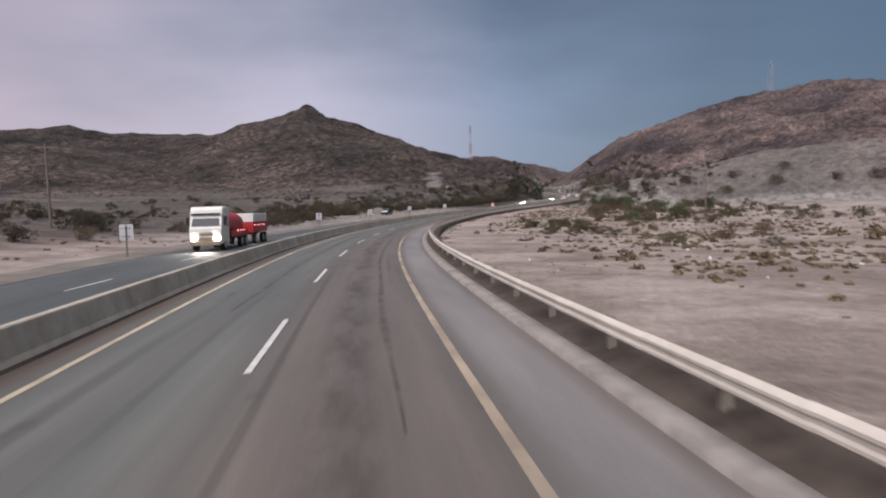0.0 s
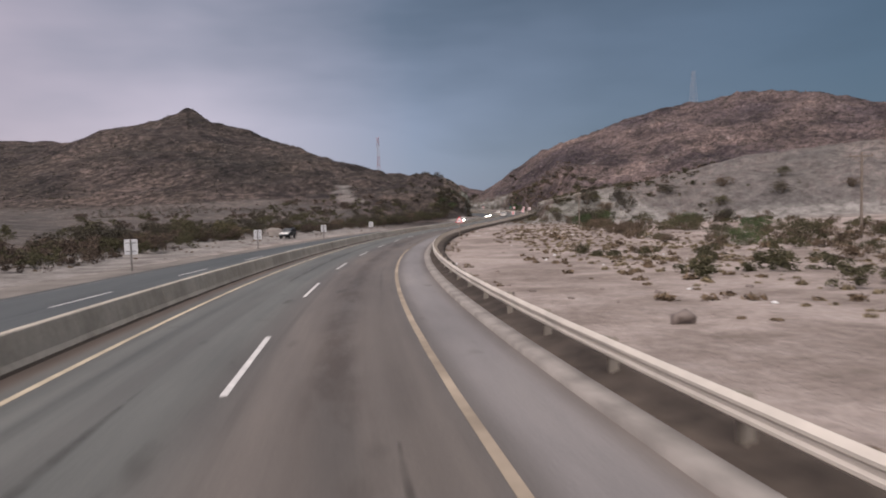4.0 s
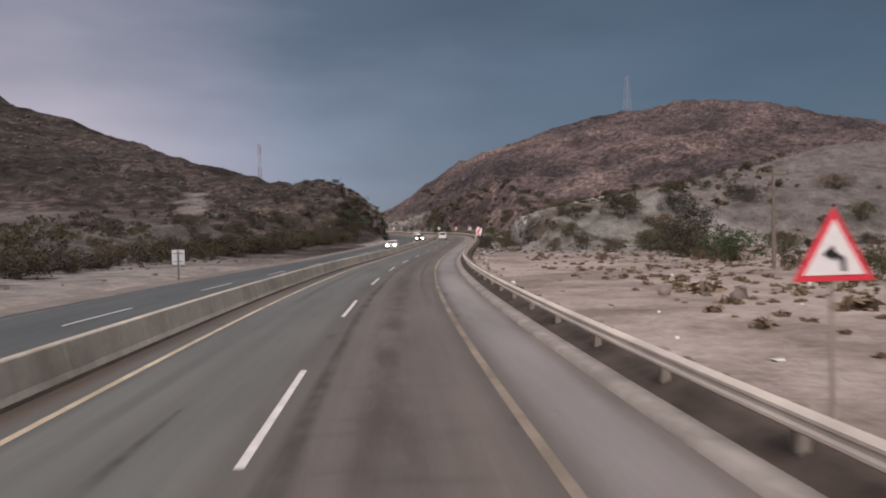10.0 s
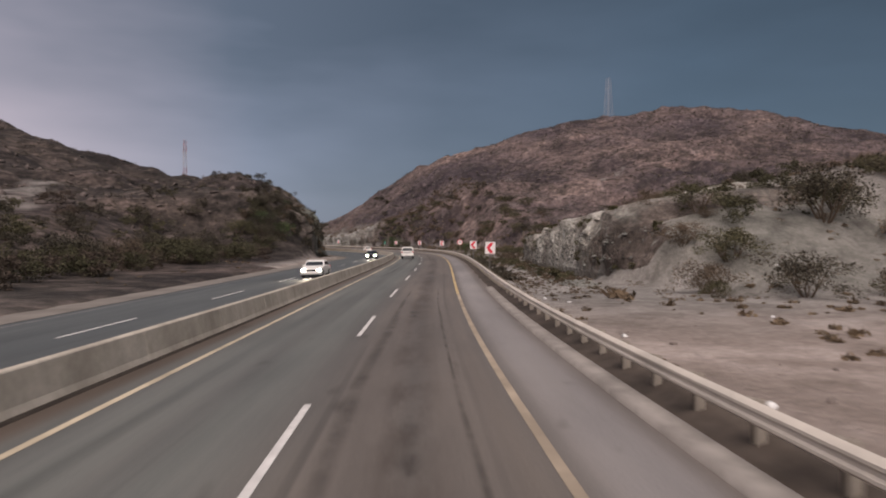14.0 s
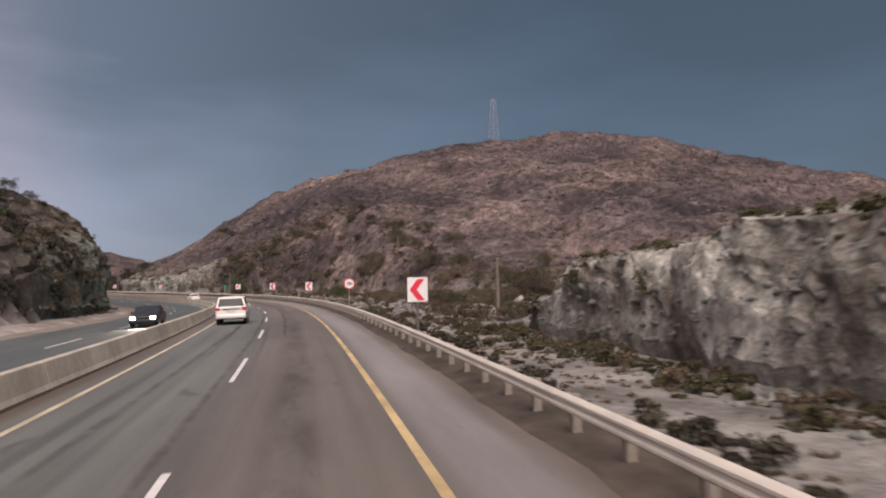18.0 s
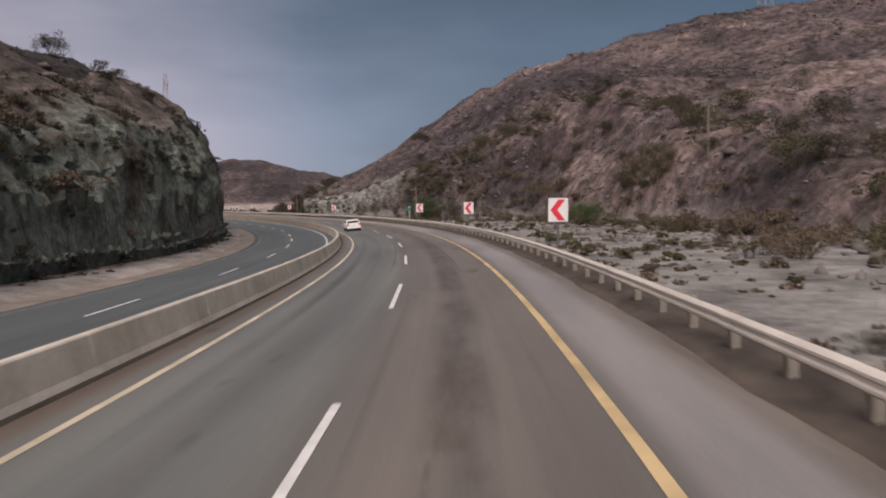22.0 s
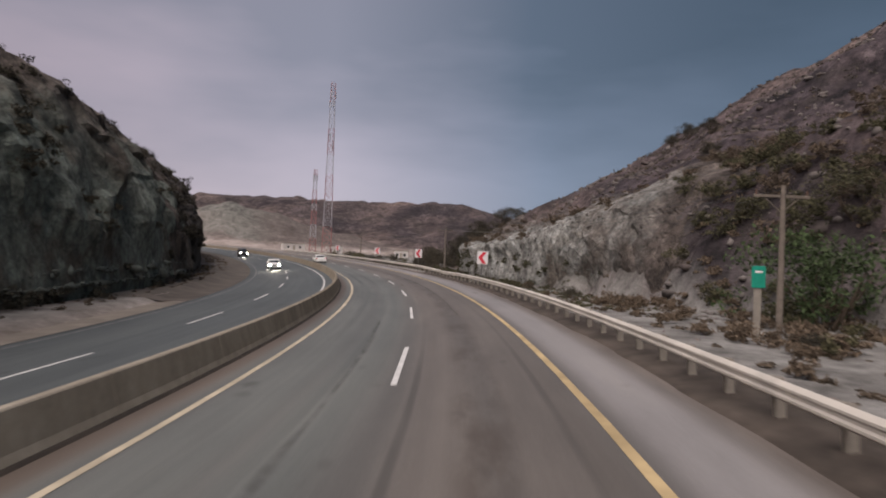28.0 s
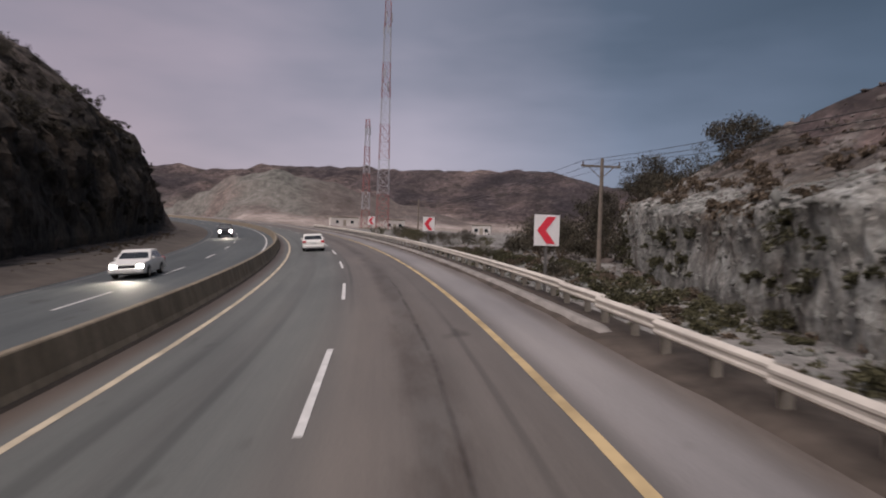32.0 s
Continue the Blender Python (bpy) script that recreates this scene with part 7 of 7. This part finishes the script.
def tanker(m):
    ob = thing("tanker_truck", m, "oncoming white truck with red tank, trailer and lit headlights", "truck")
    bm = bmesh.new(); prism(bm, [(-4.2, 0.55), (-2.0, 0.55), (-2.0, 3.2), (-2.3, 3.42), (-3.5, 3.42), (-3.74, 3.2), (-3.8, 2.78), (-4.1, 1.9), (-4.25, 1.7)], -1.22, 1.22)
    c = part("cab", bm, PAINT_WHITE, ob, "white cab", 0.06, Matrix.Rotation(radians(-90), 4, "Z"))
    bm = bmesh.new()
    pts = [(-1.05, 4.16, 1.95), (1.05, 4.16, 1.95), (1.0, 3.78, 2.75), (-1.0, 3.78, 2.75)]
    o = [bm.verts.new(p) for p in pts]; i = [bm.verts.new((p[0], p[1] - 0.06, p[2])) for p in pts]
    for q in range(4):
        bm.faces.new((o[q], o[(q + 1) % 4], i[(q + 1) % 4], i[q]))
    bm.faces.new(o); bm.faces.new(i[::-1]); bmesh.ops.recalc_face_normals(bm, faces=bm.faces[:])
    part("windscreen", bm, GLASS_DARK, ob)
    for sx in (-1, 1):
        bm = bmesh.new(); box_bm(bm, 0.03, 1.0, 0.75, (sx * 1.235, 3.0, 2.3)); part("side_window", bm, GLASS_DARK, ob)
        bm = bmesh.new(); bmesh.ops.create_uvsphere(bm, u_segments=16, v_segments=10, radius=0.16, matrix=Matrix.Translation((sx * 0.88, 4.25, 0.98)) @ Matrix.Diagonal((1.25, 0.5, 0.9, 1))); part("headlight", bm, HEAD_ON, ob, "lit headlight")
        bm = bmesh.new(); box_bm(bm, 0.12, 0.25, 0.55, (sx * 1.42, 3.85, 2.35)); part("mirror", bm, TRIM, ob, "", 0.02)
        for y in (3.2, -1.9, -3.2):
            wheel(ob, sx * 1.05, y, 0.5, 0.32)
    bm = bmesh.new(); box_bm(bm, 2.3, 0.12, 0.35, (0, 4.26, 0.62)); part("bumper", bm, TAN_PLASTIC, ob, "dusty tan bumper", 0.03)
    bm = bmesh.new(); box_bm(bm, 2.2, 0.22, 0.1, (0, 3.9, 2.86)); part("sun_visor", bm, TRIM, ob, "dark sun visor over the windscreen", 0.02)
    bm = bmesh.new(); box_bm(bm, 1.1, 0.05, 0.22, (0, 4.24, 1.3)); part("grille", bm, TAN_PLASTIC, ob, "dusty tan grille", 0.02)
    bm = bmesh.new(); box_bm(bm, 2.1, 0.05, 0.3, (0, 4.26, 1.62)); part("front_trim", bm, PAINT_WHITE, ob, "white panel under the windscreen", 0.02)
    bm = bmesh.new(); box_bm(bm, 1.2, 0.05, 0.3, (0, 4.26, 0.95)); part("radiator_panel", bm, TAN_PLASTIC, ob, "dusty tan radiator panel", 0.02)
    bm = bmesh.new(); box_bm(bm, 0.9, 8.2, 0.25, (0, -0.2, 0.85)); part("chassis", bm, TRIM, ob)
    bm = bmesh.new(); bmesh.ops.create_cone(bm, cap_ends=True, segments=28, radius1=1.0, radius2=1.0, depth=4.3, matrix=Matrix.Translation((0, -0.5, 2.0)) @ Matrix.Rotation(radians(90), 4, "X") @ Matrix.Diagonal((1.18, 0.95, 1, 1)))
    part("tank", bm, PAINT_RED, ob, "red tank", 0.08)
    bm = bmesh.new(); bmesh.ops.create_cone(bm, cap_ends=True, segments=24, radius1=0.85, radius2=0.7, depth=1.5, matrix=Matrix.Translation((0, -3.5, 1.95)) @ Matrix.Rotation(radians(90), 4, "X")); part("rear_drum", bm, PAINT_WHITE, ob, "white rear drum", 0.05)
    for sx in (-1, 1):
        bm = bmesh.new(); box_bm(bm, 0.08, 5.6, 0.55, (sx * 1.12, -1.5, 1.2)); part("side_skirt", bm, PAINT_RED, ob, "red side skirt", 0.02)
        bm = bmesh.new(); box_bm(bm, 0.5, 0.3, 0.7, (sx * 0.8, -4.15, 1.3)); part("rear_locker", bm, PAINT_RED, ob, "red locker", 0.03)
    # the trailer behind it: red box body below a white upper panel
    bm = bmesh.new(); box_bm(bm, 0.2, 2.2, 0.14, (0, -5.1, 0.8)); part("drawbar", bm, TRIM, ob)
    bm = bmesh.new(); box_bm(bm, 2.4, 5.6, 0.95, (0, -8.9, 1.5)); part("trailer_body", bm, PAINT_RED, ob, "red trailer box", 0.04)
    bm = bmesh.new(); box_bm(bm, 2.36, 5.4, 0.8, (0, -8.9, 2.4)); part("trailer_upper", bm, PAINT_WHITE, ob, "white upper trailer panel", 0.04)
    bm = bmesh.new(); box_bm(bm, 0.9, 5.2, 0.2, (0, -8.9, 0.92)); part("trailer_chassis", bm, TRIM, ob)
    for sx in (-1, 1):
        for y in (-6.9, -9.9, -11.0):
            wheel(ob, sx * 1.05, y, 0.48, 0.3)
        for y in (-0.6, -1.6, -2.6, -6.6, -7.8, -9.0, -10.2):
            bm = bmesh.new(); box_bm(bm, 0.04, 0.22, 0.12, (sx * 1.22, y, 1.42 if y > -5 else 1.72)); part("side_marker", bm, MARKER, ob, "lit pinkish red side marker", 0.01)
    for y in (-3.2, -1.3, 0.6):
        bm = bmesh.new(); box_bm(bm, 2.2, 0.12, 0.35, (0, y, 1.05)); part("saddle", bm, TRIM, ob)
    bm = bmesh.new(); box_bm(bm, 0.6, 3.6, 0.06, (0, -0.5, 2.98)); part("catwalk", bm, RIM, ob)


tanker(road_pose(57.2, -13.2, 0, False, 180))
HEADLAMPS.append((road_pose(57.2, -13.2, 0, False, 180), 4.5, 0.95))
for m, y, z in HEADLAMPS:
    headlamp(m, y, z)
